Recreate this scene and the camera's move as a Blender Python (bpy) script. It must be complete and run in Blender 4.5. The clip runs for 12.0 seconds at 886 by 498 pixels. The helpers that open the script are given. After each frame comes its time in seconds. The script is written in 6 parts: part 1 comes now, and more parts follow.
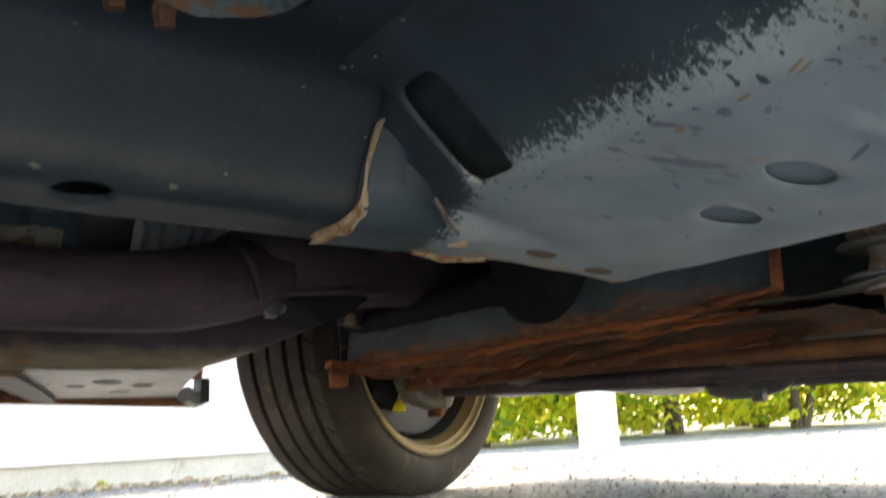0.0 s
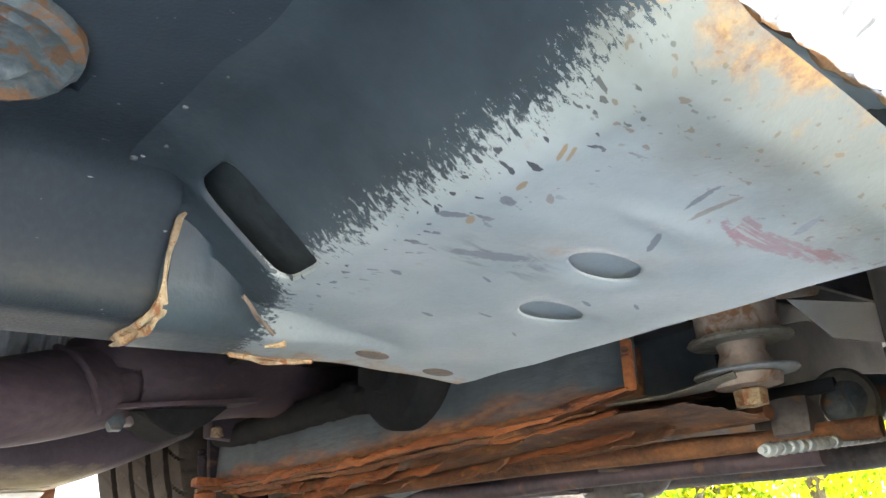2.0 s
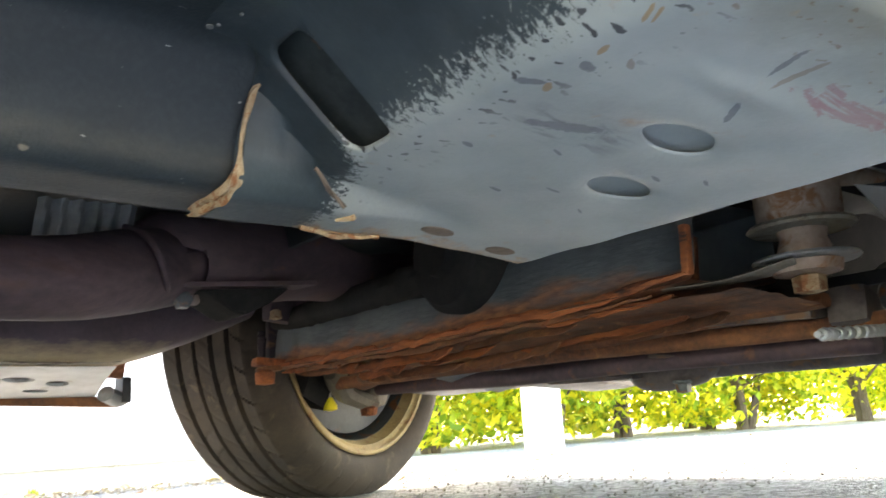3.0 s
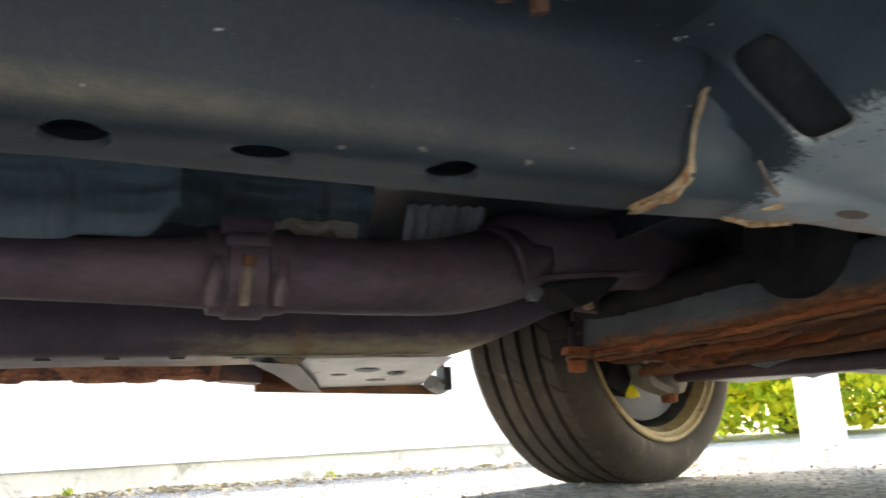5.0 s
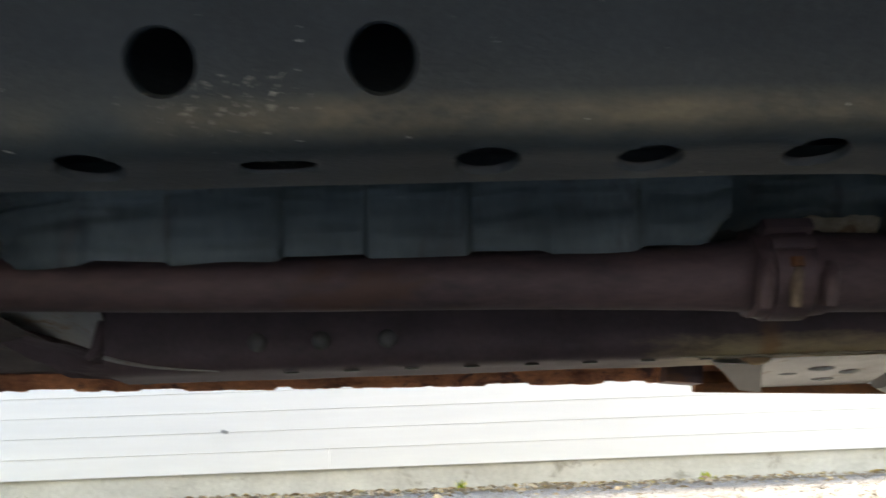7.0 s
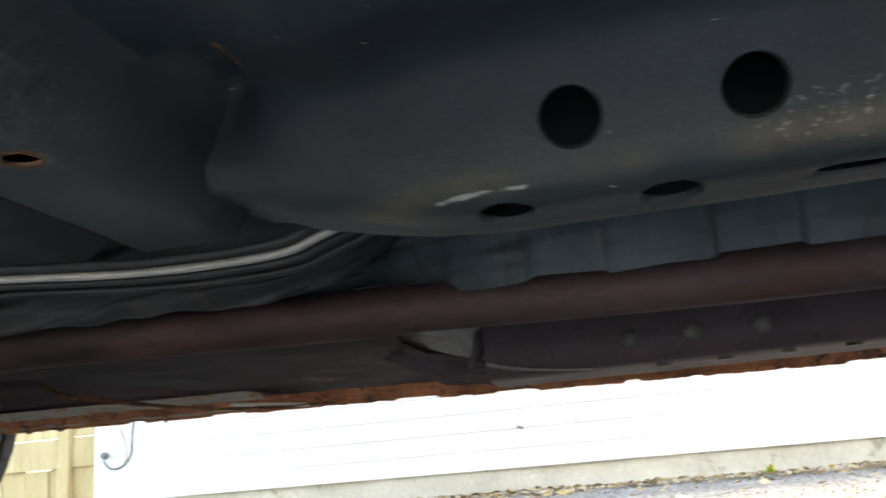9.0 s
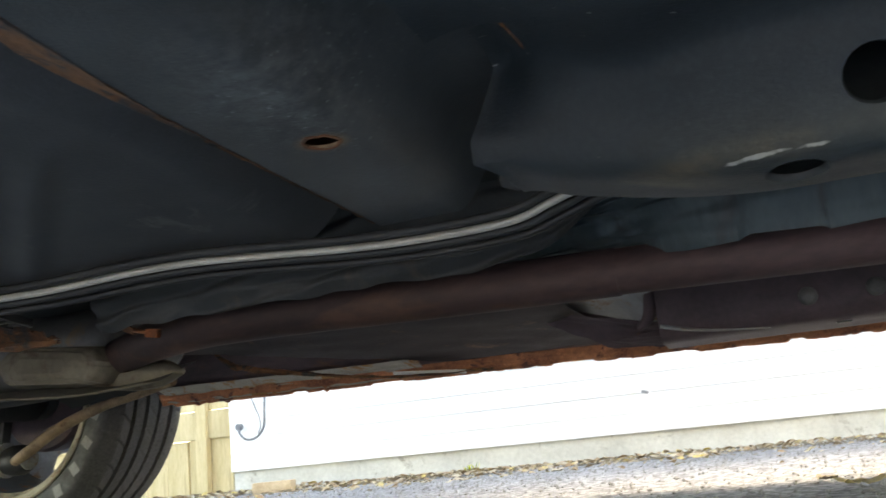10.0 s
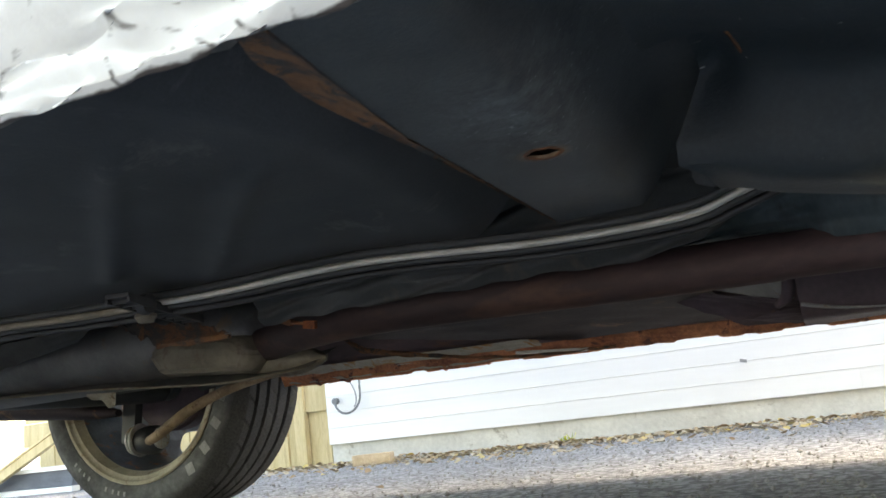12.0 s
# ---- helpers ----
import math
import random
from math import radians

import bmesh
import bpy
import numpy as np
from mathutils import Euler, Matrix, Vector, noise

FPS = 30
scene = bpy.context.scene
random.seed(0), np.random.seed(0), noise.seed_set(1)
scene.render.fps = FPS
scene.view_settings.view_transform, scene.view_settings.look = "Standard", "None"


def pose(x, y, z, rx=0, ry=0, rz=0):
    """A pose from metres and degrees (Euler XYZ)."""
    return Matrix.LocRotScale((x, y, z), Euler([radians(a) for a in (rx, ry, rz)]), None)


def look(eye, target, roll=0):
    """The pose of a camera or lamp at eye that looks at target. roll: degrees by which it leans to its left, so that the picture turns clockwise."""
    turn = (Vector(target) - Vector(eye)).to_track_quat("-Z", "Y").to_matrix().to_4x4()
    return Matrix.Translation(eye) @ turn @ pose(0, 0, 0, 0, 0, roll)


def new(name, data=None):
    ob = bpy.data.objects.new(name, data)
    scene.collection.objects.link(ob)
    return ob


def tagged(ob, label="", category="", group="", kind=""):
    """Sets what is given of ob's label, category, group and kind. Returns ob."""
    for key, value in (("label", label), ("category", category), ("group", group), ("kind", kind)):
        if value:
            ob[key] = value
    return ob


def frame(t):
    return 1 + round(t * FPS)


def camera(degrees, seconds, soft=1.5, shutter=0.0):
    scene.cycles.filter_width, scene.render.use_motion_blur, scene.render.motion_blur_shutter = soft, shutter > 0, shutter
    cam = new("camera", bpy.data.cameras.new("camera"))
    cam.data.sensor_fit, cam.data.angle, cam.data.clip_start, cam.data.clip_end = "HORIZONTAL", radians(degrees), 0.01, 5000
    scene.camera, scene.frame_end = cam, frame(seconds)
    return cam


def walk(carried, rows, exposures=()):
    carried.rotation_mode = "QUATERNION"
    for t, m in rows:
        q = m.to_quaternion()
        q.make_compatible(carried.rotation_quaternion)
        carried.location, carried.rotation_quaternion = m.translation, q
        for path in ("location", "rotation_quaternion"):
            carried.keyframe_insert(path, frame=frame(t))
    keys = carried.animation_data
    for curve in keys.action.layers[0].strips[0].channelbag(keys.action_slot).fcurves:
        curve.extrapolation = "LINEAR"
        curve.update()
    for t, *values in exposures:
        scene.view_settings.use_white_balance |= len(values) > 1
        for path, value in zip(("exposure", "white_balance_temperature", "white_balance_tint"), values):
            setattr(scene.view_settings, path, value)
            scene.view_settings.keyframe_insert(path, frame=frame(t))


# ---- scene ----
cam = camera(56.0, 12.0, shutter=0.6)
PATH = [
    (0, (0.007, 0.012, 0.158), (1.149, 1.6, 0.573), -2.8),
    (0.5, (0.021, 0.019, 0.166), (1.194, 1.539, 0.724), -3.7),
    (1, (0.052, 0.007, 0.166), (1.264, 1.479, 0.771), -4.1),
    (1.5, (0.074, -0.001, 0.158), (1.343, 1.408, 0.794), -5.0),
    (2, (0.079, -0.011, 0.151), (1.355, 1.384, 0.804), -5.1),
    (2.5, (0.064, -0.007, 0.146), (1.324, 1.454, 0.673), -4.2),
    (2.7, (0.066, -0.004, 0.134), (1.317, 1.485, 0.599), -3.9),
    (4.3, (-0.039, 0.025, 0.133), (0.926, 1.727, 0.547), -3.0),
    (4.5, (-0.066, 0.031, 0.136), (0.822, 1.774, 0.554), -3.7),
    (5, (-0.11, 0.042, 0.134), (0.668, 1.832, 0.569), -3.1),
    (5.5, (-0.175, 0.072, 0.135), (0.437, 1.923, 0.579), -2.9),
    (6, (-0.257, 0.072, 0.142), (0.092, 1.981, 0.625), -2.3),
    (6.5, (-0.315, 0.08, 0.144), (-0.114, 2.017, 0.599), -1.7),
    (7, (-0.365, 0.067, 0.146), (-0.276, 2.01, 0.612), -2.2),
    (7.5, (-0.434, 0.052, 0.154), (-0.539, 1.991, 0.635), -2.7),
    (7.7, (-0.458, 0.046, 0.149), (-0.635, 1.977, 0.636), -2.8),
    (9.3, (-0.616, -0.014, 0.166), (-1.142, 1.859, 0.63), -5.0),
    (9.5, (-0.65, -0.032, 0.167), (-1.239, 1.825, 0.617), -4.9),
    (10, (-0.696, -0.062, 0.164), (-1.343, 1.781, 0.594), -6.0),
    (10.5, (-0.756, -0.091, 0.169), (-1.443, 1.745, 0.568), -6.9),
    (11, (-0.801, -0.112, 0.177), (-1.539, 1.707, 0.56), -7.4),
    (11.5, (-0.819, -0.13, 0.185), (-1.595, 1.676, 0.555), -7.3),
    (12, (-0.792, -0.133, 0.201), (-1.594, 1.66, 0.574), -6.8),
]
EXPOSURES = [(0.0, 3.1, 8600, 11), (0.4, 3.95, 8600, 11), (0.8, 4.75, 8600, 11), (1.2, 4.9, 8600, 11), (2.4, 4.95, 8600, 11), (2.7, 4.3, 8600, 11), (3.5, 4.0, 8600, 11), (4.5, 3.65, 8600, 11), (6.0, 3.17, 8800, 11), (7.5, 2.62, 9300, 11), (9.5, 3.22, 9000, 11), (12.0, 2.87, 8900, 11)]
walk(cam, [(t, look(eye, target, roll)) for t, eye, target, roll in PATH], EXPOSURES)

# ---- daylight ----
SUN_AZ, SUN_EL = radians(60), radians(44)
world = bpy.data.worlds.new("world")
scene.world = world
world.use_nodes = True
wn = world.node_tree
sky = wn.nodes.new("ShaderNodeTexSky")
sky.sky_type, sky.sun_disc = "NISHITA", False
sky.sun_elevation, sky.sun_rotation = SUN_EL, SUN_AZ
wn.links.new(sky.outputs["Color"], wn.nodes["Background"].inputs["Color"])
wn.nodes["Background"].inputs["Strength"].default_value = 0.15
sun = new("sun", bpy.data.lights.new("sun", "SUN"))
sun.data.energy, sun.data.angle, sun.data.color = 2.4, radians(18), (1.0, 0.95, 0.88)
sun_way = Vector((math.sin(SUN_AZ) * math.cos(SUN_EL), math.cos(SUN_AZ) * math.cos(SUN_EL), math.sin(SUN_EL)))
sun.matrix_world = look(sun_way * 20, (0, 0, 0))


# ---- materials ----
def nodes_of(name):
    m = bpy.data.materials.new(name)
    m.use_nodes = True
    t = m.node_tree
    return m, t, t.nodes["Principled BSDF"]


def coords(t, stretch=(1, 1, 1)):
    tc = t.nodes.new("ShaderNodeTexCoord")
    mp = t.nodes.new("ShaderNodeMapping")
    mp.inputs["Scale"].default_value = stretch
    t.links.new(tc.outputs["Object"], mp.inputs["Vector"])
    return mp.outputs["Vector"]


def noise_tex(t, vec, scale, detail=6.0, rough=0.6, distort=0.0):
    n = t.nodes.new("ShaderNodeTexNoise")
    n.inputs["Scale"].default_value, n.inputs["Detail"].default_value = scale, detail
    n.inputs["Roughness"].default_value, n.inputs["Distortion"].default_value = rough, distort
    t.links.new(vec, n.inputs["Vector"])
    return n.outputs["Fac"]


def ramp(t, fac, stops):
    r = t.nodes.new("ShaderNodeValToRGB")
    els = r.color_ramp.elements
    while len(els) < len(stops):
        els.new(0.5)
    for e, (p, c) in zip(els, stops):
        e.position, e.color = p, (*c, 1)
    t.links.new(fac, r.inputs["Fac"])
    return r.outputs["Color"]


def mix(t, fac, a, b):
    m = t.nodes.new("ShaderNodeMix")
    m.data_type = "RGBA"
    for sock, v in ((m.inputs[0], fac), (m.inputs[6], a), (m.inputs[7], b)):
        if isinstance(v, (int, float)):
            sock.default_value = v
        elif isinstance(v, tuple):
            sock.default_value = (*v, 1)
        else:
            t.links.new(v, sock)
    return m.outputs[2]


def calc(t, op, a, b=0.0, c=0.0):
    m = t.nodes.new("ShaderNodeMath")
    m.operation = op
    for sock, v in zip(m.inputs, (a, b, c)):
        if isinstance(v, (int, float)):
            sock.default_value = v
        else:
            t.links.new(v, sock)
    return m.outputs[0]


def step(t, value, lo, hi):
    m = t.nodes.new("ShaderNodeMapRange")
    m.inputs["From Min"].default_value, m.inputs["From Max"].default_value = lo, hi
    t.links.new(value, m.inputs["Value"])
    return m.outputs["Result"]


def bumped(t, bsdf, height, strength, distance=0.002):
    b = t.nodes.new("ShaderNodeBump")
    b.inputs["Strength"].default_value, b.inputs["Distance"].default_value = strength, distance
    t.links.new(height, b.inputs["Height"])
    t.links.new(b.outputs["Normal"], bsdf.inputs["Normal"])


def surface(name, dark, light, scale, rough=0.6, metal=0.0, bump=0.3, fine=None, stain=None, amount=0.4, stretch=(1, 1, 1), random_shift=0.0):
    """A worn surface: two tones, a fine grain, and stains of a third colour over a share of it."""
    m, t, p = nodes_of(name)
    v = coords(t, stretch)
    big = noise_tex(t, v, scale)
    small = noise_tex(t, v, fine or scale * 9, 4.0)
    col = ramp(t, calc(t, "MULTIPLY_ADD", small, 0.35, calc(t, "MULTIPLY", big, 0.65)), [(0.35, dark), (0.65, light)])
    if stain:
        patch = noise_tex(t, v, scale * 1.7, 8.0, 0.7, 0.6)
        col = mix(t, step(t, patch, 0.62 - amount * 0.3, 0.70 - amount * 0.3), col, stain)
    if random_shift:
        oi = t.nodes.new("ShaderNodeObjectInfo")
        hs = t.nodes.new("ShaderNodeHueSaturation")
        t.links.new(calc(t, "MULTIPLY_ADD", oi.outputs["Random"], random_shift, 1 - random_shift / 2), hs.inputs["Value"])
        t.links.new(col, hs.inputs["Color"])
        col = hs.outputs["Color"]
    t.links.new(col, p.inputs["Base Color"])
    p.inputs["Metallic"].default_value = metal
    t.links.new(calc(t, "MULTIPLY_ADD", small, 0.3, rough - 0.15), p.inputs["Roughness"])
    bumped(t, p, small, bump)
    return m


FLOOR_GREY = surface("dusty_floor_coat", (0.026, 0.030, 0.035), (0.062, 0.068, 0.075), 6, 0.6, 0, 0.3, 300, (0.085, 0.088, 0.092), 0.12)
FLOOR_DARK = surface("underbody_paint", (0.018, 0.020, 0.022), (0.045, 0.048, 0.05), 7, 0.6, 0, 0.4, 200, (0.07, 0.06, 0.05), 0.1)
WHITE_PAINT = surface("white_paint", (0.70, 0.71, 0.71), (0.82, 0.82, 0.81), 6, 0.3, 0, 0.25, 60, (0.42, 0.36, 0.30), 0.1)
RUST = surface("flaky_rust", (0.10, 0.031, 0.017), (0.46, 0.140, 0.046), 17, 0.9, 0, 0.9, 170, (0.055, 0.024, 0.018), 0.26, (1, 0.35, 1))
RUST_DARK = surface("dark_rust", (0.065, 0.030, 0.019), (0.27, 0.105, 0.045), 18, 0.85, 0, 0.8, 160, (0.30, 0.13, 0.05), 0.15)
STEEL_GREY = surface("grey_chassis_steel", (0.05, 0.06, 0.066), (0.13, 0.15, 0.16), 12, 0.55, 0.2, 0.4, 130, (0.26, 0.11, 0.045), 0.28)
FAR_STEEL = surface("dark_far_rail_steel", (0.060, 0.044, 0.054), (0.120, 0.086, 0.104), 9, 0.65, 0.2, 0.4, 110, (0.17, 0.095, 0.055), 0.03)
MUFFLER = surface("dusty_muffler_steel", (0.082, 0.084, 0.088), (0.17, 0.172, 0.176), 9, 0.6, 0.3, 0.3, 100, (0.19, 0.14, 0.10), 0.08)
PIPE = surface("exhaust_steel", (0.058, 0.043, 0.053), (0.160, 0.104, 0.114), 8, 0.6, 0.35, 0.4, 90, (0.19, 0.095, 0.065), 0.16, (0.4, 1, 1))
GRIME = surface("grimy_brown_metal", (0.060, 0.050, 0.052), (0.185, 0.155, 0.150), 13, 0.5, 0.25, 0.5, 110, (0.20, 0.11, 0.06), 0.2)
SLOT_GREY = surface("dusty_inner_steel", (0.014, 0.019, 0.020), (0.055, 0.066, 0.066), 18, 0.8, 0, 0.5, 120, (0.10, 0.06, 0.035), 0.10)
SHIELD = surface("heat_shield_steel", (0.038, 0.058, 0.068), (0.092, 0.126, 0.142), 10, 0.5, 0.3, 0.35, 90, (0.05, 0.06, 0.07), 0.2, (1, 1, 0.25))
ALLOY = surface("zinc_steel", (0.30, 0.30, 0.30), (0.55, 0.55, 0.54), 14, 0.45, 0.4, 0.3, 120, (0.35, 0.21, 0.11), 0.2)
PLATE_GREY = surface("pale_bracket_paint", (0.34, 0.36, 0.375), (0.54, 0.56, 0.57), 11, 0.55, 0.1, 0.4, 110, (0.27, 0.23, 0.20), 0.12)
SOIL = surface("pale_dry_soil", (0.13, 0.10, 0.07), (0.36, 0.30, 0.22), 30, 0.95, 0, 0.6, 200)
LINE_SHADED = surface("shaded_bronze_tube", (0.14, 0.115, 0.085), (0.28, 0.245, 0.20), 20, 0.55, 0.3, 0.2, 150)
CABLE_GREY = surface("grey_cable_jacket", (0.10, 0.11, 0.12), (0.19, 0.20, 0.21), 25, 0.55, 0, 0.2, 150)
BRACE = surface("dark_brace_steel", (0.018, 0.014, 0.017), (0.042, 0.032, 0.038), 8, 0.65, 0.2, 0.4, 100, (0.12, 0.07, 0.045), 0.1)
BRACE.node_tree.nodes["Principled BSDF"].inputs["Specular IOR Level"].default_value = 0.15
LOBE = surface("tan_dusty_shell", (0.10, 0.086, 0.066), (0.20, 0.178, 0.140), 14, 0.6, 0.15, 0.3, 120, (0.10, 0.07, 0.05), 0.2)
ROD_TAN = surface("tan_rusty_rod", (0.16, 0.105, 0.062), (0.34, 0.24, 0.15), 16, 0.7, 0.1, 0.4, 120, (0.12, 0.07, 0.04), 0.2)
BEIGE = surface("dirty_beige_metal", (0.20, 0.17, 0.13), (0.42, 0.38, 0.31), 14, 0.7, 0.1, 0.4, 120, (0.16, 0.10, 0.06), 0.25)
PLUG = surface("corroded_plug", (0.050, 0.066, 0.068), (0.20, 0.23, 0.225), 30, 0.8, 0.1, 0.9, 150, (0.22, 0.105, 0.05), 0.48)
SALMON = surface("pinkish_corroded_metal", (0.34, 0.22, 0.15), (0.56, 0.44, 0.36), 16, 0.7, 0.1, 0.5, 120, (0.36, 0.17, 0.08), 0.3)
SPOT = surface("dull_brown_spot", (0.12, 0.085, 0.065), (0.25, 0.18, 0.135), 60, 0.8, 0, 0.5, 200)
MARK = surface("worn_tyre_lettering", (0.26, 0.26, 0.255), (0.42, 0.42, 0.41), 30, 0.8, 0, 0.3, 150)
SHIELD_GREY = surface("pale_grey_shield", (0.20, 0.21, 0.22), (0.34, 0.35, 0.36), 10, 0.6, 0.2, 0.3, 100, (0.22, 0.13, 0.08), 0.15)
TUBE = surface("bare_steel_tube", (0.40, 0.385, 0.35), (0.58, 0.565, 0.52), 20, 0.45, 0.35, 0.1, 150)
BLACK = surface("black_plastic_and_hole_shade", (0.012, 0.013, 0.015), (0.03, 0.032, 0.036), 15, 0.5, 0, 0.2, 120)
RUBBER = surface("tyre_rubber", (0.022, 0.017, 0.0135), (0.058, 0.042, 0.031), 9, 0.85, 0, 0.35, 170, (0.080, 0.058, 0.041), 0.15)
RIM = surface("rusty_rim_steel", (0.21, 0.145, 0.065), (0.40, 0.29, 0.14), 12, 0.6, 0.15, 0.3, 110, (0.22, 0.11, 0.05), 0.2)
RIM_CREAM = surface("cream_rim_paint", (0.30, 0.26, 0.185), (0.50, 0.45, 0.34), 12, 0.6, 0.1, 0.3, 110, (0.20, 0.12, 0.06), 0.15)
WHEEL_DISC = surface("grey_wheel_steel", (0.13, 0.138, 0.155), (0.25, 0.26, 0.285), 8, 0.6, 0.15, 0.3, 100, (0.2, 0.11, 0.06), 0.12)
BRAKE_GREY = surface("grey_brake_steel", (0.034, 0.038, 0.046), (0.080, 0.085, 0.097), 8, 0.6, 0.2, 0.3, 100, (0.10, 0.06, 0.04), 0.1)
SEALER = surface("seam_sealer", (0.24, 0.13, 0.06), (0.52, 0.40, 0.26), 40, 0.75, 0, 0.8, 220, (0.26, 0.10, 0.04), 0.4)
SEAM_CRUMB = surface("pale_seam_crumb", (0.10, 0.105, 0.105), (0.20, 0.195, 0.185), 60, 0.8, 0, 0.5, 240)
SIDING = surface("white_vinyl_siding", (0.74, 0.755, 0.76), (0.81, 0.82, 0.82), 3, 0.4, 0, 0.15, 30, random_shift=0.05, stretch=(0.3, 1, 1))
CONCRETE = surface("weathered_concrete", (0.48, 0.475, 0.43), (0.68, 0.675, 0.62), 4, 0.9, 0, 0.8, 55, (0.34, 0.32, 0.27), 0.10)
SILL_RUST = surface("sill_rust", (0.17, 0.062, 0.042), (0.66, 0.27, 0.14), 11, 0.85, 0, 0.8, 150, (0.10, 0.045, 0.045), 0.28)
SILL_PALE = surface("weathered_sill_paint", (0.26, 0.25, 0.225), (0.44, 0.42, 0.375), 12, 0.7, 0, 0.5, 120, (0.34, 0.17, 0.06), 0.30, (1, 1, 0.4))
YELLOW_WOOD = surface("yellow_pine_boards", (0.43, 0.335, 0.165), (0.63, 0.525, 0.31), 5, 0.65, 0, 0.3, 60, (0.42, 0.32, 0.17), 0.15, (4, 4, 0.5), 0.18)
STEP_BLUE = surface("slate_blue_paint", (0.07, 0.085, 0.11), (0.13, 0.15, 0.185), 6, 0.6, 0, 0.3, 60, (0.05, 0.055, 0.06), 0.1, (1, 3, 3))
POST_WHITE = surface("white_post_paint", (0.76, 0.76, 0.75), (0.84, 0.84, 0.83), 5, 0.45, 0, 0.2, 60)
BARK = surface("grey_brown_bark", (0.06, 0.045, 0.03), (0.16, 0.12, 0.085), 14, 0.9, 0, 0.9, 90, stretch=(1, 1, 0.3))


def pipe_tone_material():
    """Exhaust steel, purple-grey towards the engine, darker and browner towards the rear, with brown mottling."""
    m, t, p = nodes_of("exhaust_steel_rear_dark")
    v = coords(t, (0.4, 1, 1))
    tone = calc(t, "MULTIPLY_ADD", noise_tex(t, v, 90, 4.0), 0.4, calc(t, "MULTIPLY", noise_tex(t, v, 8), 0.6))
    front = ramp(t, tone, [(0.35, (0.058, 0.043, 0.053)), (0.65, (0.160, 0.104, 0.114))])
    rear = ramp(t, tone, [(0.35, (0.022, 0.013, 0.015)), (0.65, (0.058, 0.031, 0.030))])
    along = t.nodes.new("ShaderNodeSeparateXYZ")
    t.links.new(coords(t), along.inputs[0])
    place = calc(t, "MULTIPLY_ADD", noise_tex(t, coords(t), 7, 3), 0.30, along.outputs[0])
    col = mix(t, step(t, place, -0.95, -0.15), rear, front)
    col = mix(t, calc(t, "MULTIPLY", step(t, noise_tex(t, v, 14, 8.0), 0.57, 0.66), 0.6), col, (0.11, 0.055, 0.040))
    t.links.new(col, p.inputs["Base Color"])
    p.inputs["Metallic"].default_value = 0.3
    p.inputs["Roughness"].default_value = 0.66
    bumped(t, p, tone, 0.4)
    return m


PIPE_LONG = pipe_tone_material()


def dusty_tyre_material():
    """Dark tread, and sidewalls with a film of grey dust that is scuffed through in places."""
    m, t, p = nodes_of("dusty_tyre_rubber")
    v = coords(t)
    fine = noise_tex(t, v, 170, 4.0)
    rubber = ramp(t, fine, [(0.3, (0.028, 0.028, 0.029)), (0.7, (0.062, 0.061, 0.060))])
    dust = ramp(t, noise_tex(t, v, 60, 5.0), [(0.3, (0.115, 0.120, 0.124)), (0.7, (0.20, 0.205, 0.205))])
    xyz = t.nodes.new("ShaderNodeSeparateXYZ")
    t.links.new(v, xyz.inputs[0])
    square = calc(t, "MULTIPLY_ADD", xyz.outputs[0], xyz.outputs[0], calc(t, "MULTIPLY", xyz.outputs[2], xyz.outputs[2]))
    wall = calc(t, "SUBTRACT", 1.0, step(t, calc(t, "MULTIPLY_ADD", noise_tex(t, v, 9, 4.0), 0.018, square), 0.130, 0.144))
    film = calc(t, "MULTIPLY", wall, step(t, noise_tex(t, v, 6, 5.0, 0.6), 0.36, 0.56))
    t.links.new(mix(t, film, rubber, dust), p.inputs["Base Color"])
    p.inputs["Roughness"].default_value = 0.8
    bumped(t, p, fine, 0.4)
    return m


TYRE_GREY = dusty_tyre_material()


def dry_leaf_material():
    m, t, p = nodes_of("dry_leaves")
    geo = t.nodes.new("ShaderNodeNewGeometry")
    hue = ramp(t, geo.outputs["Random Per Island"], [(0.0, (0.26, 0.17, 0.09)), (0.25, (0.40, 0.29, 0.17)), (0.5, (0.46, 0.38, 0.26)), (0.85, (0.54, 0.48, 0.36)), (1.0, (0.56, 0.42, 0.10))])
    spots = noise_tex(t, coords(t), 160, 3)
    t.links.new(mix(t, calc(t, "MULTIPLY", step(t, spots, 0.5, 0.7), 0.5), hue, (0.20, 0.13, 0.07)), p.inputs["Base Color"])
    p.inputs["Roughness"].default_value = 0.8
    return m


DRY_LEAF = dry_leaf_material()
DULL = surface("matt_black_grime", (0.014, 0.014, 0.015), (0.032, 0.031, 0.03), 12, 0.95, 0, 0.4, 120)
DULL.node_tree.nodes["Principled BSDF"].inputs["Specular IOR Level"].default_value = 0.08
PEBBLE = surface("grey_gravel", (0.20, 0.20, 0.195), (0.42, 0.41, 0.39), 40, 0.9, 0, 0.4, 300)
YELLOW_CAP = surface("yellow_plastic", (0.70, 0.55, 0.02), (0.80, 0.66, 0.04), 20, 0.5)
CLAY = surface("old_brick_clay", (0.42, 0.30, 0.18), (0.64, 0.50, 0.33), 20, 0.9, 0, 0.5, 120)


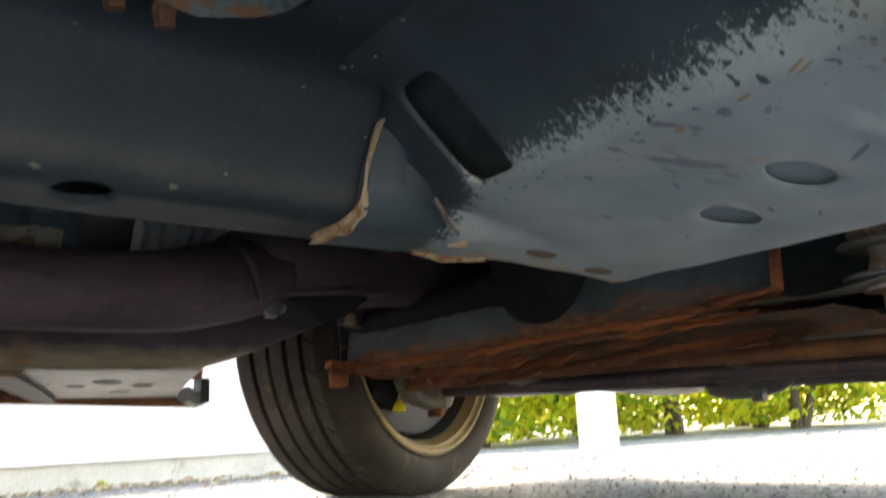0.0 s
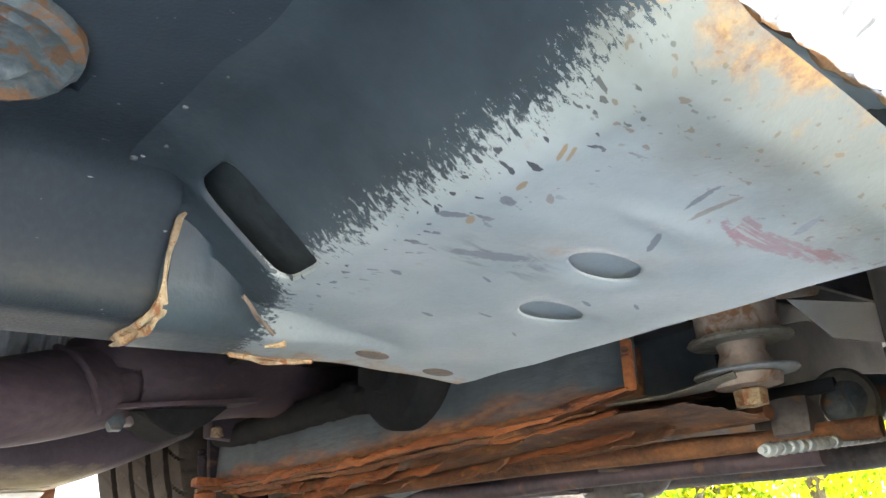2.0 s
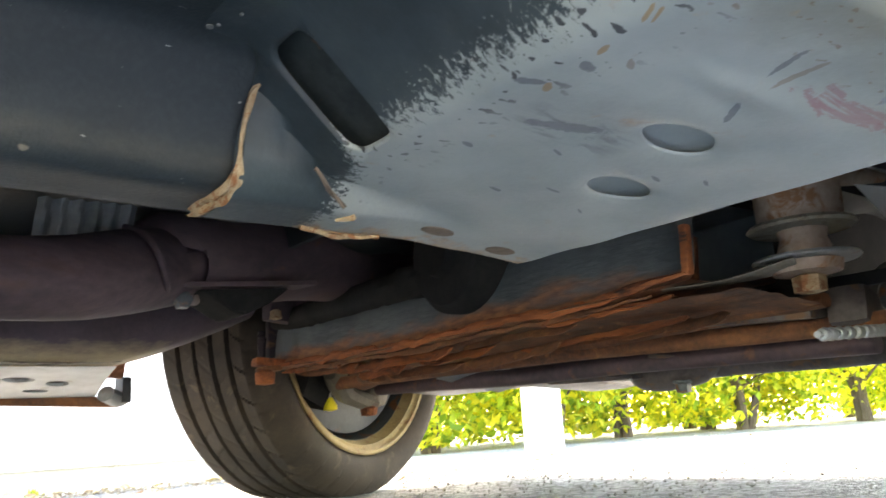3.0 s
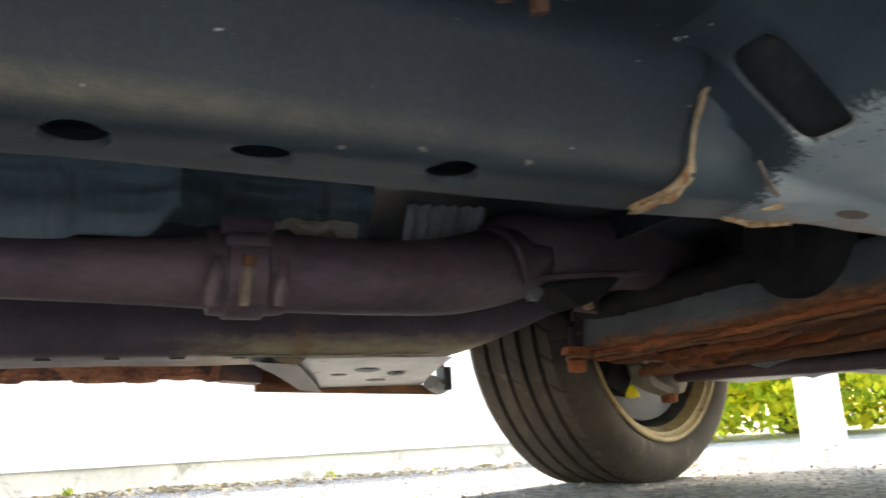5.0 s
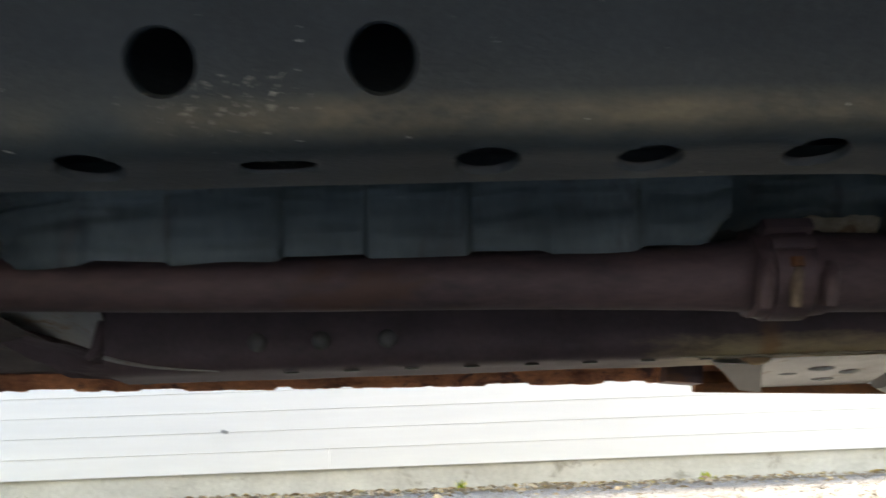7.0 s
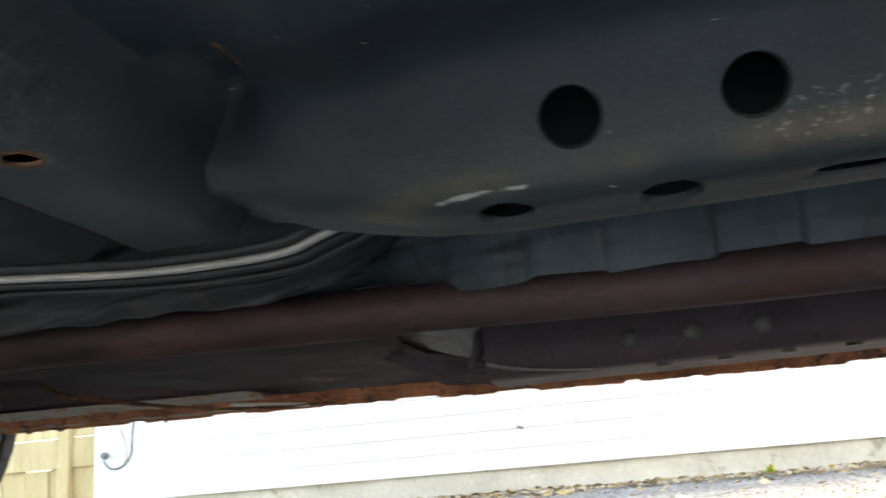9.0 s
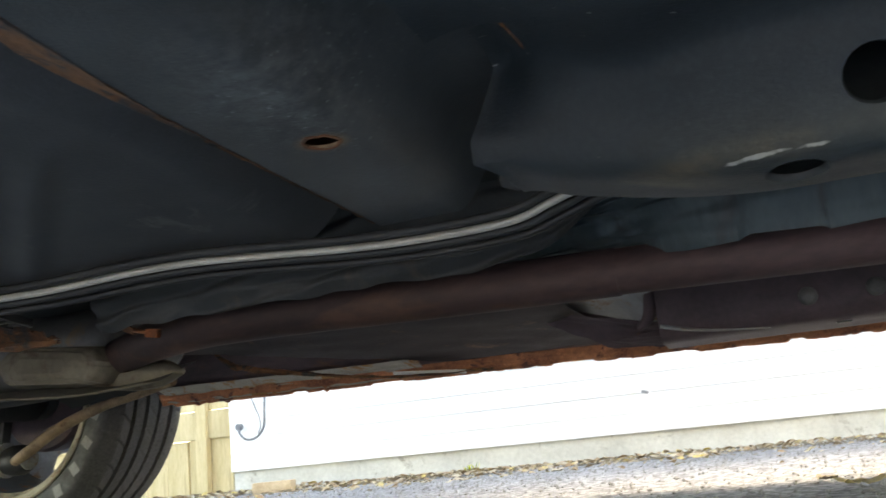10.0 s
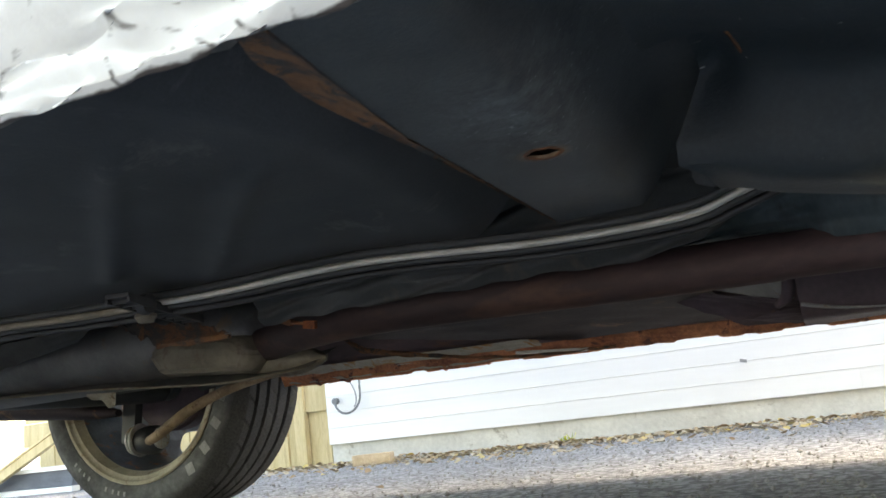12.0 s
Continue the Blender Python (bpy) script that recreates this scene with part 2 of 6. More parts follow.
def asphalt_material():
    m, t, p = nodes_of("asphalt")
    v = coords(t)
    big, grit = noise_tex(t, v, 1.1, 6), noise_tex(t, v, 90, 3)
    vo = t.nodes.new("ShaderNodeTexVoronoi")
    vo.inputs["Scale"].default_value = 120
    t.links.new(v, vo.inputs["Vector"])
    col = ramp(t, calc(t, "MULTIPLY_ADD", grit, 0.5, calc(t, "MULTIPLY", big, 0.5)), [(0.36, (0.22, 0.226, 0.232)), (0.64, (0.53, 0.54, 0.55))])
    col = mix(t, calc(t, "MULTIPLY", step(t, vo.outputs["Distance"], 0.35, 0.1), 0.6), col, (0.46, 0.45, 0.44))
    stones = t.nodes.new("ShaderNodeTexVoronoi")
    stones.inputs["Scale"].default_value = 48
    t.links.new(v, stones.inputs["Vector"])
    col = mix(t, calc(t, "MULTIPLY", step(t, stones.outputs["Distance"], 0.40, 0.62), 0.55), col, (0.06, 0.06, 0.062))
    t.links.new(col, p.inputs["Base Color"])
    p.inputs["Roughness"].default_value = 0.9
    bumped(t, p, calc(t, "SUBTRACT", grit, vo.outputs["Distance"]), 1.0, 0.006)
    return m


def silver_material():
    """Grey-white body paint with a ragged black undercoat overspray, red scuffs, scrapes and rust dots."""
    m, t, p = nodes_of("silver_underbody_paint")
    v = coords(t)
    sep = t.nodes.new("ShaderNodeSeparateXYZ")
    t.links.new(v, sep.inputs[0])
    x, y = sep.outputs["X"], sep.outputs["Y"]
    tone, grain = noise_tex(t, v, 12), noise_tex(t, v, 240, 3)
    paint = ramp(t, tone, [(0.3, (0.27, 0.30, 0.30)), (0.7, (0.37, 0.395, 0.385))])
    scrape = noise_tex(t, coords(t, (26, 90, 60)), 1.0, 5, 0.6, 0.3)
    rough_edge = noise_tex(t, v, 130, 5, 0.7)

    def mark(cx, cy, turn, length, width, colour, ragged=0.8, cover=0.85):
        """One scuff with a frayed outline."""
        nonlocal paint
        c, s = math.cos(radians(turn)), math.sin(radians(turn))
        dx, dy = calc(t, "SUBTRACT", x, cx), calc(t, "SUBTRACT", y, cy)
        a = calc(t, "ADD", calc(t, "MULTIPLY", dx, c / length), calc(t, "MULTIPLY", dy, s / length))
        b = calc(t, "ADD", calc(t, "MULTIPLY", dx, -s / width), calc(t, "MULTIPLY", dy, c / width))
        d = calc(t, "ADD", calc(t, "MULTIPLY", a, a), calc(t, "MULTIPLY", b, b))
        d = calc(t, "MULTIPLY_ADD", calc(t, "SUBTRACT", rough_edge, 0.5), ragged * 4, d)
        paint = mix(t, calc(t, "MULTIPLY", step(t, d, 1.15, 0.85), cover), paint, colour)
    tan, dark_grey, pink = (0.30, 0.19, 0.09), (0.12, 0.135, 0.15), (0.30, 0.18, 0.19)
    for cx, cy, turn, length, width, colour in (
            (0.463, 0.200, 68, 0.015, 0.0022, dark_grey), (0.479, 0.203, 84, 0.017, 0.0022, (0.24, 0.20, 0.16)), (0.371, 0.2175, 62, 0.0070, 0.0013, tan), (0.3750, 0.2155, 62, 0.0065, 0.0012, tan), (0.380, 0.253, 70, 0.0060, 0.0020, tan),
            (0.387, 0.271, 20, 0.006, 0.0038, dark_grey), (0.402, 0.254, 40, 0.006, 0.0022, (0.22, 0.19, 0.16)), (0.531, 0.180, 60, 0.014, 0.0030, (0.22, 0.25, 0.30)), (0.490, 0.252, 60, 0.010, 0.0025, dark_grey), (0.377, 0.303, -35, 0.009, 0.0035, dark_grey), (0.388, 0.302, 60, 0.006, 0.0026, tan),
            (0.362, 0.146, 50, 0.003, 0.0012, (0.30, 0.23, 0.17)), (0.382, 0.131, 40, 0.005, 0.0012, (0.30, 0.22, 0.16)), (0.437, 0.334, -25, 0.027, 0.0070, (0.15, 0.165, 0.18)), (0.409, 0.398, 15, 0.006, 0.0025, dark_grey),
            (0.46, 0.365, 20, 0.005, 0.0015, dark_grey), (0.50, 0.41, 0, 0.007, 0.0016, dark_grey), (0.55, 0.43, 30, 0.006, 0.0015, dark_grey), (0.47, 0.44, 10, 0.006, 0.002, dark_grey), (0.539, 0.347, 15, 0.007, 0.0018, dark_grey), (0.571, 0.328, 25, 0.006, 0.0016, dark_grey)):
        mark(cx, cy, turn, length, width, colour)
    streaks = noise_tex(t, coords(t, (30, 210, 60)), 1.0, 5, 0.65, 0.2)
    plain = paint
    mark(0.545, 0.203, -9, 0.050, 0.009, pink, 1.0)
    mark(0.512, 0.205, 40, 0.016, 0.008, pink, 0.9)
    mark(0.582, 0.191, -20, 0.022, 0.006, (0.30, 0.13, 0.13), 1.0)
    paint = mix(t, step(t, streaks, 0.52, 0.62), paint, plain)
    near_scrape = calc(t, "MULTIPLY", step(t, calc(t, "ABSOLUTE", calc(t, "SUBTRACT", x, 0.443)), 0.05, 0.01), step(t, calc(t, "ABSOLUTE", calc(t, "SUBTRACT", y, 0.334)), 0.03, 0.008))
    paint = mix(t, calc(t, "MULTIPLY", near_scrape, step(t, scrape, 0.50, 0.60)), paint, (0.13, 0.14, 0.15))
    spots = noise_tex(t, coords(t, (1.0, 1.6, 1.0)), 105, 2, 0.4)
    paint = mix(t, calc(t, "MULTIPLY", step(t, spots, 0.645, 0.67), step(t, x, 0.415, 0.375)), paint, (0.055, 0.06, 0.065))
    # dried tan dirt along the near edge, darkened to paint down strong light there, with brown flecks in it
    dirt = step(t, calc(t, "MULTIPLY_ADD", calc(t, "SUBTRACT", noise_tex(t, v, 16, 4), 0.5), 0.12, y), 0.215, 0.135)
    paint = mix(t, calc(t, "MULTIPLY", dirt, 0.72), paint, (0.150, 0.142, 0.112))
    flecks = noise_tex(t, coords(t, (1.0, 1.4, 1.0)), 120, 2, 0.4)
    paint = mix(t, calc(t, "MULTIPLY", calc(t, "MULTIPLY", step(t, flecks, 0.66, 0.70), step(t, y, 0.205, 0.185)), 0.7), paint, (0.16, 0.10, 0.06))
    rust = noise_tex(t, v, 38, 5, 0.6)
    edge = calc(t, "ADD", calc(t, "MULTIPLY", step(t, y, 0.150, 0.114), step(t, x, 0.64, 0.40)), step(t, y, 0.545, 0.58))
    paint = mix(t, calc(t, "MULTIPLY", step(t, calc(t, "MULTIPLY_ADD", edge, 0.34, rust), 0.66, 0.86), 0.8), paint, ramp(t, rough_edge, [(0.35, (0.22, 0.085, 0.04)), (0.6, (0.46, 0.25, 0.08))]))
    ragged = noise_tex(t, coords(t, (150, 330, 150)), 1.0, 6, 0.75, 0.4)
    wave = noise_tex(t, v, 14, 3)
    line = calc(t, "ADD", calc(t, "MULTIPLY_ADD", ragged, 0.085, x), calc(t, "MULTIPLY_ADD", wave, 0.03, calc(t, "MULTIPLY", step(t, y, 0.32, 0.14), 0.012)))
    low = calc(t, "MULTIPLY", step(t, y, 0.455, 0.49), 0.03)
    fac = step(t, calc(t, "SUBTRACT", line, low), 0.408, 0.4105)
    coat = ramp(t, tone, [(0.35, (0.022, 0.032, 0.038)), (0.65, (0.048, 0.066, 0.075))])
    t.links.new(mix(t, fac, coat, paint), p.inputs["Base Color"])
    t.links.new(calc(t, "MULTIPLY_ADD", grain, 0.25, 0.3), p.inputs["Roughness"])
    bumped(t, p, calc(t, "MULTIPLY_ADD", fac, 0.0, grain), 0.25, 0.001)
    return m


def leaf_material():
    m, t, p = nodes_of("sunlit_leaves")
    geo = t.nodes.new("ShaderNodeNewGeometry")
    col = ramp(t, geo.outputs["Random Per Island"], [(0.0, (0.16, 0.28, 0.03)), (0.25, (0.34, 0.46, 0.04)), (0.6, (0.62, 0.64, 0.06)), (1.0, (0.82, 0.68, 0.06))])
    t.links.new(col, p.inputs["Base Color"])
    p.inputs["Roughness"].default_value = 0.6
    tr = t.nodes.new("ShaderNodeBsdfTranslucent")
    mx = t.nodes.new("ShaderNodeMixShader")
    mx.inputs[0].default_value = 0.7
    t.links.new(col, tr.inputs["Color"])
    t.links.new(p.outputs[0], mx.inputs[1])
    t.links.new(tr.outputs[0], mx.inputs[2])
    t.links.new(mx.outputs[0], t.nodes["Material Output"].inputs["Surface"])
    return m


def rail_material():
    """Black undercoat with a film of tan road dust along the rail's lower bend, and chips."""
    m, t, p = nodes_of("dusty_undercoat")
    v = coords(t)
    sep = t.nodes.new("ShaderNodeSeparateXYZ")
    t.links.new(v, sep.inputs[0])
    big, small, grain = noise_tex(t, v, 8), noise_tex(t, coords(t, (60, 120, 120)), 1.0, 5, 0.65), noise_tex(t, v, 420, 3)
    col = ramp(t, big, [(0.3, (0.0078, 0.0135, 0.0185)), (0.7, (0.0185, 0.029, 0.0375))])
    col = mix(t, calc(t, "MULTIPLY", step(t, noise_tex(t, v, 210, 4, 0.65), 0.45, 0.68), 0.16), col, (0.06, 0.072, 0.08))
    band = step(t, calc(t, "ABSOLUTE", calc(t, "SUBTRACT", sep.outputs["Z"], 0.322)), 0.013, 0.003)
    dust = calc(t, "MULTIPLY", band, step(t, calc(t, "MULTIPLY_ADD", small, 0.5, calc(t, "MULTIPLY", big, 0.6)), 0.35, 0.72))
    dust = calc(t, "MULTIPLY", dust, step(t, sep.outputs["Y"], 0.556, 0.545))
    patchy = step(t, noise_tex(t, v, 3.2, 4), 0.36, 0.60)
    col = mix(t, calc(t, "MULTIPLY", calc(t, "MULTIPLY", dust, patchy), calc(t, "MULTIPLY_ADD", step(t, sep.outputs["X"], 0.08, -0.32), 0.46, 0.13)), col, (0.26, 0.20, 0.122))
    chip = noise_tex(t, coords(t, (70, 150, 150)), 1.0, 3, 0.5)
    col = mix(t, step(t, chip, 0.735, 0.76), col, (0.30, 0.30, 0.28))
    speck = noise_tex(t, v, 270, 3, 0.55)
    area = calc(t, "MULTIPLY", step(t, calc(t, "ABSOLUTE", calc(t, "SUBTRACT", sep.outputs["X"], -0.462)), 0.085, 0.02), step(t, calc(t, "ABSOLUTE", calc(t, "SUBTRACT", sep.outputs["Z"], 0.332)), 0.024, 0.008))
    col = mix(t, calc(t, "MULTIPLY", step(t, calc(t, "MULTIPLY_ADD", area, 0.15, speck), 0.745, 0.785), 0.45), col, (0.30, 0.29, 0.25))
    fray = calc(t, "SUBTRACT", noise_tex(t, v, 150, 4, 0.6), 0.5)
    for cx, cz, half, tall in ((-0.673, 0.3178, 0.018, 0.0014), (-0.637, 0.3170, 0.010, 0.0014), (0.084, 0.3135, 0.0045, 0.0014), (0.165, 0.3135, 0.0035, 0.0014), (0.03, 0.3105, 0.003, 0.0008)):
        a = calc(t, "MULTIPLY", calc(t, "SUBTRACT", sep.outputs["X"], cx), 1 / half)
        b = calc(t, "MULTIPLY", calc(t, "SUBTRACT", sep.outputs["Z"], cz), 1 / tall)
        d = calc(t, "MULTIPLY_ADD", fray, 4.0, calc(t, "ADD", calc(t, "MULTIPLY", a, a), calc(t, "MULTIPLY", b, b)))
        col = mix(t, calc(t, "MULTIPLY", step(t, d, 1.1, 0.4), 0.6 if cx < 0 else 0.42), col, (0.40, 0.42, 0.42) if cx < 0 else (0.40, 0.34, 0.26))
    t.links.new(col, p.inputs["Base Color"])
    t.links.new(calc(t, "MULTIPLY_ADD", grain, 0.3, 0.42), p.inputs["Roughness"])
    bumped(t, p, grain, 0.28)
    return m


def undercoat_material():
    """Sprayed black undercoat: soft tone changes, orange-peel grain, pale specks, a few scuffs."""
    m, t, p = nodes_of("undercoat")
    v = coords(t)
    big, mid, grain = noise_tex(t, v, 7, 5), noise_tex(t, v, 45, 5, 0.7), noise_tex(t, v, 420, 3)
    col = ramp(t, calc(t, "MULTIPLY_ADD", mid, 0.3, calc(t, "MULTIPLY", big, 0.7)), [(0.34, (0.0105, 0.0170, 0.0230)), (0.66, (0.030, 0.043, 0.0535))])
    scuff = noise_tex(t, coords(t, (18, 34, 18)), 1.0, 6, 0.75, 0.8)
    col = mix(t, calc(t, "MULTIPLY", step(t, scuff, 0.62, 0.74), 0.45), col, (0.10, 0.11, 0.115))
    speck = noise_tex(t, v, 150, 2, 0.4)
    col = mix(t, calc(t, "MULTIPLY", step(t, speck, 0.735, 0.765), 0.7), col, (0.26, 0.26, 0.25))
    t.links.new(col, p.inputs["Base Color"])
    t.links.new(calc(t, "MULTIPLY_ADD", mid, 0.35, 0.42), p.inputs["Roughness"])
    bumped(t, p, calc(t, "MULTIPLY_ADD", mid, 0.6, grain), 0.26)
    return m


def beam_material():
    """Grey chassis paint with rust that creeps up from the lower edge in flames."""
    m, t, p = nodes_of("rust_edged_chassis_steel")
    v = coords(t)
    sep = t.nodes.new("ShaderNodeSeparateXYZ")
    t.links.new(v, sep.inputs[0])
    long = coords(t, (1, 0.28, 1))
    big, mid, grain = noise_tex(t, v, 10), noise_tex(t, long, 26, 3, 0.55), noise_tex(t, long, 120, 4)
    col = ramp(t, big, [(0.3, (0.050, 0.062, 0.070)), (0.7, (0.125, 0.148, 0.158))])
    col = mix(t, step(t, calc(t, "MULTIPLY_ADD", mid, -0.075, sep.outputs["Z"]), 0.275, 0.255), col, ramp(t, grain, [(0.35, (0.13, 0.050, 0.026)), (0.65, (0.33, 0.14, 0.060))]))
    t.links.new(col, p.inputs["Base Color"])
    t.links.new(calc(t, "MULTIPLY_ADD", grain, 0.3, 0.45), p.inputs["Roughness"])
    bumped(t, p, calc(t, "ADD", mid, grain), 0.5, 0.002)
    return m


def far_rail_material():
    """Dark purplish rail steel with dried mud on its lower bend near the bracket, and a rust run."""
    m, t, p = nodes_of("muddy_rail_steel")
    v = coords(t)
    sep = t.nodes.new("ShaderNodeSeparateXYZ")
    t.links.new(v, sep.inputs[0])
    big, mid, grain = noise_tex(t, v, 8), noise_tex(t, coords(t, (14, 40, 40)), 1.0, 6, 0.7), noise_tex(t, v, 110, 4)
    col = ramp(t, calc(t, "MULTIPLY_ADD", grain, 0.35, calc(t, "MULTIPLY", big, 0.65)), [(0.35, (0.058, 0.043, 0.054)), (0.65, (0.118, 0.084, 0.102))])
    low = step(t, calc(t, "MULTIPLY_ADD", mid, -0.05, sep.outputs["Z"]), 0.282, 0.258)
    mud = calc(t, "MULTIPLY", low, step(t, calc(t, "MULTIPLY_ADD", mid, 0.2, sep.outputs["X"]), 0.10, 0.24))
    col = mix(t, calc(t, "MULTIPLY", mud, 0.9), col, (0.46, 0.36, 0.225))
    run = calc(t, "MULTIPLY", step(t, calc(t, "ABSOLUTE", calc(t, "MULTIPLY_ADD", mid, 0.03, calc(t, "SUBTRACT", sep.outputs["X"], 0.225))), 0.022, 0.006), step(t, sep.outputs["Z"], 0.335, 0.285))
    col = mix(t, calc(t, "MULTIPLY", run, 0.65), col, (0.34, 0.17, 0.07))
    t.links.new(col, p.inputs["Base Color"])
    p.inputs["Metallic"].default_value = 0.15
    t.links.new(calc(t, "MULTIPLY_ADD", grain, 0.3, 0.5), p.inputs["Roughness"])
    bumped(t, p, calc(t, "ADD", mid, grain), 0.4)
    return m


def plate_material():
    """Black undercoat with a whitish worn haze and rust that bleeds round the corroded hole."""
    m, t, p = nodes_of("hazy_undercoat")
    v = coords(t)
    sep = t.nodes.new("ShaderNodeSeparateXYZ")
    t.links.new(v, sep.inputs[0])
    big, mid, grain = noise_tex(t, v, 9), noise_tex(t, v, 55, 6, 0.72), noise_tex(t, v, 420, 3)

    def apart(cx, cy, rx, ry):
        dx, dy = calc(t, "MULTIPLY", calc(t, "SUBTRACT", sep.outputs["X"], cx), 1 / rx), calc(t, "MULTIPLY", calc(t, "SUBTRACT", sep.outputs["Y"], cy), 1 / ry)
        return calc(t, "POWER", calc(t, "ADD", calc(t, "MULTIPLY", dx, dx), calc(t, "MULTIPLY", dy, dy)), 0.5)

    col = ramp(t, big, [(0.3, (0.027, 0.033, 0.038)), (0.7, (0.060, 0.070, 0.076))])
    haze = calc(t, "MULTIPLY", step(t, apart(-0.950, 0.370, 0.070, 0.120), 1.0, 0.15), step(t, mid, 0.42, 0.70))
    col = mix(t, calc(t, "MULTIPLY", haze, 0.5), col, (0.20, 0.225, 0.235))
    flecks = noise_tex(t, v, 190, 3, 0.55)
    col = mix(t, calc(t, "MULTIPLY", calc(t, "MULTIPLY", step(t, flecks, 0.63, 0.72), step(t, apart(-0.950, 0.400, 0.080, 0.120), 1.0, 0.3)), 0.6), col, (0.30, 0.34, 0.35))
    col = mix(t, calc(t, "MULTIPLY", step(t, calc(t, "MULTIPLY_ADD", mid, 0.9, apart(-0.964, 0.459, 0.022, 0.019)), 1.55, 1.0), 0.85), col, ramp(t, mid, [(0.4, (0.10, 0.05, 0.025)), (0.65, (0.34, 0.20, 0.09))]))
    t.links.new(col, p.inputs["Base Color"])
    t.links.new(calc(t, "MULTIPLY_ADD", grain, 0.3, 0.42), p.inputs["Roughness"])
    bumped(t, p, calc(t, "MULTIPLY_ADD", mid, 0.5, grain), 0.25)
    return m


PLATE_COAT = plate_material()
UNDERCOAT, BEAM_STEEL, FAR_RAIL = undercoat_material(), beam_material(), far_rail_material()
RAIL_COAT = rail_material()
ASPHALT, SILVER, LEAVES = asphalt_material(), silver_material(), leaf_material()


# ---- mesh helpers ----
def part(name, bm, material, parent=None, label="", smooth=True):
    me = bpy.data.meshes.new(name)
    bm.normal_update()
    if smooth:
        for f in bm.faces:
            f.smooth = True
    bm.to_mesh(me)
    bm.free()
    me.materials.append(material)
    if smooth:
        me.set_sharp_from_angle(angle=radians(38))
    ob = new(name, me)
    ob.parent = parent
    if label:
        ob["label"] = label
    return ob


def thing(name, label, category, group="", kind="", at=(0, 0, 0)):
    ob = new(name)
    ob.empty_display_size = 0.1
    ob.location = at
    return tagged(ob, label, category, group, kind)


def box_bm(size, at=(0, 0, 0), rot=(0, 0, 0), bevel=0.003, bm=None):
    bm = bm or bmesh.new()
    made = bmesh.ops.create_cube(bm, size=1.0, matrix=pose(*at, *rot) @ Matrix.Diagonal((*size, 1)))
    if bevel:
        edges = list({e for v in made["verts"] for e in v.link_edges})
        bmesh.ops.bevel(bm, geom=edges, offset=bevel, segments=2, affect="EDGES", profile=0.7)
    return bm


def smooth_path(points, n):
    """Points along a Catmull-Rom curve; each point may carry further values."""
    p = np.array(points, float)
    p = np.vstack([2 * p[0] - p[1], p, 2 * p[-1] - p[-2]])
    out = []
    for k in range(1, len(p) - 2):
        a, b, c, d = p[k - 1:k + 3]
        for u in np.linspace(0, 1, n, endpoint=False):
            out.append(0.5 * (2 * b + (c - a) * u + (2 * a - 5 * b + 4 * c - d) * u * u + (3 * b - a - 3 * c + d) * u ** 3))
    out.append(p[-2])
    return np.array(out)


def tube_bm(points, n=6, sides=16, flat=1.0, lump=0.0, caps=True, bm=None):
    """A tube along points (x, y, z, radius). flat: its height over its width."""
    bm = bm or bmesh.new()
    path = smooth_path(points, n)
    rings = []
    for k, q in enumerate(path):
        way = Vector(path[min(k + 1, len(path) - 1)][:3] - path[max(k - 1, 0)][:3]).normalized()
        side = way.cross(Vector((0, 0, 1)))
        side = side.normalized() if side.length > 0.05 else Vector((1, 0, 0))
        up = side.cross(way)
        ring = []
        for a in range(sides):
            th = 2 * math.pi * a / sides
            r = q[3] * (1 + lump * noise.noise(Vector((q[0] * 40, q[1] * 40 + a, q[2] * 40))))
            ring.append(bm.verts.new(Vector(q[:3]) + side * (math.cos(th) * r) + up * (math.sin(th) * r * flat)))
        rings.append(ring)
    for r0, r1 in zip(rings, rings[1:]):
        for a in range(sides):
            bm.faces.new((r0[a], r0[(a + 1) % sides], r1[(a + 1) % sides], r1[a]))
    if caps:
        bm.faces.new(rings[0][::-1])
        bm.faces.new(rings[-1])
    return bm


def lathe_bm(profile, sides=32, axis="Z", at=(0, 0, 0), bm=None, closed=False):
    """profile: (radius, along). Spun round the axis."""
    bm = bm or bmesh.new()
    turn = {"Z": Matrix.Identity(4), "Y": pose(0, 0, 0, -90, 0, 0), "X": pose(0, 0, 0, 0, 90, 0)}[axis]
    m = Matrix.Translation(at) @ turn
    rings = [[bm.verts.new(m @ Vector((r * math.cos(2 * math.pi * a / sides), r * math.sin(2 * math.pi * a / sides), h))) for a in range(sides)] for r, h in profile]
    if closed:
        rings.append(rings[0])
    for r0, r1 in zip(rings, rings[1:]):
        for a in range(sides):
            bm.faces.new((r0[a], r0[(a + 1) % sides], r1[(a + 1) % sides], r1[a]))
    if not closed:
        bm.faces.new(rings[0][::-1])
        bm.faces.new(rings[-1])
    return bm


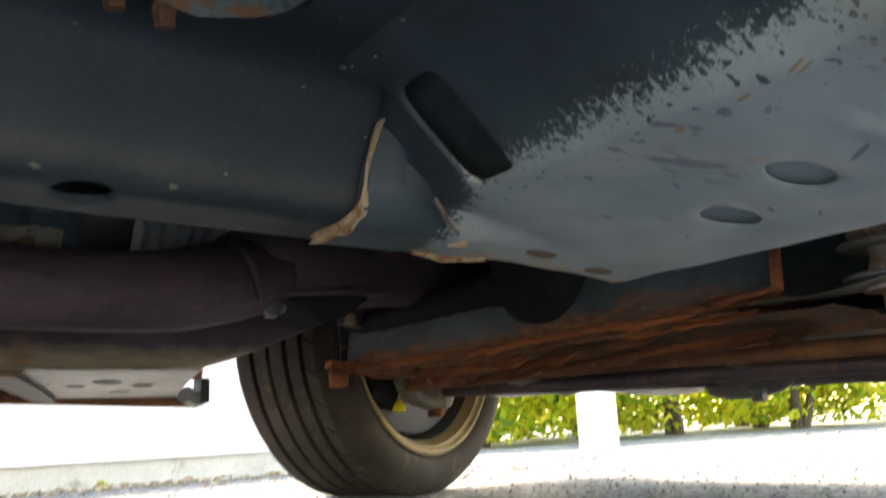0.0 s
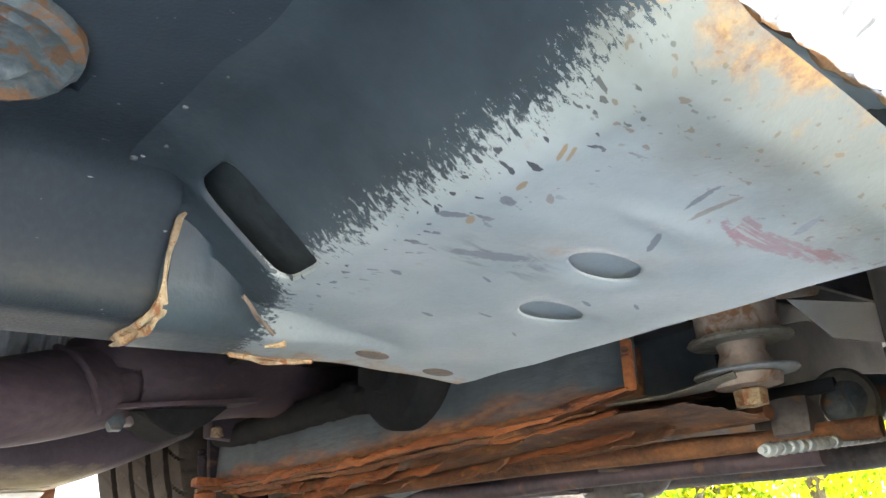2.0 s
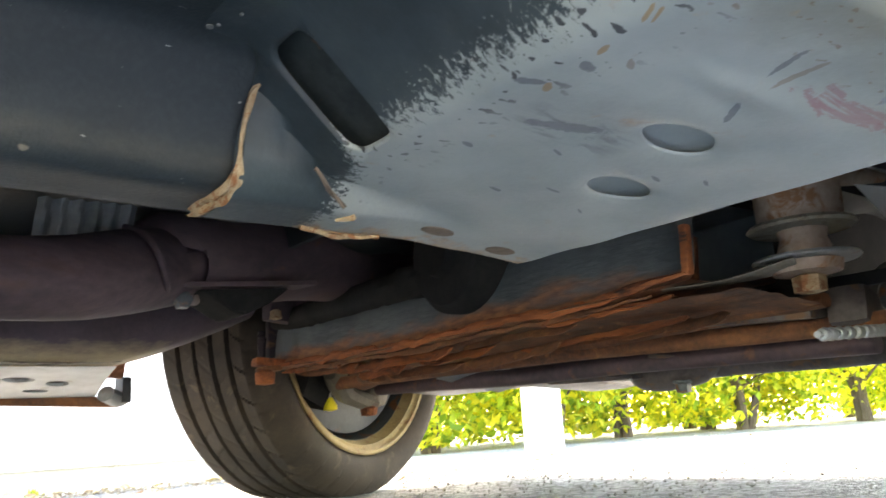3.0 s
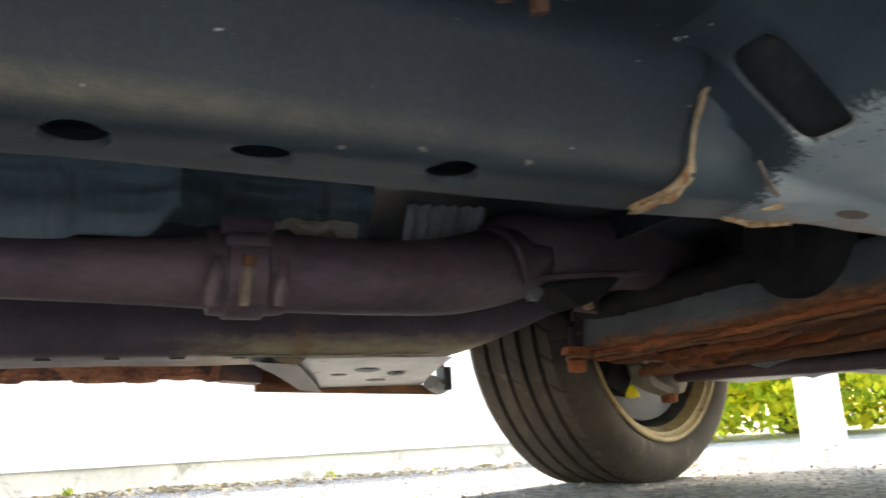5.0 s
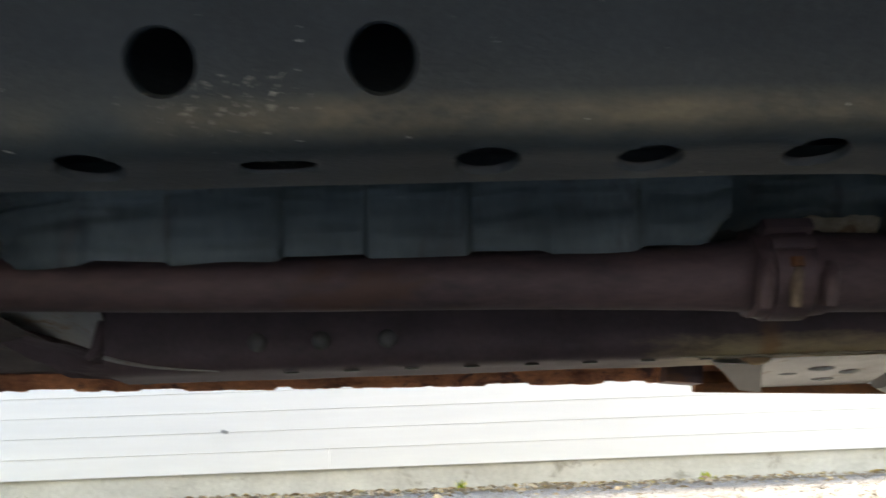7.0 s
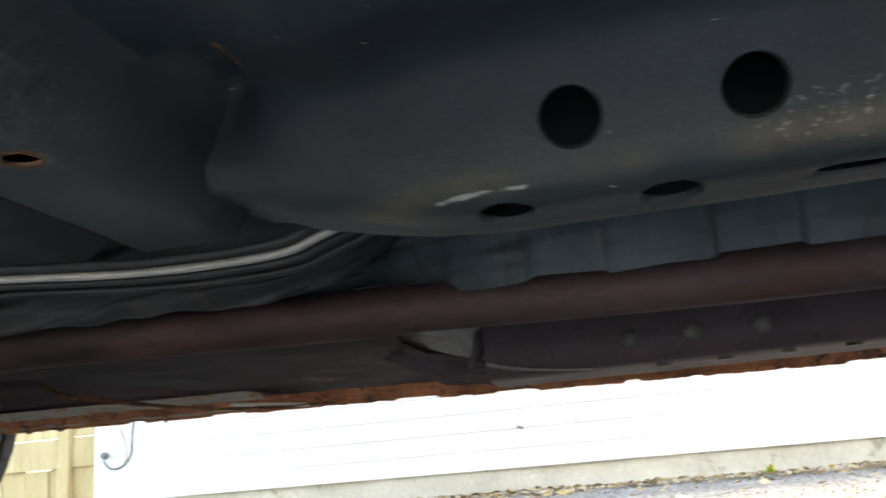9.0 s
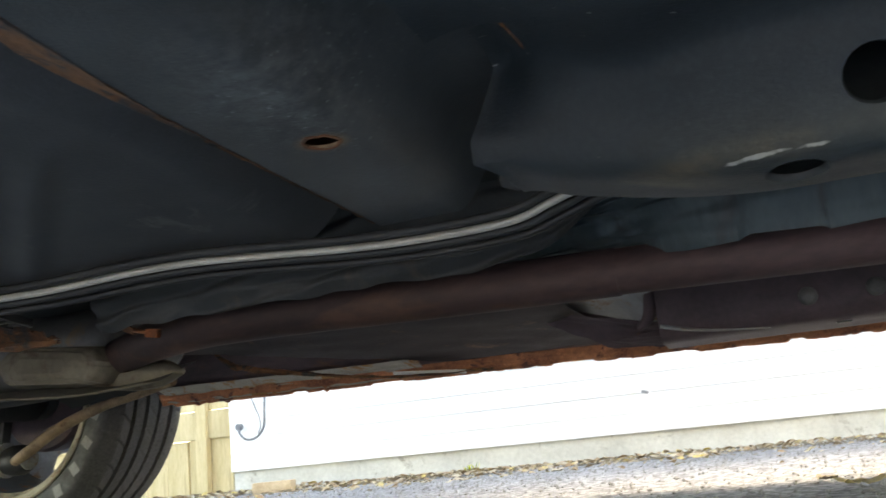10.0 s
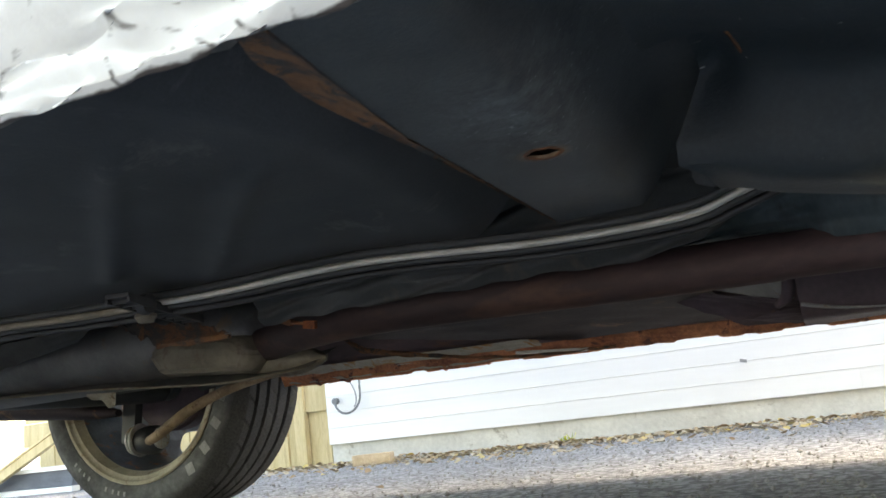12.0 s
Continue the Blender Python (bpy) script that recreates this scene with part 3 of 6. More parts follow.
def panel_bm(f, u0, u1, v0, v1, gap, holes=(), thick=0.0):
    """A pressed sheet f(u, v) on a fine grid. holes: (u, v, half_u, half_v, squareness, lip): cut through, with a lip turned inwards."""
    bm = bmesh.new()
    nu, nv = max(1, round((u1 - u0) / gap)), max(1, round((v1 - v0) / gap))
    du, dv = (u1 - u0) / nu, (v1 - v0) / nv
    blocks = []
    for cu, cv, ru, rv, sq, lip in holes:
        i0, i1 = math.floor((cu - ru - u0) / du - 0.4), math.ceil((cu + ru - u0) / du + 0.4)
        j0, j1 = math.floor((cv - rv - v0) / dv - 0.4), math.ceil((cv + rv - v0) / dv + 0.4)
        blocks.append((max(i0, 0), min(i1, nu), max(j0, 0), min(j1, nv)))
    verts = {}

    def vert(i, j):
        if (i, j) not in verts:
            verts[i, j] = bm.verts.new(f(u0 + i * du, v0 + j * dv))
        return verts[i, j]

    for i in range(nu):
        for j in range(nv):
            if not any(a <= i < b and c <= j < d for a, b, c, d in blocks):
                bm.faces.new((vert(i, j), vert(i + 1, j), vert(i + 1, j + 1), vert(i, j + 1)))
    for (cu, cv, ru, rv, sq, lip), (a, b, c, d) in zip(holes, blocks):
        ring = [(i, c) for i in range(a, b)] + [(b, j) for j in range(c, d)] + [(i, d) for i in range(b, a, -1)] + [(a, j) for j in range(d, c, -1)]
        e = 1e-4
        normal = (Vector(f(cu + e, cv)) - Vector(f(cu - e, cv))).cross(Vector(f(cu, cv + e)) - Vector(f(cu, cv - e))).normalized()
        normal = normal if normal.z > 0 else -normal
        rims = [[], [], []]
        for i, j in ring:
            pu, pv = (u0 + i * du - cu) / ru, (v0 + j * dv - cv) / rv
            th = math.atan2(pv, pu)
            r = (abs(math.cos(th)) ** sq + abs(math.sin(th)) ** sq) ** (-1 / sq)
            for k, (s, h) in enumerate(((1.0, 0.0), (0.95, lip * 0.3), (0.92, lip))):
                rims[k].append(bm.verts.new(Vector(f(cu + ru * r * s * math.cos(th), cv + rv * r * s * math.sin(th))) + normal * h))
        n = len(ring)
        outer = [vert(*q) for q in ring]
        for r0, r1 in ((outer, rims[0]), (rims[0], rims[1]), (rims[1], rims[2])):
            for k in range(n):
                bm.faces.new((r0[k], r0[(k + 1) % n], r1[(k + 1) % n], r1[k]))
    if thick:
        bmesh.ops.solidify(bm, geom=bm.faces[:], thickness=thick)
    return bm


def blend(a, b, t):
    t = min(max(t, 0.0), 1.0)
    t = t * t * (3 - 2 * t)
    return a + (b - a) * t


def soft_min(a, b, k=0.012):
    h = min(max(0.5 + 0.5 * (b - a) / k, 0), 1)
    return b * (1 - h) + a * h - k * h * (1 - h)


# ---- ground ----
def ground_z(x, y):
    """Level under the van, falling slightly towards the house."""
    return -0.004 - 0.030 * blend(0, 1, (y - 2.3) / 1.3)


def ground_sheet():
    bm = bmesh.new()
    xs = [-400, -60, -20] + list(np.arange(-8, 8.1, 0.25)) + [20, 60, 400]
    grid = [[bm.verts.new((x, y, ground_z(x, y) + (0.006 * noise.noise(Vector((x * 1.3, y * 1.3, 0))) if abs(x) < 8 and abs(y) < 8 else 0.0))) for y in xs] for x in xs]
    for a, b in zip(grid, grid[1:]):
        for k in range(len(xs) - 1):
            bm.faces.new((a[k], b[k], b[k + 1], a[k + 1]))
    return tagged(part("ground", bm, ASPHALT), "grey worn asphalt driveway with loose grit", "ground", kind="structure")


ground_sheet()

# ---- house with white siding ----
WALL_Y, WALL_X0, WALL_X1 = 3.78, -3.36, 2.45
house = thing("house", "white vinyl-sided house wall on a low concrete foundation", "house", kind="structure", at=(0, WALL_Y, 0))


def house_wall():
    w, mid = WALL_X1 - WALL_X0, (WALL_X0 + WALL_X1) / 2
    bm = panel_bm(lambda u, v: Vector((u, 0.032 + 0.006 * noise.noise(Vector((u * 3, v * 8, 1))) + 0.003 * noise.noise(Vector((u * 21, v * 30, 1))), v)), WALL_X0 + 0.01, WALL_X1, -0.09, 0.11, 0.025)
    box_bm((w, 0.2, 0.2), (mid, 0.145, 0.01), bm=bm, bevel=0.004)
    part("foundation", bm, CONCRETE, house, "weathered grey concrete foundation with cracks")
    # plain wall whose unseen upper part is added to shade the drive
    part("wall", box_bm((w, 0.12, 5.1), (mid, 0.09, 2.64), bevel=0), SIDING, house)
    # one lapped board, leaning out at its foot
    course = 0.0855
    bm = bmesh.new()
    prof = [(0.012, 0.0), (0.004, 0.0), (0.0025, 0.0015), (0.003, 0.012), (0.0054, course + 0.004), (0.014, course + 0.004)]
    ends = [[bm.verts.new((x, y, z)) for y, z in prof] for x in (-0.5, 0.5)]
    for k in range(len(prof)):
        n = (k + 1) % len(prof)
        bm.faces.new((ends[0][k], ends[0][n], ends[1][n], ends[1][k]))
    bm.faces.new(ends[0][::-1])
    bm.faces.new(ends[1])
    first = part("siding_board", bm, SIDING, house, smooth=False)
    rng = random.Random(4)
    for row in range(32):
        joint = rng.uniform(1.35, WALL_X1 - 0.2) if row else -0.72
        for a, b in ((WALL_X0 + 0.004, joint - 0.0006), (joint + 0.0006, WALL_X1)):
            ob = first if row == 0 and a < joint - 0.1 and b < joint + 0.1 else new("siding_board", first.data)
            ob.parent = house
            ob.location, ob.scale = ((a + b) / 2, 0.012, 0.078 + row * course), (b - a, 1, 1)
    part("siding_clip", box_bm((0.030, 0.012, 0.014), (-1.167, -0.004, 0.252), (0, 14, 0), 0.002), SHIELD_GREY, house, "small grey clip on the siding")
    # a cable that hangs in a loop from the wall
    loop = [(-3.10, -0.030, 0.46, 0.006), (-3.105, -0.035, 0.385, 0.006), (-3.110, -0.035, 0.305, 0.006), (-3.140, -0.035, 0.258, 0.006), (-3.185, -0.035, 0.236, 0.006), (-3.230, -0.034, 0.241, 0.006), (-3.262, -0.032, 0.270, 0.006), (-3.273, -0.026, 0.300, 0.006)]
    cable = part("cable", tube_bm(loop, 8, 8), CABLE_GREY, house, "grey cable hanging in a loop")
    part("cable_strand", tube_bm([(-3.20, -0.012, 0.46, 0.004), (-3.167, -0.020, 0.392, 0.004), (-3.140, -0.028, 0.338, 0.004), (-3.136, -0.032, 0.292, 0.004), (-3.150, -0.034, 0.262, 0.004)], 8, 8), SHIELD_GREY, cable)
    part("cable_end", lathe_bm([(0.004, -0.016), (0.017, -0.014), (0.018, 0.012), (0.006, 0.022)], 14, "Y", (-3.273, -0.018, 0.305)), CABLE_GREY, cable)


house_wall()

# ---- yellow board fence beyond the corner ----
fence = thing("board_fence", "pale yellow wooden board fence beside the house", "fence", at=(-3.36, 3.84, -0.03))


def fence_boards():
    x = -0.075
    rng = random.Random(2)
    board = box_bm((0.135, 0.022, 0.30), (0, 0, 0.145), bevel=0.003)
    first = part("board", board, YELLOW_WOOD, fence, smooth=False)
    first.location = (x, 0, 0)
    for k in range(1, 16):
        ob = new("board", first.data)
        ob.parent, ob.location = fence, (x - k * 0.142, rng.uniform(-0.004, 0.004), rng.uniform(-0.006, 0.004))
    part("rail", box_bm((2.4, 0.035, 0.15), (-1.2, -0.012, 0.37), bevel=0.004), YELLOW_WOOD, fence, smooth=False)
    part("rail", box_bm((2.4, 0.03, 0.5), (-1.2, 0.0, 0.70), bevel=0.004), YELLOW_WOOD, fence, smooth=False)
    part("post", box_bm((0.07, 0.06, 1.0), (-0.18, -0.02, 0.50), bevel=0.004), YELLOW_WOOD, fence, smooth=False)


fence_boards()

# ---- low wooden step in front of the fence ----
wooden_step = thing("wooden_step", "slate-blue wooden step with a sloping yellow stringer beside the fence", "step", at=(-5.75, 3.72, -0.034))
part("step_board", box_bm((1.10, 0.032, 0.100), (0, 0, 0.086), bevel=0.004), STEP_BLUE, wooden_step, smooth=False)
part("plinth", box_bm((1.12, 0.060, 0.034), (0, 0, 0.017), bevel=0.004), SIDING, wooden_step, "pale grey plinth board", smooth=False)
part("tread", box_bm((1.14, 0.16, 0.026), (0, 0.03, 0.150), bevel=0.004), SIDING, wooden_step, "pale grey tread", smooth=False)
stringer = part("stringer", box_bm((1.06, 0.035, 0.058), (0.265, -0.10, 0.234), (0, -22.6, 0), 0.003), YELLOW_WOOD, wooden_step, "yellow sloping stringer board", smooth=False)
part("stringer_cap", box_bm((1.06, 0.050, 0.012), (0.252, -0.10, 0.266), (0, -22.6, 0), 0.002), YELLOW_WOOD, stringer, smooth=False)
for x in (-0.50, 0.50):
    part("step_post", box_bm((0.06, 0.06, 0.137), (x, 0.05, 0.0685), bevel=0.004), STEP_BLUE, wooden_step, smooth=False)

# ---- white post ----
post = thing("porch_post", "white painted square wooden post on the ground", "post", at=(3.04, 3.0, -0.02))
part("shaft", box_bm((0.14, 0.14, 2.2), (0, 0, 1.09), bevel=0.008), POST_WHITE, post, smooth=False)


# ---- bushes and small trees ----
def tree(name, label, at, height, spread, count, seed, low=0.0):
    rng = random.Random(seed)
    top = thing(name, label, "bush" if name == "bush" else "tree", "greenery beyond the drive", at=at)
    bm = bmesh.new()
    tips = []
    for k in range(4):
        ang, lean = rng.uniform(0, 6.28), rng.uniform(0.1, 0.3)
        pts = [(0.05 * math.cos(ang), 0.05 * math.sin(ang), -0.05, 0.045)]
        for j in range(1, 5):
            h = height * j / 4.5
            pts.append((math.cos(ang) * lean * h + rng.uniform(-.05, .05), math.sin(ang) * lean * h + rng.uniform(-.05, .05), h, 0.045 * (1 - j / 5.5)))
        tube_bm(pts, 4, 7, lump=0.2, bm=bm)
        for j in range(3):
            b = pts[1 + j]
            a2 = rng.uniform(0, 6.28)
            tip = (b[0] + math.cos(a2) * spread * 0.6, b[1] + math.sin(a2) * spread * 0.6, b[2] + rng.uniform(0.1, 0.5))
            tube_bm([(*b[:3], 0.018), ((b[0] + tip[0]) / 2, (b[1] + tip[1]) / 2, (b[2] + tip[2]) / 2 + 0.05, 0.011), (*tip, 0.004)], 3, 5, bm=bm)
            tips.append(tip)
        tips.append(pts[-1][:3])
    part("trunk", bm, BARK, top)
    verts, faces = [], []
    clumps = [Vector(t) for t in tips] + [Vector((rng.gauss(0, spread * 0.55), rng.gauss(0, spread * 0.45), rng.uniform(low, height))) for _ in range(26)]
    for k in range(count):
        c = rng.choice(clumps)
        p = c + Vector((rng.gauss(0, 0.17), rng.gauss(0, 0.17), rng.gauss(0, 0.14)))
        if p.z < low:
            continue
        size = rng.uniform(0.03, 0.07)
        m = Matrix.Translation(p) @ Euler((rng.uniform(-1.2, 1.2), rng.uniform(-1.2, 1.2), rng.uniform(0, 6.28))).to_matrix().to_4x4()
        base = len(verts)
        for q in ((-0.5, 0, 0), (-0.1, -0.32, 0.05), (0.6, 0, -0.04), (-0.1, 0.32, 0.05)):
            verts.append(m @ (Vector(q) * size * 1.5))
        faces += [(base, base + 1, base + 2), (base, base + 2, base + 3)]
    me = bpy.data.meshes.new("crown")
    me.from_pydata(verts, [], faces)
    me.materials.append(LEAVES)
    crown = new("crown", me)
    crown.parent = top
    return top


for k, (x, y, h, s, n) in enumerate([(4.3, 5.6, 1.6, 0.8, 8000), (5.4, 5.2, 1.5, 0.8, 8000), (6.5, 5.4, 1.6, 0.9, 8000), (7.8, 4.9, 1.6, 0.9, 8000), (9.3, 4.4, 1.6, 1.0, 8000), (11.0, 4.6, 1.8, 1.1, 8000),
                                     (5.0, 7.3, 2.4, 1.1, 8000), (7.2, 7.4, 2.6, 1.2, 8000), (9.8, 7.0, 2.8, 1.3, 8000), (13.0, 6.4, 2.8, 1.4, 8000), (3.6, 8.4, 2.6, 1.1, 8000), (12.6, 3.4, 2.0, 1.0, 8000), (6.2, 6.3, 1.8, 1.0, 8000), (8.6, 5.9, 1.9, 1.1, 8000)]):
    tree("bush" if k < 6 else "small_tree", "yellow-green leafy bush in autumn sun" if k < 6 else "yellow-green young tree behind the bushes", (x, y, 0), h, s, n, 20 + k, 0.02 if k < 6 else 0.06)


# ---- fallen leaves and grit ----
def litter(name, label, count, seed, place, make, material):
    rng = random.Random(seed)
    verts, faces = [], []
    for _ in range(count):
        make(rng, place(rng), verts, faces)
    me = bpy.data.meshes.new(name)
    me.from_pydata(verts, [], faces)
    me.materials.append(material)
    return tagged(new(name, me), label, "debris", kind="stuff")


def one_leaf(rng, p, verts, faces):
    size, turn = rng.choice((rng.uniform(0.010, 0.022), rng.uniform(0.015, 0.045))), rng.uniform(0, 6.28)
    heap = 0.022 * max(0.0, 1 - abs(3.67 - p[1]) / 0.10) * (0.6 + 0.5 * noise.noise(Vector((p[0] * 3, 0, 0)))) if p[1] > 3.5 else 0
    base_z = ground_z(*p) + 0.004
    m = Matrix.Translation((p[0], p[1], base_z + 0.004 + heap * rng.random())) @ Euler((rng.uniform(-0.5, 0.5), rng.uniform(-0.5, 0.5), turn)).to_matrix().to_4x4()
    b = len(verts)
    shape = ((-0.5, 0, 0), (-0.25, -0.3, 0.12), (0.2, -0.25, 0.16), (0.55, 0, 0.04), (0.2, 0.25, 0.18), (-0.25, 0.3, 0.1), (0, 0, 0.02))
    for q in shape:
        v = m @ (Vector(q) * size)
        v.z = max(v.z, base_z + 0.002) + 0.002
        verts.append(v)
    faces += [(b + 6, b + k, b + (k + 1) % 6) for k in range(6)]


def one_stone(rng, p, verts, faces):
    s = rng.uniform(0.002, 0.0055) if rng.random() < 0.97 else rng.uniform(0.004, 0.009)
    b = len(verts)
    for q in ((1, 0, 0), (0, 1, 0), (-1, 0, 0), (0, -1, 0), (0, 0, 1), (0, 0, -0.6)):
        verts.append(Vector((p[0], p[1], ground_z(*p) + 0.004 + s * 0.4)) + Vector(q) * s * rng.uniform(0.7, 1.2))
    faces += [(b + i, b + (i + 1) % 4, b + 4) for i in range(4)] + [(b + (i + 1) % 4, b + i, b + 5) for i in range(4)]


litter("fallen_leaves", "dry yellow and brown leaves along the foundation", 2800, 5, lambda r: (r.triangular(-4.2, 2.5, -2.4), 3.66 + r.gauss(0, 0.05) if r.random() < 0.7 else 3.78 - abs(r.gauss(0, 0.4))), one_leaf, DRY_LEAF)
litter("scattered_leaves", "scattered dry leaves on the asphalt", 420, 6, lambda r: (r.uniform(-4, 6), r.uniform(1.9, 4.2) if r.random() < 0.45 else r.uniform(2.6, 3.7)), one_leaf, DRY_LEAF)
litter("soil_crumbs", "dry soil crumbs under the leaves", 2600, 9, lambda r: (r.uniform(-4.2, 2.5), 3.66 + r.gauss(0, 0.06)), one_stone, SOIL)
litter("loose_grit", "loose grey grit on the asphalt", 9000, 7, lambda r: (r.uniform(-4, 3.6), r.uniform(0.9, 3.76)), one_stone, PEBBLE)
brick = tagged(part("brick", box_bm((0.20, 0.07, 0.055), (0, 0, 0), bevel=0.006), CLAY), "worn orange clay brick at the foundation", "brick")
brick.location, brick.rotation_euler = (-2.95, 3.55, -0.005), (0, 0, 0.15)


def weed(at, seed):
    rng = random.Random(seed)
    bm = bmesh.new()
    for _ in range(26):
        ang, r, h = rng.uniform(0, 6.28), rng.uniform(0.01, 0.05), rng.uniform(0.02, 0.09)
        base = Vector((rng.gauss(0, 0.02), rng.gauss(0, 0.01), 0))
        tip = base + Vector((math.cos(ang) * r, math.sin(ang) * r - 0.02, h))
        side = Vector((-math.sin(ang), math.cos(ang), 0)) * 0.007
        mid = (base + tip) / 2 + Vector((0, 0, 0.01))
        bm.faces.new([bm.verts.new(q) for q in (base, mid + side, tip, mid - side)])
    ob = tagged(part("weed", bm, LEAVES), "small green weed growing at the foundation", "plant", "weeds")
    ob.location, ob.scale = at, (0.6, 0.6, 0.6)


weed((-0.16, 3.72, -0.032), 1)
weed((0.9, 3.74, -0.032), 2)
weed((-2.0, 3.74, -0.032), 3)


# a curled dead leaf out on the asphalt
def dead_leaf(at, size, seed):
    bm = bmesh.new()
    grid = [[bm.verts.new((size * (u - 0.5) * (1.6 - 1.2 * abs(v - 0.5)), size * (v - 0.5), size * (0.10 + 0.55 * (u - 0.5) ** 2 + 0.30 * abs(noise.noise(Vector((u * 3 + seed, v * 3, 0))))))) for v in np.linspace(0, 1, 9)] for u in np.linspace(0, 1, 9)]
    for a, b in zip(grid, grid[1:]):
        for k in range(8):
            bm.faces.new((a[k], b[k], b[k + 1], a[k + 1]))
    ob = tagged(part("dead_leaf", bm, DRY_LEAF), "curled brown dead leaf on the asphalt", "leaf", "dead leaves")
    ob.location = at
    ob.rotation_euler = (0, 0, seed)


for k, (x, y, size) in enumerate(((-0.555, 1.60, 0.06), (-0.60, 1.76, 0.035), (-1.75, 2.9, 0.05), (-1.45, 3.1, 0.04), (-2.2, 3.3, 0.05))):
    dead_leaf((x, y, ground_z(x, y) + 0.002), size, k * 1.7)


# ---- the van, seen from below ----
van = thing("van", "white van with a rusty black-coated underbody, parked", "van")
NEAR, FAR = 0.075, 1.99


def wheel_mesh():
    """The wheel at the origin, axle along y, its inner side towards -y."""
    R, W = 0.392, 0.295
    bm = bmesh.new()
    half = W / 2
    prof = [(0.292, -half + 0.012), (0.305, -half - 0.004), (0.335, -half - 0.012), (0.360, -half - 0.006), (0.376, -half + 0.012), (0.386, -half + 0.026)]
    grooves = (-0.076, -0.028, 0.022, 0.072)
    y = -half + 0.034
    while y < half - 0.03:
        g = min(abs(y - q) for q in grooves)
        prof.append((R - 0.012 if g < 0.0055 else R, y))
        y += 0.003
    prof += [(0.386, half - 0.026), (0.376, half - 0.012), (0.36, half + 0.006), (0.335, half + 0.012), (0.305, half + 0.004), (0.292, half - 0.012)]
    sides = 504
    rings = []
    for a in range(sides):
        th = 2 * math.pi * a / sides
        ring = []
        for r, h in prof:
            if r > 0.388:
                row = sum(h > q for q in grooves)
                cut = (a + row * 5 + int((h + half) * (150 if row % 2 else -150))) % (14 if row in (0, 4) else 12)
                if cut == 0:
                    r -= 0.0055 if row == 0 else 0.0028
            elif r > 0.37 and a % 14 == 0:
                r -= 0.003
            ring.append(bm.verts.new((r * math.sin(th), h, r * math.cos(th))))
        rings.append(ring)
    for a in range(sides):
        r0, r1 = rings[a], rings[(a + 1) % sides]
        for k in range(len(prof) - 1):
            bm.faces.new((r0[k], r1[k], r1[k + 1], r0[k + 1]))
    tyre = bm
    rim = lathe_bm([(0.296, -half + 0.004), (0.298, -half - 0.002), (0.294, -half - 0.005), (0.288, -half - 0.003), (0.285, -half + 0.003), (0.281, -half + 0.006), (0.274, -half + 0.008), (0.272, -half + 0.014), (0.262, -half + 0.034), (0.268, -half + 0.036), (0.280, -half + 0.018)], 72, "Y", closed=True)
    barrel = lathe_bm([(0.2615, -half + 0.034), (0.255, 0.0), (0.250, 0.07), (0.262, half - 0.02), (0.285, half - 0.002), (0.296, half - 0.004), (0.27, half - 0.03), (0.262, 0.05), (0.267, 0.0), (0.268, -half + 0.034)], 64, "Y", closed=True)
    disc = bmesh.new()
    lathe_bm([(0.045, 0.062), (0.10, 0.045), (0.15, 0.058), (0.19, 0.074), (0.252, 0.062), (0.252, 0.068), (0.19, 0.082), (0.15, 0.066), (0.10, 0.054), (0.045, 0.07)], 48, "Y", bm=disc, closed=True)
    hub = lathe_bm([(0.03, -0.05), (0.062, -0.045), (0.066, -0.02), (0.066, 0.02), (0.085, 0.025), (0.085, 0.065), (0.03, 0.075)], 28, "Y")
    drum = lathe_bm([(0.10, -0.012), (0.150, -0.012), (0.158, -0.002), (0.158, 0.048), (0.12, 0.052), (0.10, 0.05)], 40, "Y")
    return tyre, rim, barrel, disc, hub, drum


grey = {}


def vented_disc():
    """A dished rear wheel disc with four openings."""
    def at(u, r):
        return Vector((r * math.sin(u / 0.19), float(np.interp(r, [0.045, 0.10, 0.15, 0.19, 0.252], [0.066, 0.050, 0.062, 0.078, 0.065])), r * math.cos(u / 0.19)))
    return panel_bm(at, 0, 2 * math.pi * 0.19, 0.045, 0.252, 0.011, [(0.19 * radians(a), 0.200, 0.052, 0.036, 2.4, 0.004) for a in (87, 177, 267, 337)], thick=0.006)


def build_wheel(at, turn, first):
    w = new("wheel")
    w.parent = van
    w.matrix_local = pose(*at, 0, 0, turn)
    w["label"] = "road wheel with worn tyre and dirty steel rim"
    if first is None:
        meshes = [part(n, b, m, w) for n, b, m in zip(("tyre", "rim", "rim_barrel", "wheel_disc", "hub", "brake_drum"), wheel_mesh(), (RUBBER, RIM, STEEL_GREY, WHEEL_DISC, STEEL_GREY, FAR_STEEL))]
        return w, meshes
    for q in first:
        name = q.name.split(".")[0]
        if name == "wheel_disc" and at[0] < 0:
            ob = part(name, vented_disc(), WHEEL_DISC, w)
            continue
        if name in ("tyre", "rim") and at[0] < 0:
            data = grey.get(name) or q.data.copy()
            data.materials[0] = TYRE_GREY if name == "tyre" else RIM_CREAM
            grey[name] = data
        else:
            data = q.data
        ob = new(name, data)
        ob.parent = w
    return w, first


wheel_r, shared = build_wheel((1.1234, 1.8535, 0.387), 21.5, None)
wheel_l, _ = build_wheel((-2.64, 1.8505, 0.387), 0, shared)
build_wheel((1.15, 0.21, 0.387), 200, shared)
build_wheel((-2.64, 0.21, 0.387), 180, shared)
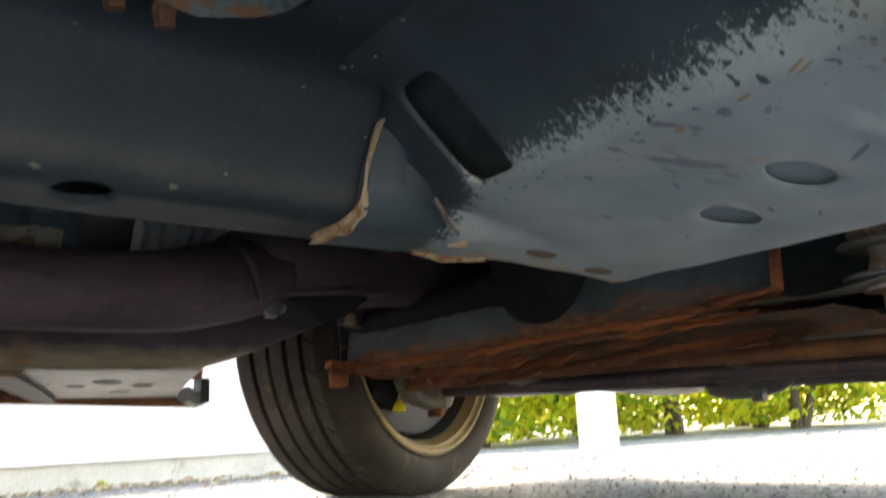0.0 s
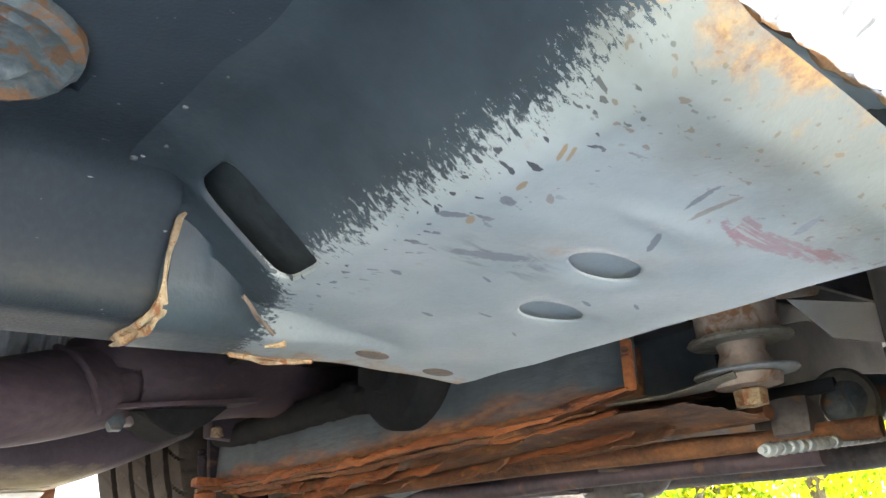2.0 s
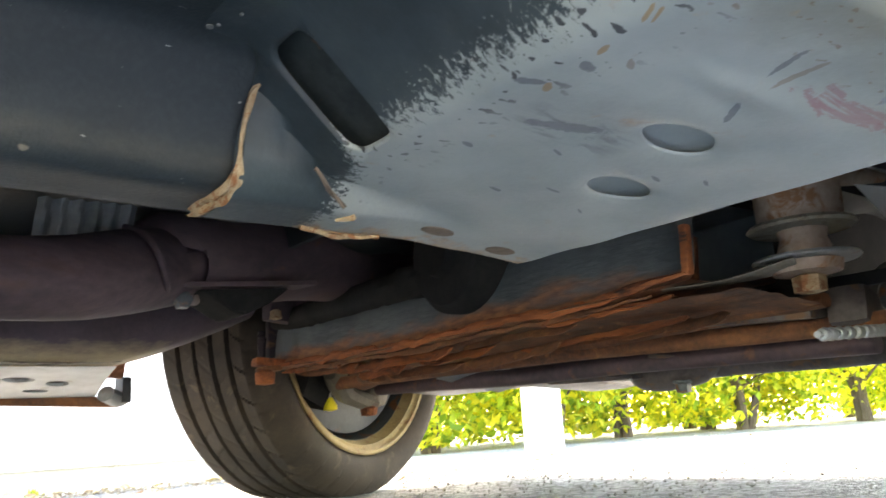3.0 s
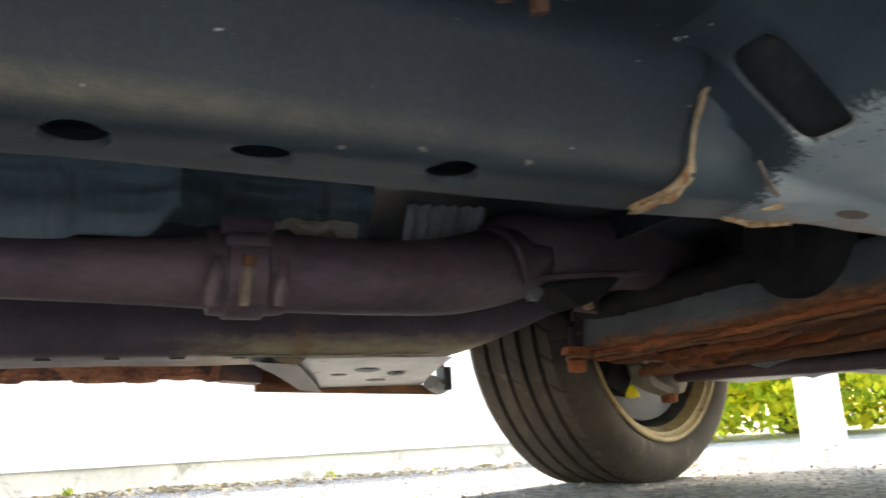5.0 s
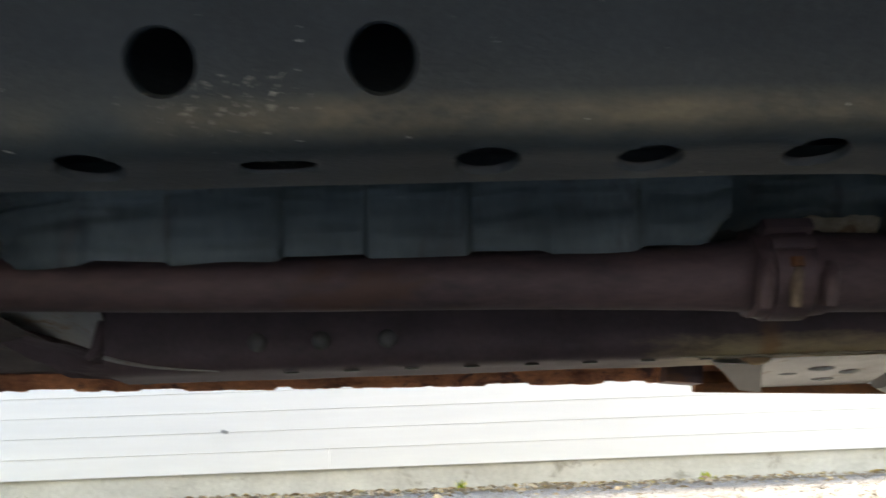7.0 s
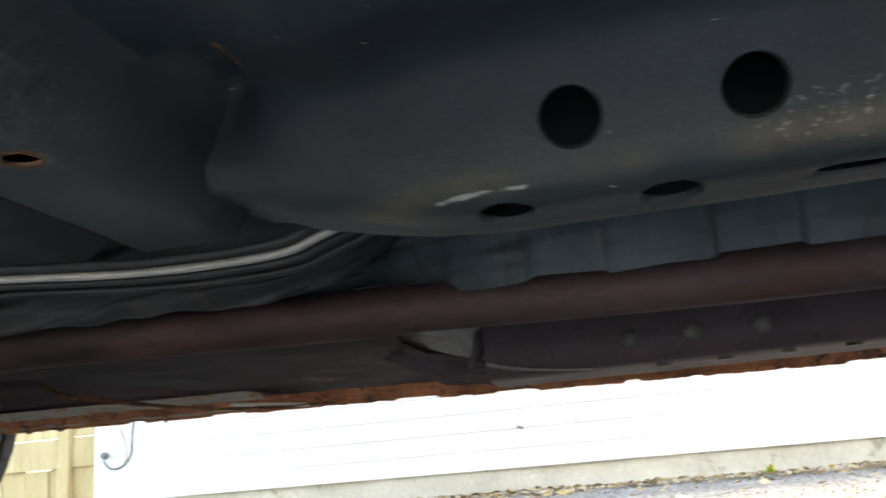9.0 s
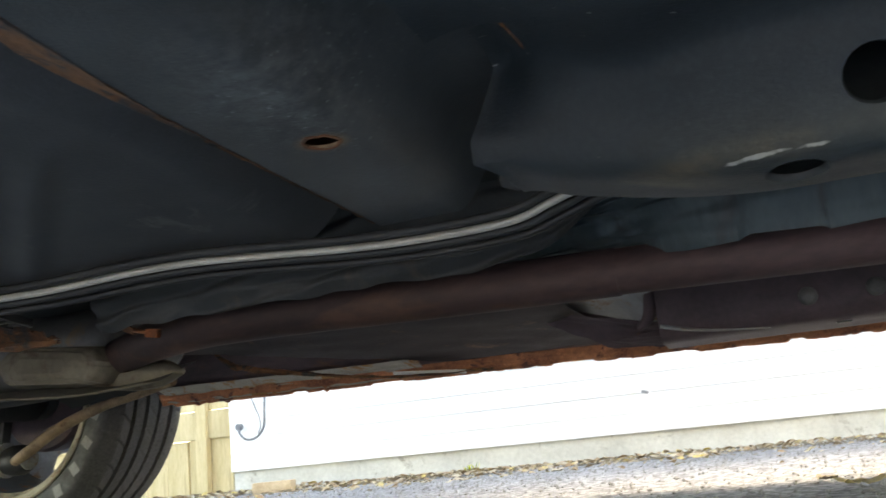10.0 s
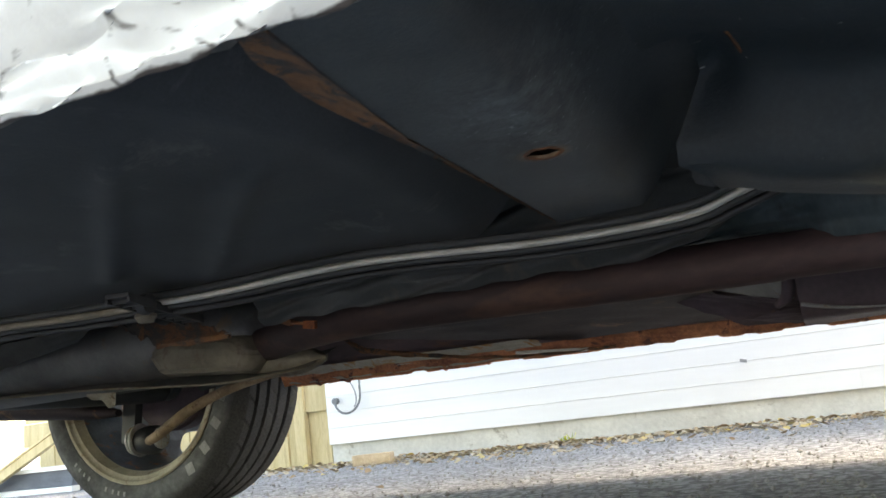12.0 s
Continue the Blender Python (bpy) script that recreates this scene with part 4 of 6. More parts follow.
# worn white lettering, as bars, on the sidewall
bar = small = None
for k, deg in enumerate((92, 104, 117, 130, 143)):
    a = radians(deg)
    bar = new("sidewall_mark", bar.data) if bar else part("sidewall_mark", box_bm((0.026, 0.002, 0.030), (0, 0, 0), (0, 14, 0), bevel=0.0006), MARK, wheel_l, "worn pale bar of lettering", smooth=False)
    bar.parent = wheel_l
    bar.matrix_local = pose(0.334 * math.sin(a), -0.1597, 0.334 * math.cos(a), 0, math.degrees(a), 0)
for deg in (188, 192, 196, 201, 214, 218, 222, 226):
    a = radians(deg)
    small = new("sidewall_mark", small.data) if small else part("sidewall_mark", box_bm((0.007, 0.002, 0.013), bevel=0.0), MARK, wheel_l, smooth=False)
    small.parent = wheel_l
    small.matrix_local = pose(0.322 * math.sin(a), -0.1587, 0.322 * math.cos(a), 0, math.degrees(a), 0)
bm = lathe_bm([(0.07, -0.085), (0.12, -0.098), (0.20, -0.102), (0.244, -0.090), (0.246, -0.075), (0.240, -0.082), (0.20, -0.094), (0.12, -0.090), (0.07, -0.077)], 48, "Y", closed=True)
part("brake_shield", bm, BRAKE_GREY, wheel_r, "pale grey brake dust shield")
part("valve_cap", lathe_bm([(0.004, -0.018), (0.016, -0.015), (0.015, -0.006), (0.008, 0.008), (0.005, 0.012)], 16, "Z", (-0.155, -0.160, -0.176)), YELLOW_CAP, wheel_r, "yellow plastic cap")
part("hub_carrier", box_bm((0.10, 0.06, 0.12), (-0.175, -0.135, -0.120), (10, 20, 0), 0.02), DULL, wheel_r)
part("hub_carrier", box_bm((0.07, 0.05, 0.07), (-0.09, -0.150, -0.115), (0, -15, 10), 0.018), DULL, wheel_r)
part("cap_stem", tube_bm([(-0.155, -0.160, -0.164, 0.004), (-0.152, -0.155, -0.142, 0.005), (-0.140, -0.150, -0.132, 0.006)], 4, 8), ALLOY, wheel_r)



def body_shell():
    """Sides with wheel arches, roof and ends."""
    def side(y0, out, low, name, label):
        bm = bmesh.new()
        xs, zs = np.arange(-3.7, 2.15, 0.05), [low, low + 0.02, low + 0.06] + list(np.arange(low + 0.1, 1.95, 0.06))
        vs = {}

        def at(i, j):
            if (i, j) not in vs:
                x, z = xs[i], zs[j]
                for cx in (1.15, -2.64):
                    d = Vector((x - cx, z - 0.40))
                    if 0.43 < d.length < 0.50:
                        d = d.normalized() * 0.47
                        x, z = cx + d.x, 0.40 + d.y
                bulge = 0.10 * math.sin(min(1, (z - low) / 0.7) * 1.5) - 0.30 * max(0, (z - 1.0)) ** 1.5
                vs[i, j] = bm.verts.new((x, y0 + out * (bulge + 0.004 * noise.noise(Vector((x * 5, z * 5, 2)))), z))
            return vs[i, j]

        for i in range(len(xs) - 1):
            for j in range(len(zs) - 1):
                mx, mz = (xs[i] + xs[i + 1]) / 2, (zs[j] + zs[j + 1]) / 2
                if min(math.hypot(mx - c, mz - 0.40) for c in (1.15, -2.64)) > 0.46:
                    bm.faces.new((at(i, j), at(i + 1, j), at(i + 1, j + 1), at(i, j + 1)))
        part(name, bm, WHITE_PAINT, van, label)

    side(NEAR, -1, 0.43, "side_panel", "white painted body side")
    side(FAR, 1, 0.40, "side_panel", "white painted body side")
    part("roof", box_bm((5.8, 1.62, 0.05), (-0.8, (NEAR + FAR) / 2, 1.93), bevel=0.02), WHITE_PAINT, van)
    for x in (-3.68, 2.10):
        part("end_panel", box_bm((0.05, 1.96, 1.5), (x, (NEAR + FAR) / 2, 1.17), bevel=0.02), WHITE_PAINT, van)
    # the floor above everything
    bm = panel_bm(lambda u, v: Vector((u, v, 0.455 + 0.012 * math.sin(u * 21) * (1 if v > 0.62 else 0.2) + 0.005 * noise.noise(Vector((u * 6, v * 6, 0))))), -3.5, 1.95, 0.50, 1.56, 0.04)
    part("floor_panel", bm, FLOOR_DARK, van)
    part("floor_panel", panel_bm(lambda u, v: Vector((u, v, 0.46 + 0.004 * noise.noise(Vector((u * 6, v * 6, 3))))), -2.15, 0.66, 1.5, 1.95, 0.05), FLOOR_DARK, van)


body_shell()

# near side: rail profile (y, z), from the floor over the rounded face to the flat bottom
RAIL = smooth_path([(0.385, 0.3965), (0.425, 0.396), (0.449, 0.389), (0.462, 0.372), (0.477, 0.347), (0.487, 0.327), (0.495, 0.3145), (0.509, 0.3085), (0.535, 0.3075), (0.558, 0.3065), (0.5635, 0.310), (0.564, 0.335), (0.564, 0.42)], 10)
RAIL_S = np.concatenate([[0], np.cumsum(np.hypot(*np.diff(RAIL, axis=0).T))])


def rail_end(x):
    """0 along the rail, rising to 1 at its raised end."""
    t = min(max((-0.63 - x) / 0.25, 0), 1)
    return t * t * (2 - t)


def valley(x):
    """How far the floor rises towards the rail's raised end."""
    return 0.052 * blend(0, 1, (-0.72 - x) / 0.15)


def drift(x):
    """The rail splays outwards towards the torque box."""
    return 0.075 * max(0.0, x + 0.12)


def rail_at(x, s):
    y, z = np.interp(s, RAIL_S, RAIL[:, 0]), np.interp(s, RAIL_S, RAIL[:, 1])
    t = rail_end(x)
    low = min(max((0.396 - z) / 0.06, 0), 1) if s < RAIL_S[-1] - 0.09 else 1
    wob = 0.0012 * noise.noise(Vector((x * 9, s * 14, 4)))
    end = np.interp(z, [0.306, 0.310, 0.318, 0.335, 0.39], [0.028, 0.020, 0.004, 0.006, 0.036]) * blend(0, 1, (-0.80 - x) / 0.085)
    return Vector((x + end, y + drift(x) + t * (0.070 * low + 0.094 * (1 - low)), z + t * 0.056 * low + valley(x) * (1 - low) + wob))


def s_of(y, z):
    return RAIL_S[int(np.argmin((RAIL[:, 0] - y) ** 2 + (RAIL[:, 1] - z) ** 2))]


s_round, s_oval = s_of(0.4775, 0.349), s_of(0.522, 0.308)
rail_holes = [(x, s_round, 0.0195, 0.0195, 2, 0.006) for x in (-0.597, -0.492, -0.375)]
rail_holes += [(x, s_oval + out, 0.0205, 0.0205, 2, 0.005) for x, out in ((0.115, 0), (-0.121, 0.003), (-0.220, 0.006), (-0.316, 0.006), (-0.544, 0.003), (-0.647, 0))]
rail_holes += [(-0.016, s_oval, 0.0205, 0.0125, 2, 0.002), (-0.437, s_oval + 0.005, 0.024, 0.010, 3, 0.002)]
rail = part("frame_rail", panel_bm(rail_at, -0.885, 0.3005, 0, RAIL_S[-1], 0.0065, rail_holes), RAIL_COAT, van, "black-coated frame rail with round and oval holes")
# added sheets close the hollow rail; the black ones paint the shade in its holes
part("rail_dark_backing", box_bm((1.03, 0.10, 0.004), (-0.25, 0.50, 0.445), (0, 0, 0), 0), FLOOR_DARK, rail)
part("rail_dark_backing", box_bm((0.70, 0.044, 0.004), (-0.330, 0.534, 0.326), (0, 0, 0), 0), BLACK, rail)
part("rail_dark_backing", box_bm((0.10, 0.036, 0.004), (0.115, 0.554, 0.326), (0, 0, 4), 0), BLACK, rail)


def floor_near(x, y):
    z = 0.3965 - 0.012 * max(0, (0.17 - y) / 0.05) ** 1.4 + 0.0015 * noise.noise(Vector((x * 7, y * 9, 1))) * blend(1, 0, (y - 0.33) / 0.05)
    d = math.hypot(x - 0.145, y - 0.383)
    return Vector((x, y + drift(x) * min(1, (y - 0.12) / 0.26) + rail_end(x) * 0.094 * max(0, (y - 0.25) / 0.14), z + blend(0.008, 0.0, (d - 0.056) / 0.006) + valley(x) * blend(0, 1, (y - 0.14) / 0.10)))


part("floor_pan", panel_bm(floor_near, -0.885, 0.262, 0.118, 0.388, 0.008), UNDERCOAT, van, "black-coated floor pan")
# round body plug, corroded, with a crimped edge
bm = lathe_bm([(0.010, 0.002), (0.027, 0.001), (0.033, -0.005), (0.037, -0.004), (0.042, -0.006), (0.048, -0.009), (0.053, -0.006), (0.054, 0.003), (0.05, 0.012)], 60, "Z", (0.145, 0.383, 0.396))
for v in bm.verts:
    v.co += Vector((noise.noise(v.co * 160), noise.noise(v.co * 160 + Vector((9, 0, 0))), noise.noise(v.co * 120))) * 0.0016
part("body_plug", bm, PLUG, van, "round corroded body plug with a crimped rim")


POCKETS = ((0.501, 0.298), (0.540, 0.381))


def torque_z(x, y):
    ramp_z = np.interp(x, [0.25, 0.270, 0.284, 0.297, 0.354, 0.370, 0.50, 0.62], [0.3990, 0.3952, 0.3930, 0.382, 0.3295, 0.3205, 0.304, 0.2885])
    rail_z = np.interp(y, [0.455, 0.484, 0.496, 0.512, 0.530, 0.60], [0.398, 0.388, 0.372, 0.316, 0.3025, 0.300])
    z = soft_min(ramp_z, rail_z, 0.008)
    if x < 0.2975 and y > 0.40:
        z += 0.035 * blend(0, 1, (y - 0.468) / 0.02)
    z += 0.0035 * math.exp(-((x - 0.43) / 0.05) ** 2 - ((y - 0.36) / 0.05) ** 2)
    z -= 0.004 * math.exp(-((x - 0.52) / 0.03) ** 2 - ((y - 0.225) / 0.02) ** 2)
    z -= 0.0035 * math.exp(-((y - 0.232 + 0.12 * (x - 0.47)) / 0.0055) ** 2 - ((x - 0.47) / 0.030) ** 2)
    z += 0.003 * math.exp(-((x - 0.482) / 0.012) ** 2 - ((y - 0.247) / 0.010) ** 2)
    z += 0.0035 * noise.noise(Vector((x * 16, y * 16, 5))) * min(1, max(0, (x - 0.36) / 0.05))
    for cx, cy in POCKETS:
        d = math.hypot((x - cx) / 1.5, y - cy)
        z += 0.002 * blend(1, 0, (d - 0.018) / 0.012)
    return z + 0.014 * max(0, (0.15 - y) / 0.04) ** 1.3


def torque_at(x, y):
    return Vector((x, y, torque_z(x, y)))


torque_holes = [(0.330, 0.4395, 0.036, 0.0255, 5, 0.004), *((cx, cy, 0.031, 0.0195, 2, 0.0016) for cx, cy in POCKETS)]
torque = part("torque_box", panel_bm(torque_at, 0.255, 0.622, 0.112, 0.580, 0.0065, torque_holes), SILVER, van, "grey-white plate with ragged black overspray, scuffs and holes")
bm = panel_bm(lambda u, v: Vector((0.622 + 0.006 * math.sin(min(1, v / 0.012) * 1.57), u, torque_z(0.622, u) + max(0, v - 0.004))), 0.112, 0.580, 0, 0.11, 0.008)
part("end_flange", bm, SILVER, torque)
for cx, cy in POCKETS:
    part("pocket_floor", panel_bm(lambda u, v: torque_at(u, v) + Vector((0, 0, 0.0085 - 0.0015 * math.hypot((u - cx) / 0.03, (v - cy) / 0.02))), cx - 0.038, cx + 0.038, cy - 0.027, cy + 0.027, 0.006), SILVER, torque)
for x, y in ((0.496, 0.545), (0.580, 0.558)):
    bm = lathe_bm([(0.004, -0.0006), (0.010, -0.0006), (0.0165, -0.0003), (0.0175, 0.001)], 24, "Z")
    bmesh.ops.transform(bm, matrix=pose(x, y, torque_z(x, y), 0, 6, 0) @ Matrix.Diagonal((1, 0.62, 1, 1)), verts=bm.verts)
    part("rust_spot", bm, SPOT, torque)
for x, y, tip in ((0.102, 0.424, 0.022), (0.131, 0.434, 0.021)):
    part("rusty_clip", tube_bm([(x, y - 0.004, 0.398, 0.006), (x, y, 0.390, 0.007), (x + 0.002, y + 0.002, 0.398 - tip, 0.0055)], 4, 9, lump=0.25), RUST_DARK, torque)
bm = panel_bm(lambda u, v: Vector((u, 0.580 + 0.005 * math.sin(min(1, v / 0.012) * 1.57), torque_z(u, 0.580) + max(0, v - 0.004))), 0.285, 0.626, 0, 0.13, 0.008)
part("side_flange", bm, SILVER, torque)
# black sheet puts the shade inside the box into colour
part("box_dark_backing", box_bm((0.30, 0.44, 0.004), (0.475, 0.345, 0.425), bevel=0), BLACK, torque)
part("box_dark_backing", box_bm((0.11, 0.10, 0.03), (0.350, 0.447, 0.381), (0, 42.6, 0), 0), SLOT_GREY, torque)
# beads of rusty seam sealer
for pts in ([(0.304, 0.488, 0.372, 0.002), (0.3005, 0.493, 0.367, 0.0042), (0.2985, 0.500, 0.350, 0.0040), (0.299, 0.508, 0.332, 0.0036), (0.300, 0.517, 0.316, 0.0055), (0.299, 0.532, 0.307, 0.0070), (0.297, 0.556, 0.305, 0.0085), (0.293, 0.582, 0.303, 0.007)],
            [(0.350, 0.496, 0.321, 0.0025), (0.366, 0.506, 0.312, 0.003), (0.388, 0.520, 0.303, 0.003)], [(0.378, 0.572, 0.298, 0.0035), (0.42, 0.578, 0.297, 0.0045), (0.452, 0.570, 0.297, 0.003)],
            [(0.395, 0.545, 0.299, 0.003), (0.405, 0.532, 0.299, 0.004)]):
    pts = [(x, y, z + 0.0008, r * 0.52) for x, y, z, r in pts]
    part("sealer_bead", tube_bm(pts, 16, 10, lump=1.5), SPOT if pts[0][0] == 0.350 else SEALER, torque, "tan seam sealer stained with rust")
# crumbs of sealer along the lap seam
for x, y, r in ((0.259, 0.392, 0.0017), (0.269, 0.441, 0.0014), (0.257, 0.462, 0.0024), (0.261, 0.458, 0.0016), (0.264, 0.350, 0.0009)):
    bm = lathe_bm([(r * 0.3, -r * 0.5), (r * 0.85, -r * 0.3), (r, 0.0), (r * 0.7, r * 0.5)], 10, "Z", (x, y, 0.3945 - 0.003 * max(0, (y - 0.43) / 0.03)))
    for v in bm.verts:
        v.co += Vector((noise.noise(v.co * 300), noise.noise(v.co * 300 + Vector((5, 0, 0))), 0)) * r * 0.4
    part("sealer_crumb", bm, SEAM_CRUMB, torque)


def rocker():
    """The near rocker panel: pinch seam below, white skin outside, dented and chipped."""
    prof = smooth_path([(0.195, 0.399), (0.152, 0.390), (0.133, 0.374), (0.126, 0.358), (0.120, 0.358), (0.116, 0.369), (0.101, 0.379), (0.083, 0.400), (0.074, 0.435)], 8)

    def at(u, v):
        q = v * (len(prof) - 1)
        k = min(int(q), len(prof) - 2)
        y, z = prof[k] + (prof[k + 1] - prof[k]) * (q - k)
        d = noise.noise(Vector((u * 22, v * 9, 0))) * 0.008 * (1 if v > 0.45 else 0.25) + 0.0065 * noise.noise(Vector((u * 48, v * 20, 3)))
        return Vector((u, y - d, z + 0.5 * d))

    part("rocker_panel", panel_bm(lambda u, v: at(u, v), -2.05, 0.66, 0, 1, 0.011), ROCKER_PAINT, van, "dented white rocker panel with a rusty pinch seam")


def rocker_paint():
    m, t, p = nodes_of("chipped_white_paint")
    v = coords(t)
    sep = t.nodes.new("ShaderNodeSeparateXYZ")
    t.links.new(v, sep.inputs[0])
    n1, n2 = noise_tex(t, v, 30, 6, 0.65), noise_tex(t, coords(t, (1, 3, 3)), 14, 5, 0.6, 0.8)
    paint = ramp(t, n1, [(0.3, (0.70, 0.70, 0.69)), (0.7, (0.82, 0.82, 0.81))])
    crack = t.nodes.new("ShaderNodeTexVoronoi")
    crack.feature = "DISTANCE_TO_EDGE"
    crack.inputs["Scale"].default_value = 16
    warp = t.nodes.new("ShaderNodeVectorMath")
    warp.operation = "ADD"
    t.links.new(v, warp.inputs[0])
    wn3 = t.nodes.new("ShaderNodeTexNoise")
    wn3.inputs["Scale"].default_value = 18
    half = t.nodes.new("ShaderNodeVectorMath")
    half.operation = "SCALE"
    half.inputs["Scale"].default_value = 0.06
    t.links.new(wn3.outputs["Color"], half.inputs[0])
    t.links.new(v, wn3.inputs["Vector"])
    t.links.new(half.outputs[0], warp.inputs[1])
    t.links.new(warp.outputs[0], crack.inputs["Vector"])
    lines = calc(t, "MULTIPLY", step(t, crack.outputs["Distance"], 0.035, 0.015), step(t, n2, 0.48, 0.56))
    paint = mix(t, lines, paint, (0.20, 0.19, 0.18))
    paint = mix(t, step(t, n2, 0.69, 0.73), paint, (0.22, 0.20, 0.18))
    inside = calc(t, "MULTIPLY_ADD", n1, 0.012, sep.outputs["Y"])
    paint = mix(t, step(t, inside, 0.1285, 0.1305), paint, mix(t, step(t, calc(t, "MULTIPLY_ADD", n2, 0.3, sep.outputs["X"]), 0.0, 0.3), (0.07, 0.055, 0.05), (0.33, 0.15, 0.055)))
    under = mix(t, step(t, calc(t, "MULTIPLY_ADD", n1, 0.03, sep.outputs["X"]), 0.325, 0.335), (0.045, 0.047, 0.05), (0.5, 0.53, 0.54))
    paint = mix(t, step(t, inside, 0.139, 0.144), paint, under)
    t.links.new(paint, p.inputs["Base Color"])
    p.inputs["Roughness"].default_value = 0.35
    bumped(t, p, n1, 0.5, 0.003)
    return m


ROCKER_PAINT = rocker_paint()
rocker()

LIP_RUST = surface("flange_rust", (0.040, 0.022, 0.016), (0.24, 0.105, 0.045), 16, 0.9, 0, 0.9, 150, (0.035, 0.033, 0.034), 0.40)


# ---- left of the rail: cross plate with a rusty edge, and the recessed floor ----
def edge_x(y):
    """The plate's rusted edge, bent inwards towards the rocker."""
    return float(np.interp(y, [0.13, 0.20, 0.25, 0.30, 0.35, 0.70], [-1.000, -1.008, -1.014, -1.020, -1.025, -1.030]))


def plate_at(x, y):
    """Flat plate that dips smoothly upwards into the valley at the rail's end."""
    x += (edge_x(y) + 1.030) * blend(1, 0, (x + 1.030) / 0.07)
    z = 0.3815 - 0.010 * (y - 0.42) + 0.0015 * noise.noise(Vector((x * 8, y * 8, 7)))
    if y < 0.17:
        z += 0.012 * ((0.17 - y) / 0.05)
    top = 0.3965 - 0.012 * max(0, (0.17 - y) / 0.05) ** 1.4 + 0.052 * blend(0, 1, (y - 0.14) / 0.10)
    return Vector((x, y, z + (top - z) * blend(0, 1, (x + 0.944) / 0.062) + 0.003 * blend(0, 1, (x + 0.89) / 0.02)))


cross_plate = part("cross_plate", panel_bm(plate_at, -1.030, -0.815, 0.130, 0.705, 0.0072, [(-0.964, 0.459, 0.0145, 0.0115, 2, 0.002)]), PLATE_COAT, van, "black-coated cross plate with a rusted hole")
# black block painted in for the shade behind the rusted hole
part("plate_hole_shade", box_bm((0.06, 0.06, 0.02), (-0.965, 0.459, 0.412), bevel=0), BLACK, cross_plate)
bm = lathe_bm([(0.0125, -0.0005), (0.0140, -0.001), (0.0155, -0.0005), (0.0157, 0.001), (0.0125, 0.001)], 30, "Z", (0, 0, 0), closed=True)
for v in bm.verts:
    a = math.atan2(v.co.y, v.co.x)
    v.co.xy *= 1 + 0.16 * noise.noise(Vector((math.cos(a) * 2, math.sin(a) * 2, 0)))
    v.co += Vector((-0.964, 0.459, 0.3811))
part("rust_ring", bm, RUST_DARK, cross_plate)
bm = panel_bm(lambda u, v: Vector((edge_x(u) - 0.002 * math.sin(v * 200), u, 0.3815 - 0.010 * (u - 0.42) + v + 0.0015 * noise.noise(Vector((u * 60, v * 60, 0))))), 0.130, 0.705, 0, 0.08, 0.008)
part("plate_edge", bm, RUST_DARK, cross_plate)


def lip_at(y, v):
    """A turned-up flange, wide and rusted through at the near end, narrow further in."""
    w = np.interp(y, [0.14, 0.20, 0.25, 0.30, 0.36, 0.42, 0.52, 0.69], [0.032, 0.040, 0.047, 0.047, 0.022, 0.013, 0.008, 0.004]) * (1 + 0.25 * noise.noise(Vector((y * 24, 0, 3))))
    base = plate_at(-1.030, y)
    return base + Vector((-0.91 * w * v, 0, 0.41 * w * v + 0.003 * math.sin(v * 3) - 0.001 + 0.0018 * noise.noise(Vector((y * 60, v * 5, 1)))))


part("rust_lip", panel_bm(lambda u, v: lip_at(u, v * 10), 0.135, 0.69, 0, 0.1, 0.008), LIP_RUST, cross_plate, "rusted flange lip")


def floor_left(x, y):
    z = 0.475 - 0.066 * (y - 0.15) / 0.5 - 0.008 * blend(0, 1, (-1.05 - x) / 0.3) + 0.09 * blend(1, 0, (-1.03 - x - 0.10 * blend(1, 0, (y - 0.2) / 0.3)) / 0.13)
    for off, y0, y1 in ((-1.397, 0.375, 0.615), (-1.228, 0.470, 0.690)):
        d = (x - off + 1.07 * (y - 0.45)) / 0.022
        z -= 0.008 * math.exp(-d * d) * blend(0, 1, (y - y0 + 0.03) / 0.04) * blend(0, 1, (y1 + 0.03 - y) / 0.04)
    return Vector((x, y, z + 0.0022 * noise.noise(Vector((x * 5, y * 5, 2)))))


part("floor_pan", panel_bm(floor_left, -2.10, -1.000, 0.135, 0.765, 0.006), FLOOR_GREY, van, "black-coated recessed floor pan with pressed ribs")

# ---- brake lines ----
LINE = [(-0.80, 0.712, 0.388), (-0.855, 0.724, 0.3745), (-0.91, 0.731, 0.3640), (-1.05, 0.725, 0.3645), (-1.27, 0.695, 0.377), (-1.46, 0.69, 0.375), (-1.56, 0.675, 0.3745), (-1.62, 0.660, 0.3725), (-1.72, 0.660, 0.3760), (-1.83, 0.660, 0.3820), (-2.0, 0.70, 0.392)]
lines = thing("brake_lines", "steel brake and fuel lines clipped under the floor", "brake lines")
for name, off, r, m in (("bright_line", (0, 0, 0), 0.0043, TUBE), ("dark_line", (0, 0.016, -0.004), 0.0040, FLOOR_DARK), ("dark_line", (0, 0.030, -0.010), 0.0042, BLACK), ("dark_line", (0, -0.010, 0.008), 0.0045, FLOOR_DARK)):
    part(name, tube_bm([(x + off[0], y + off[1], z + off[2], r) for x, y, z in (LINE[:7] if m == TUBE else LINE)], 8, 10, lump=0.05), m, lines, "bare steel tube" if m == TUBE else "")
# the bright line's further stretch, coloured duller because it is unlit
part("shaded_line", tube_bm([(x, y, z, 0.0050) for x, y, z in LINE[6:]], 8, 10, lump=0.05), LINE_SHADED, lines, "bronze tube end with its shade put into the colour")
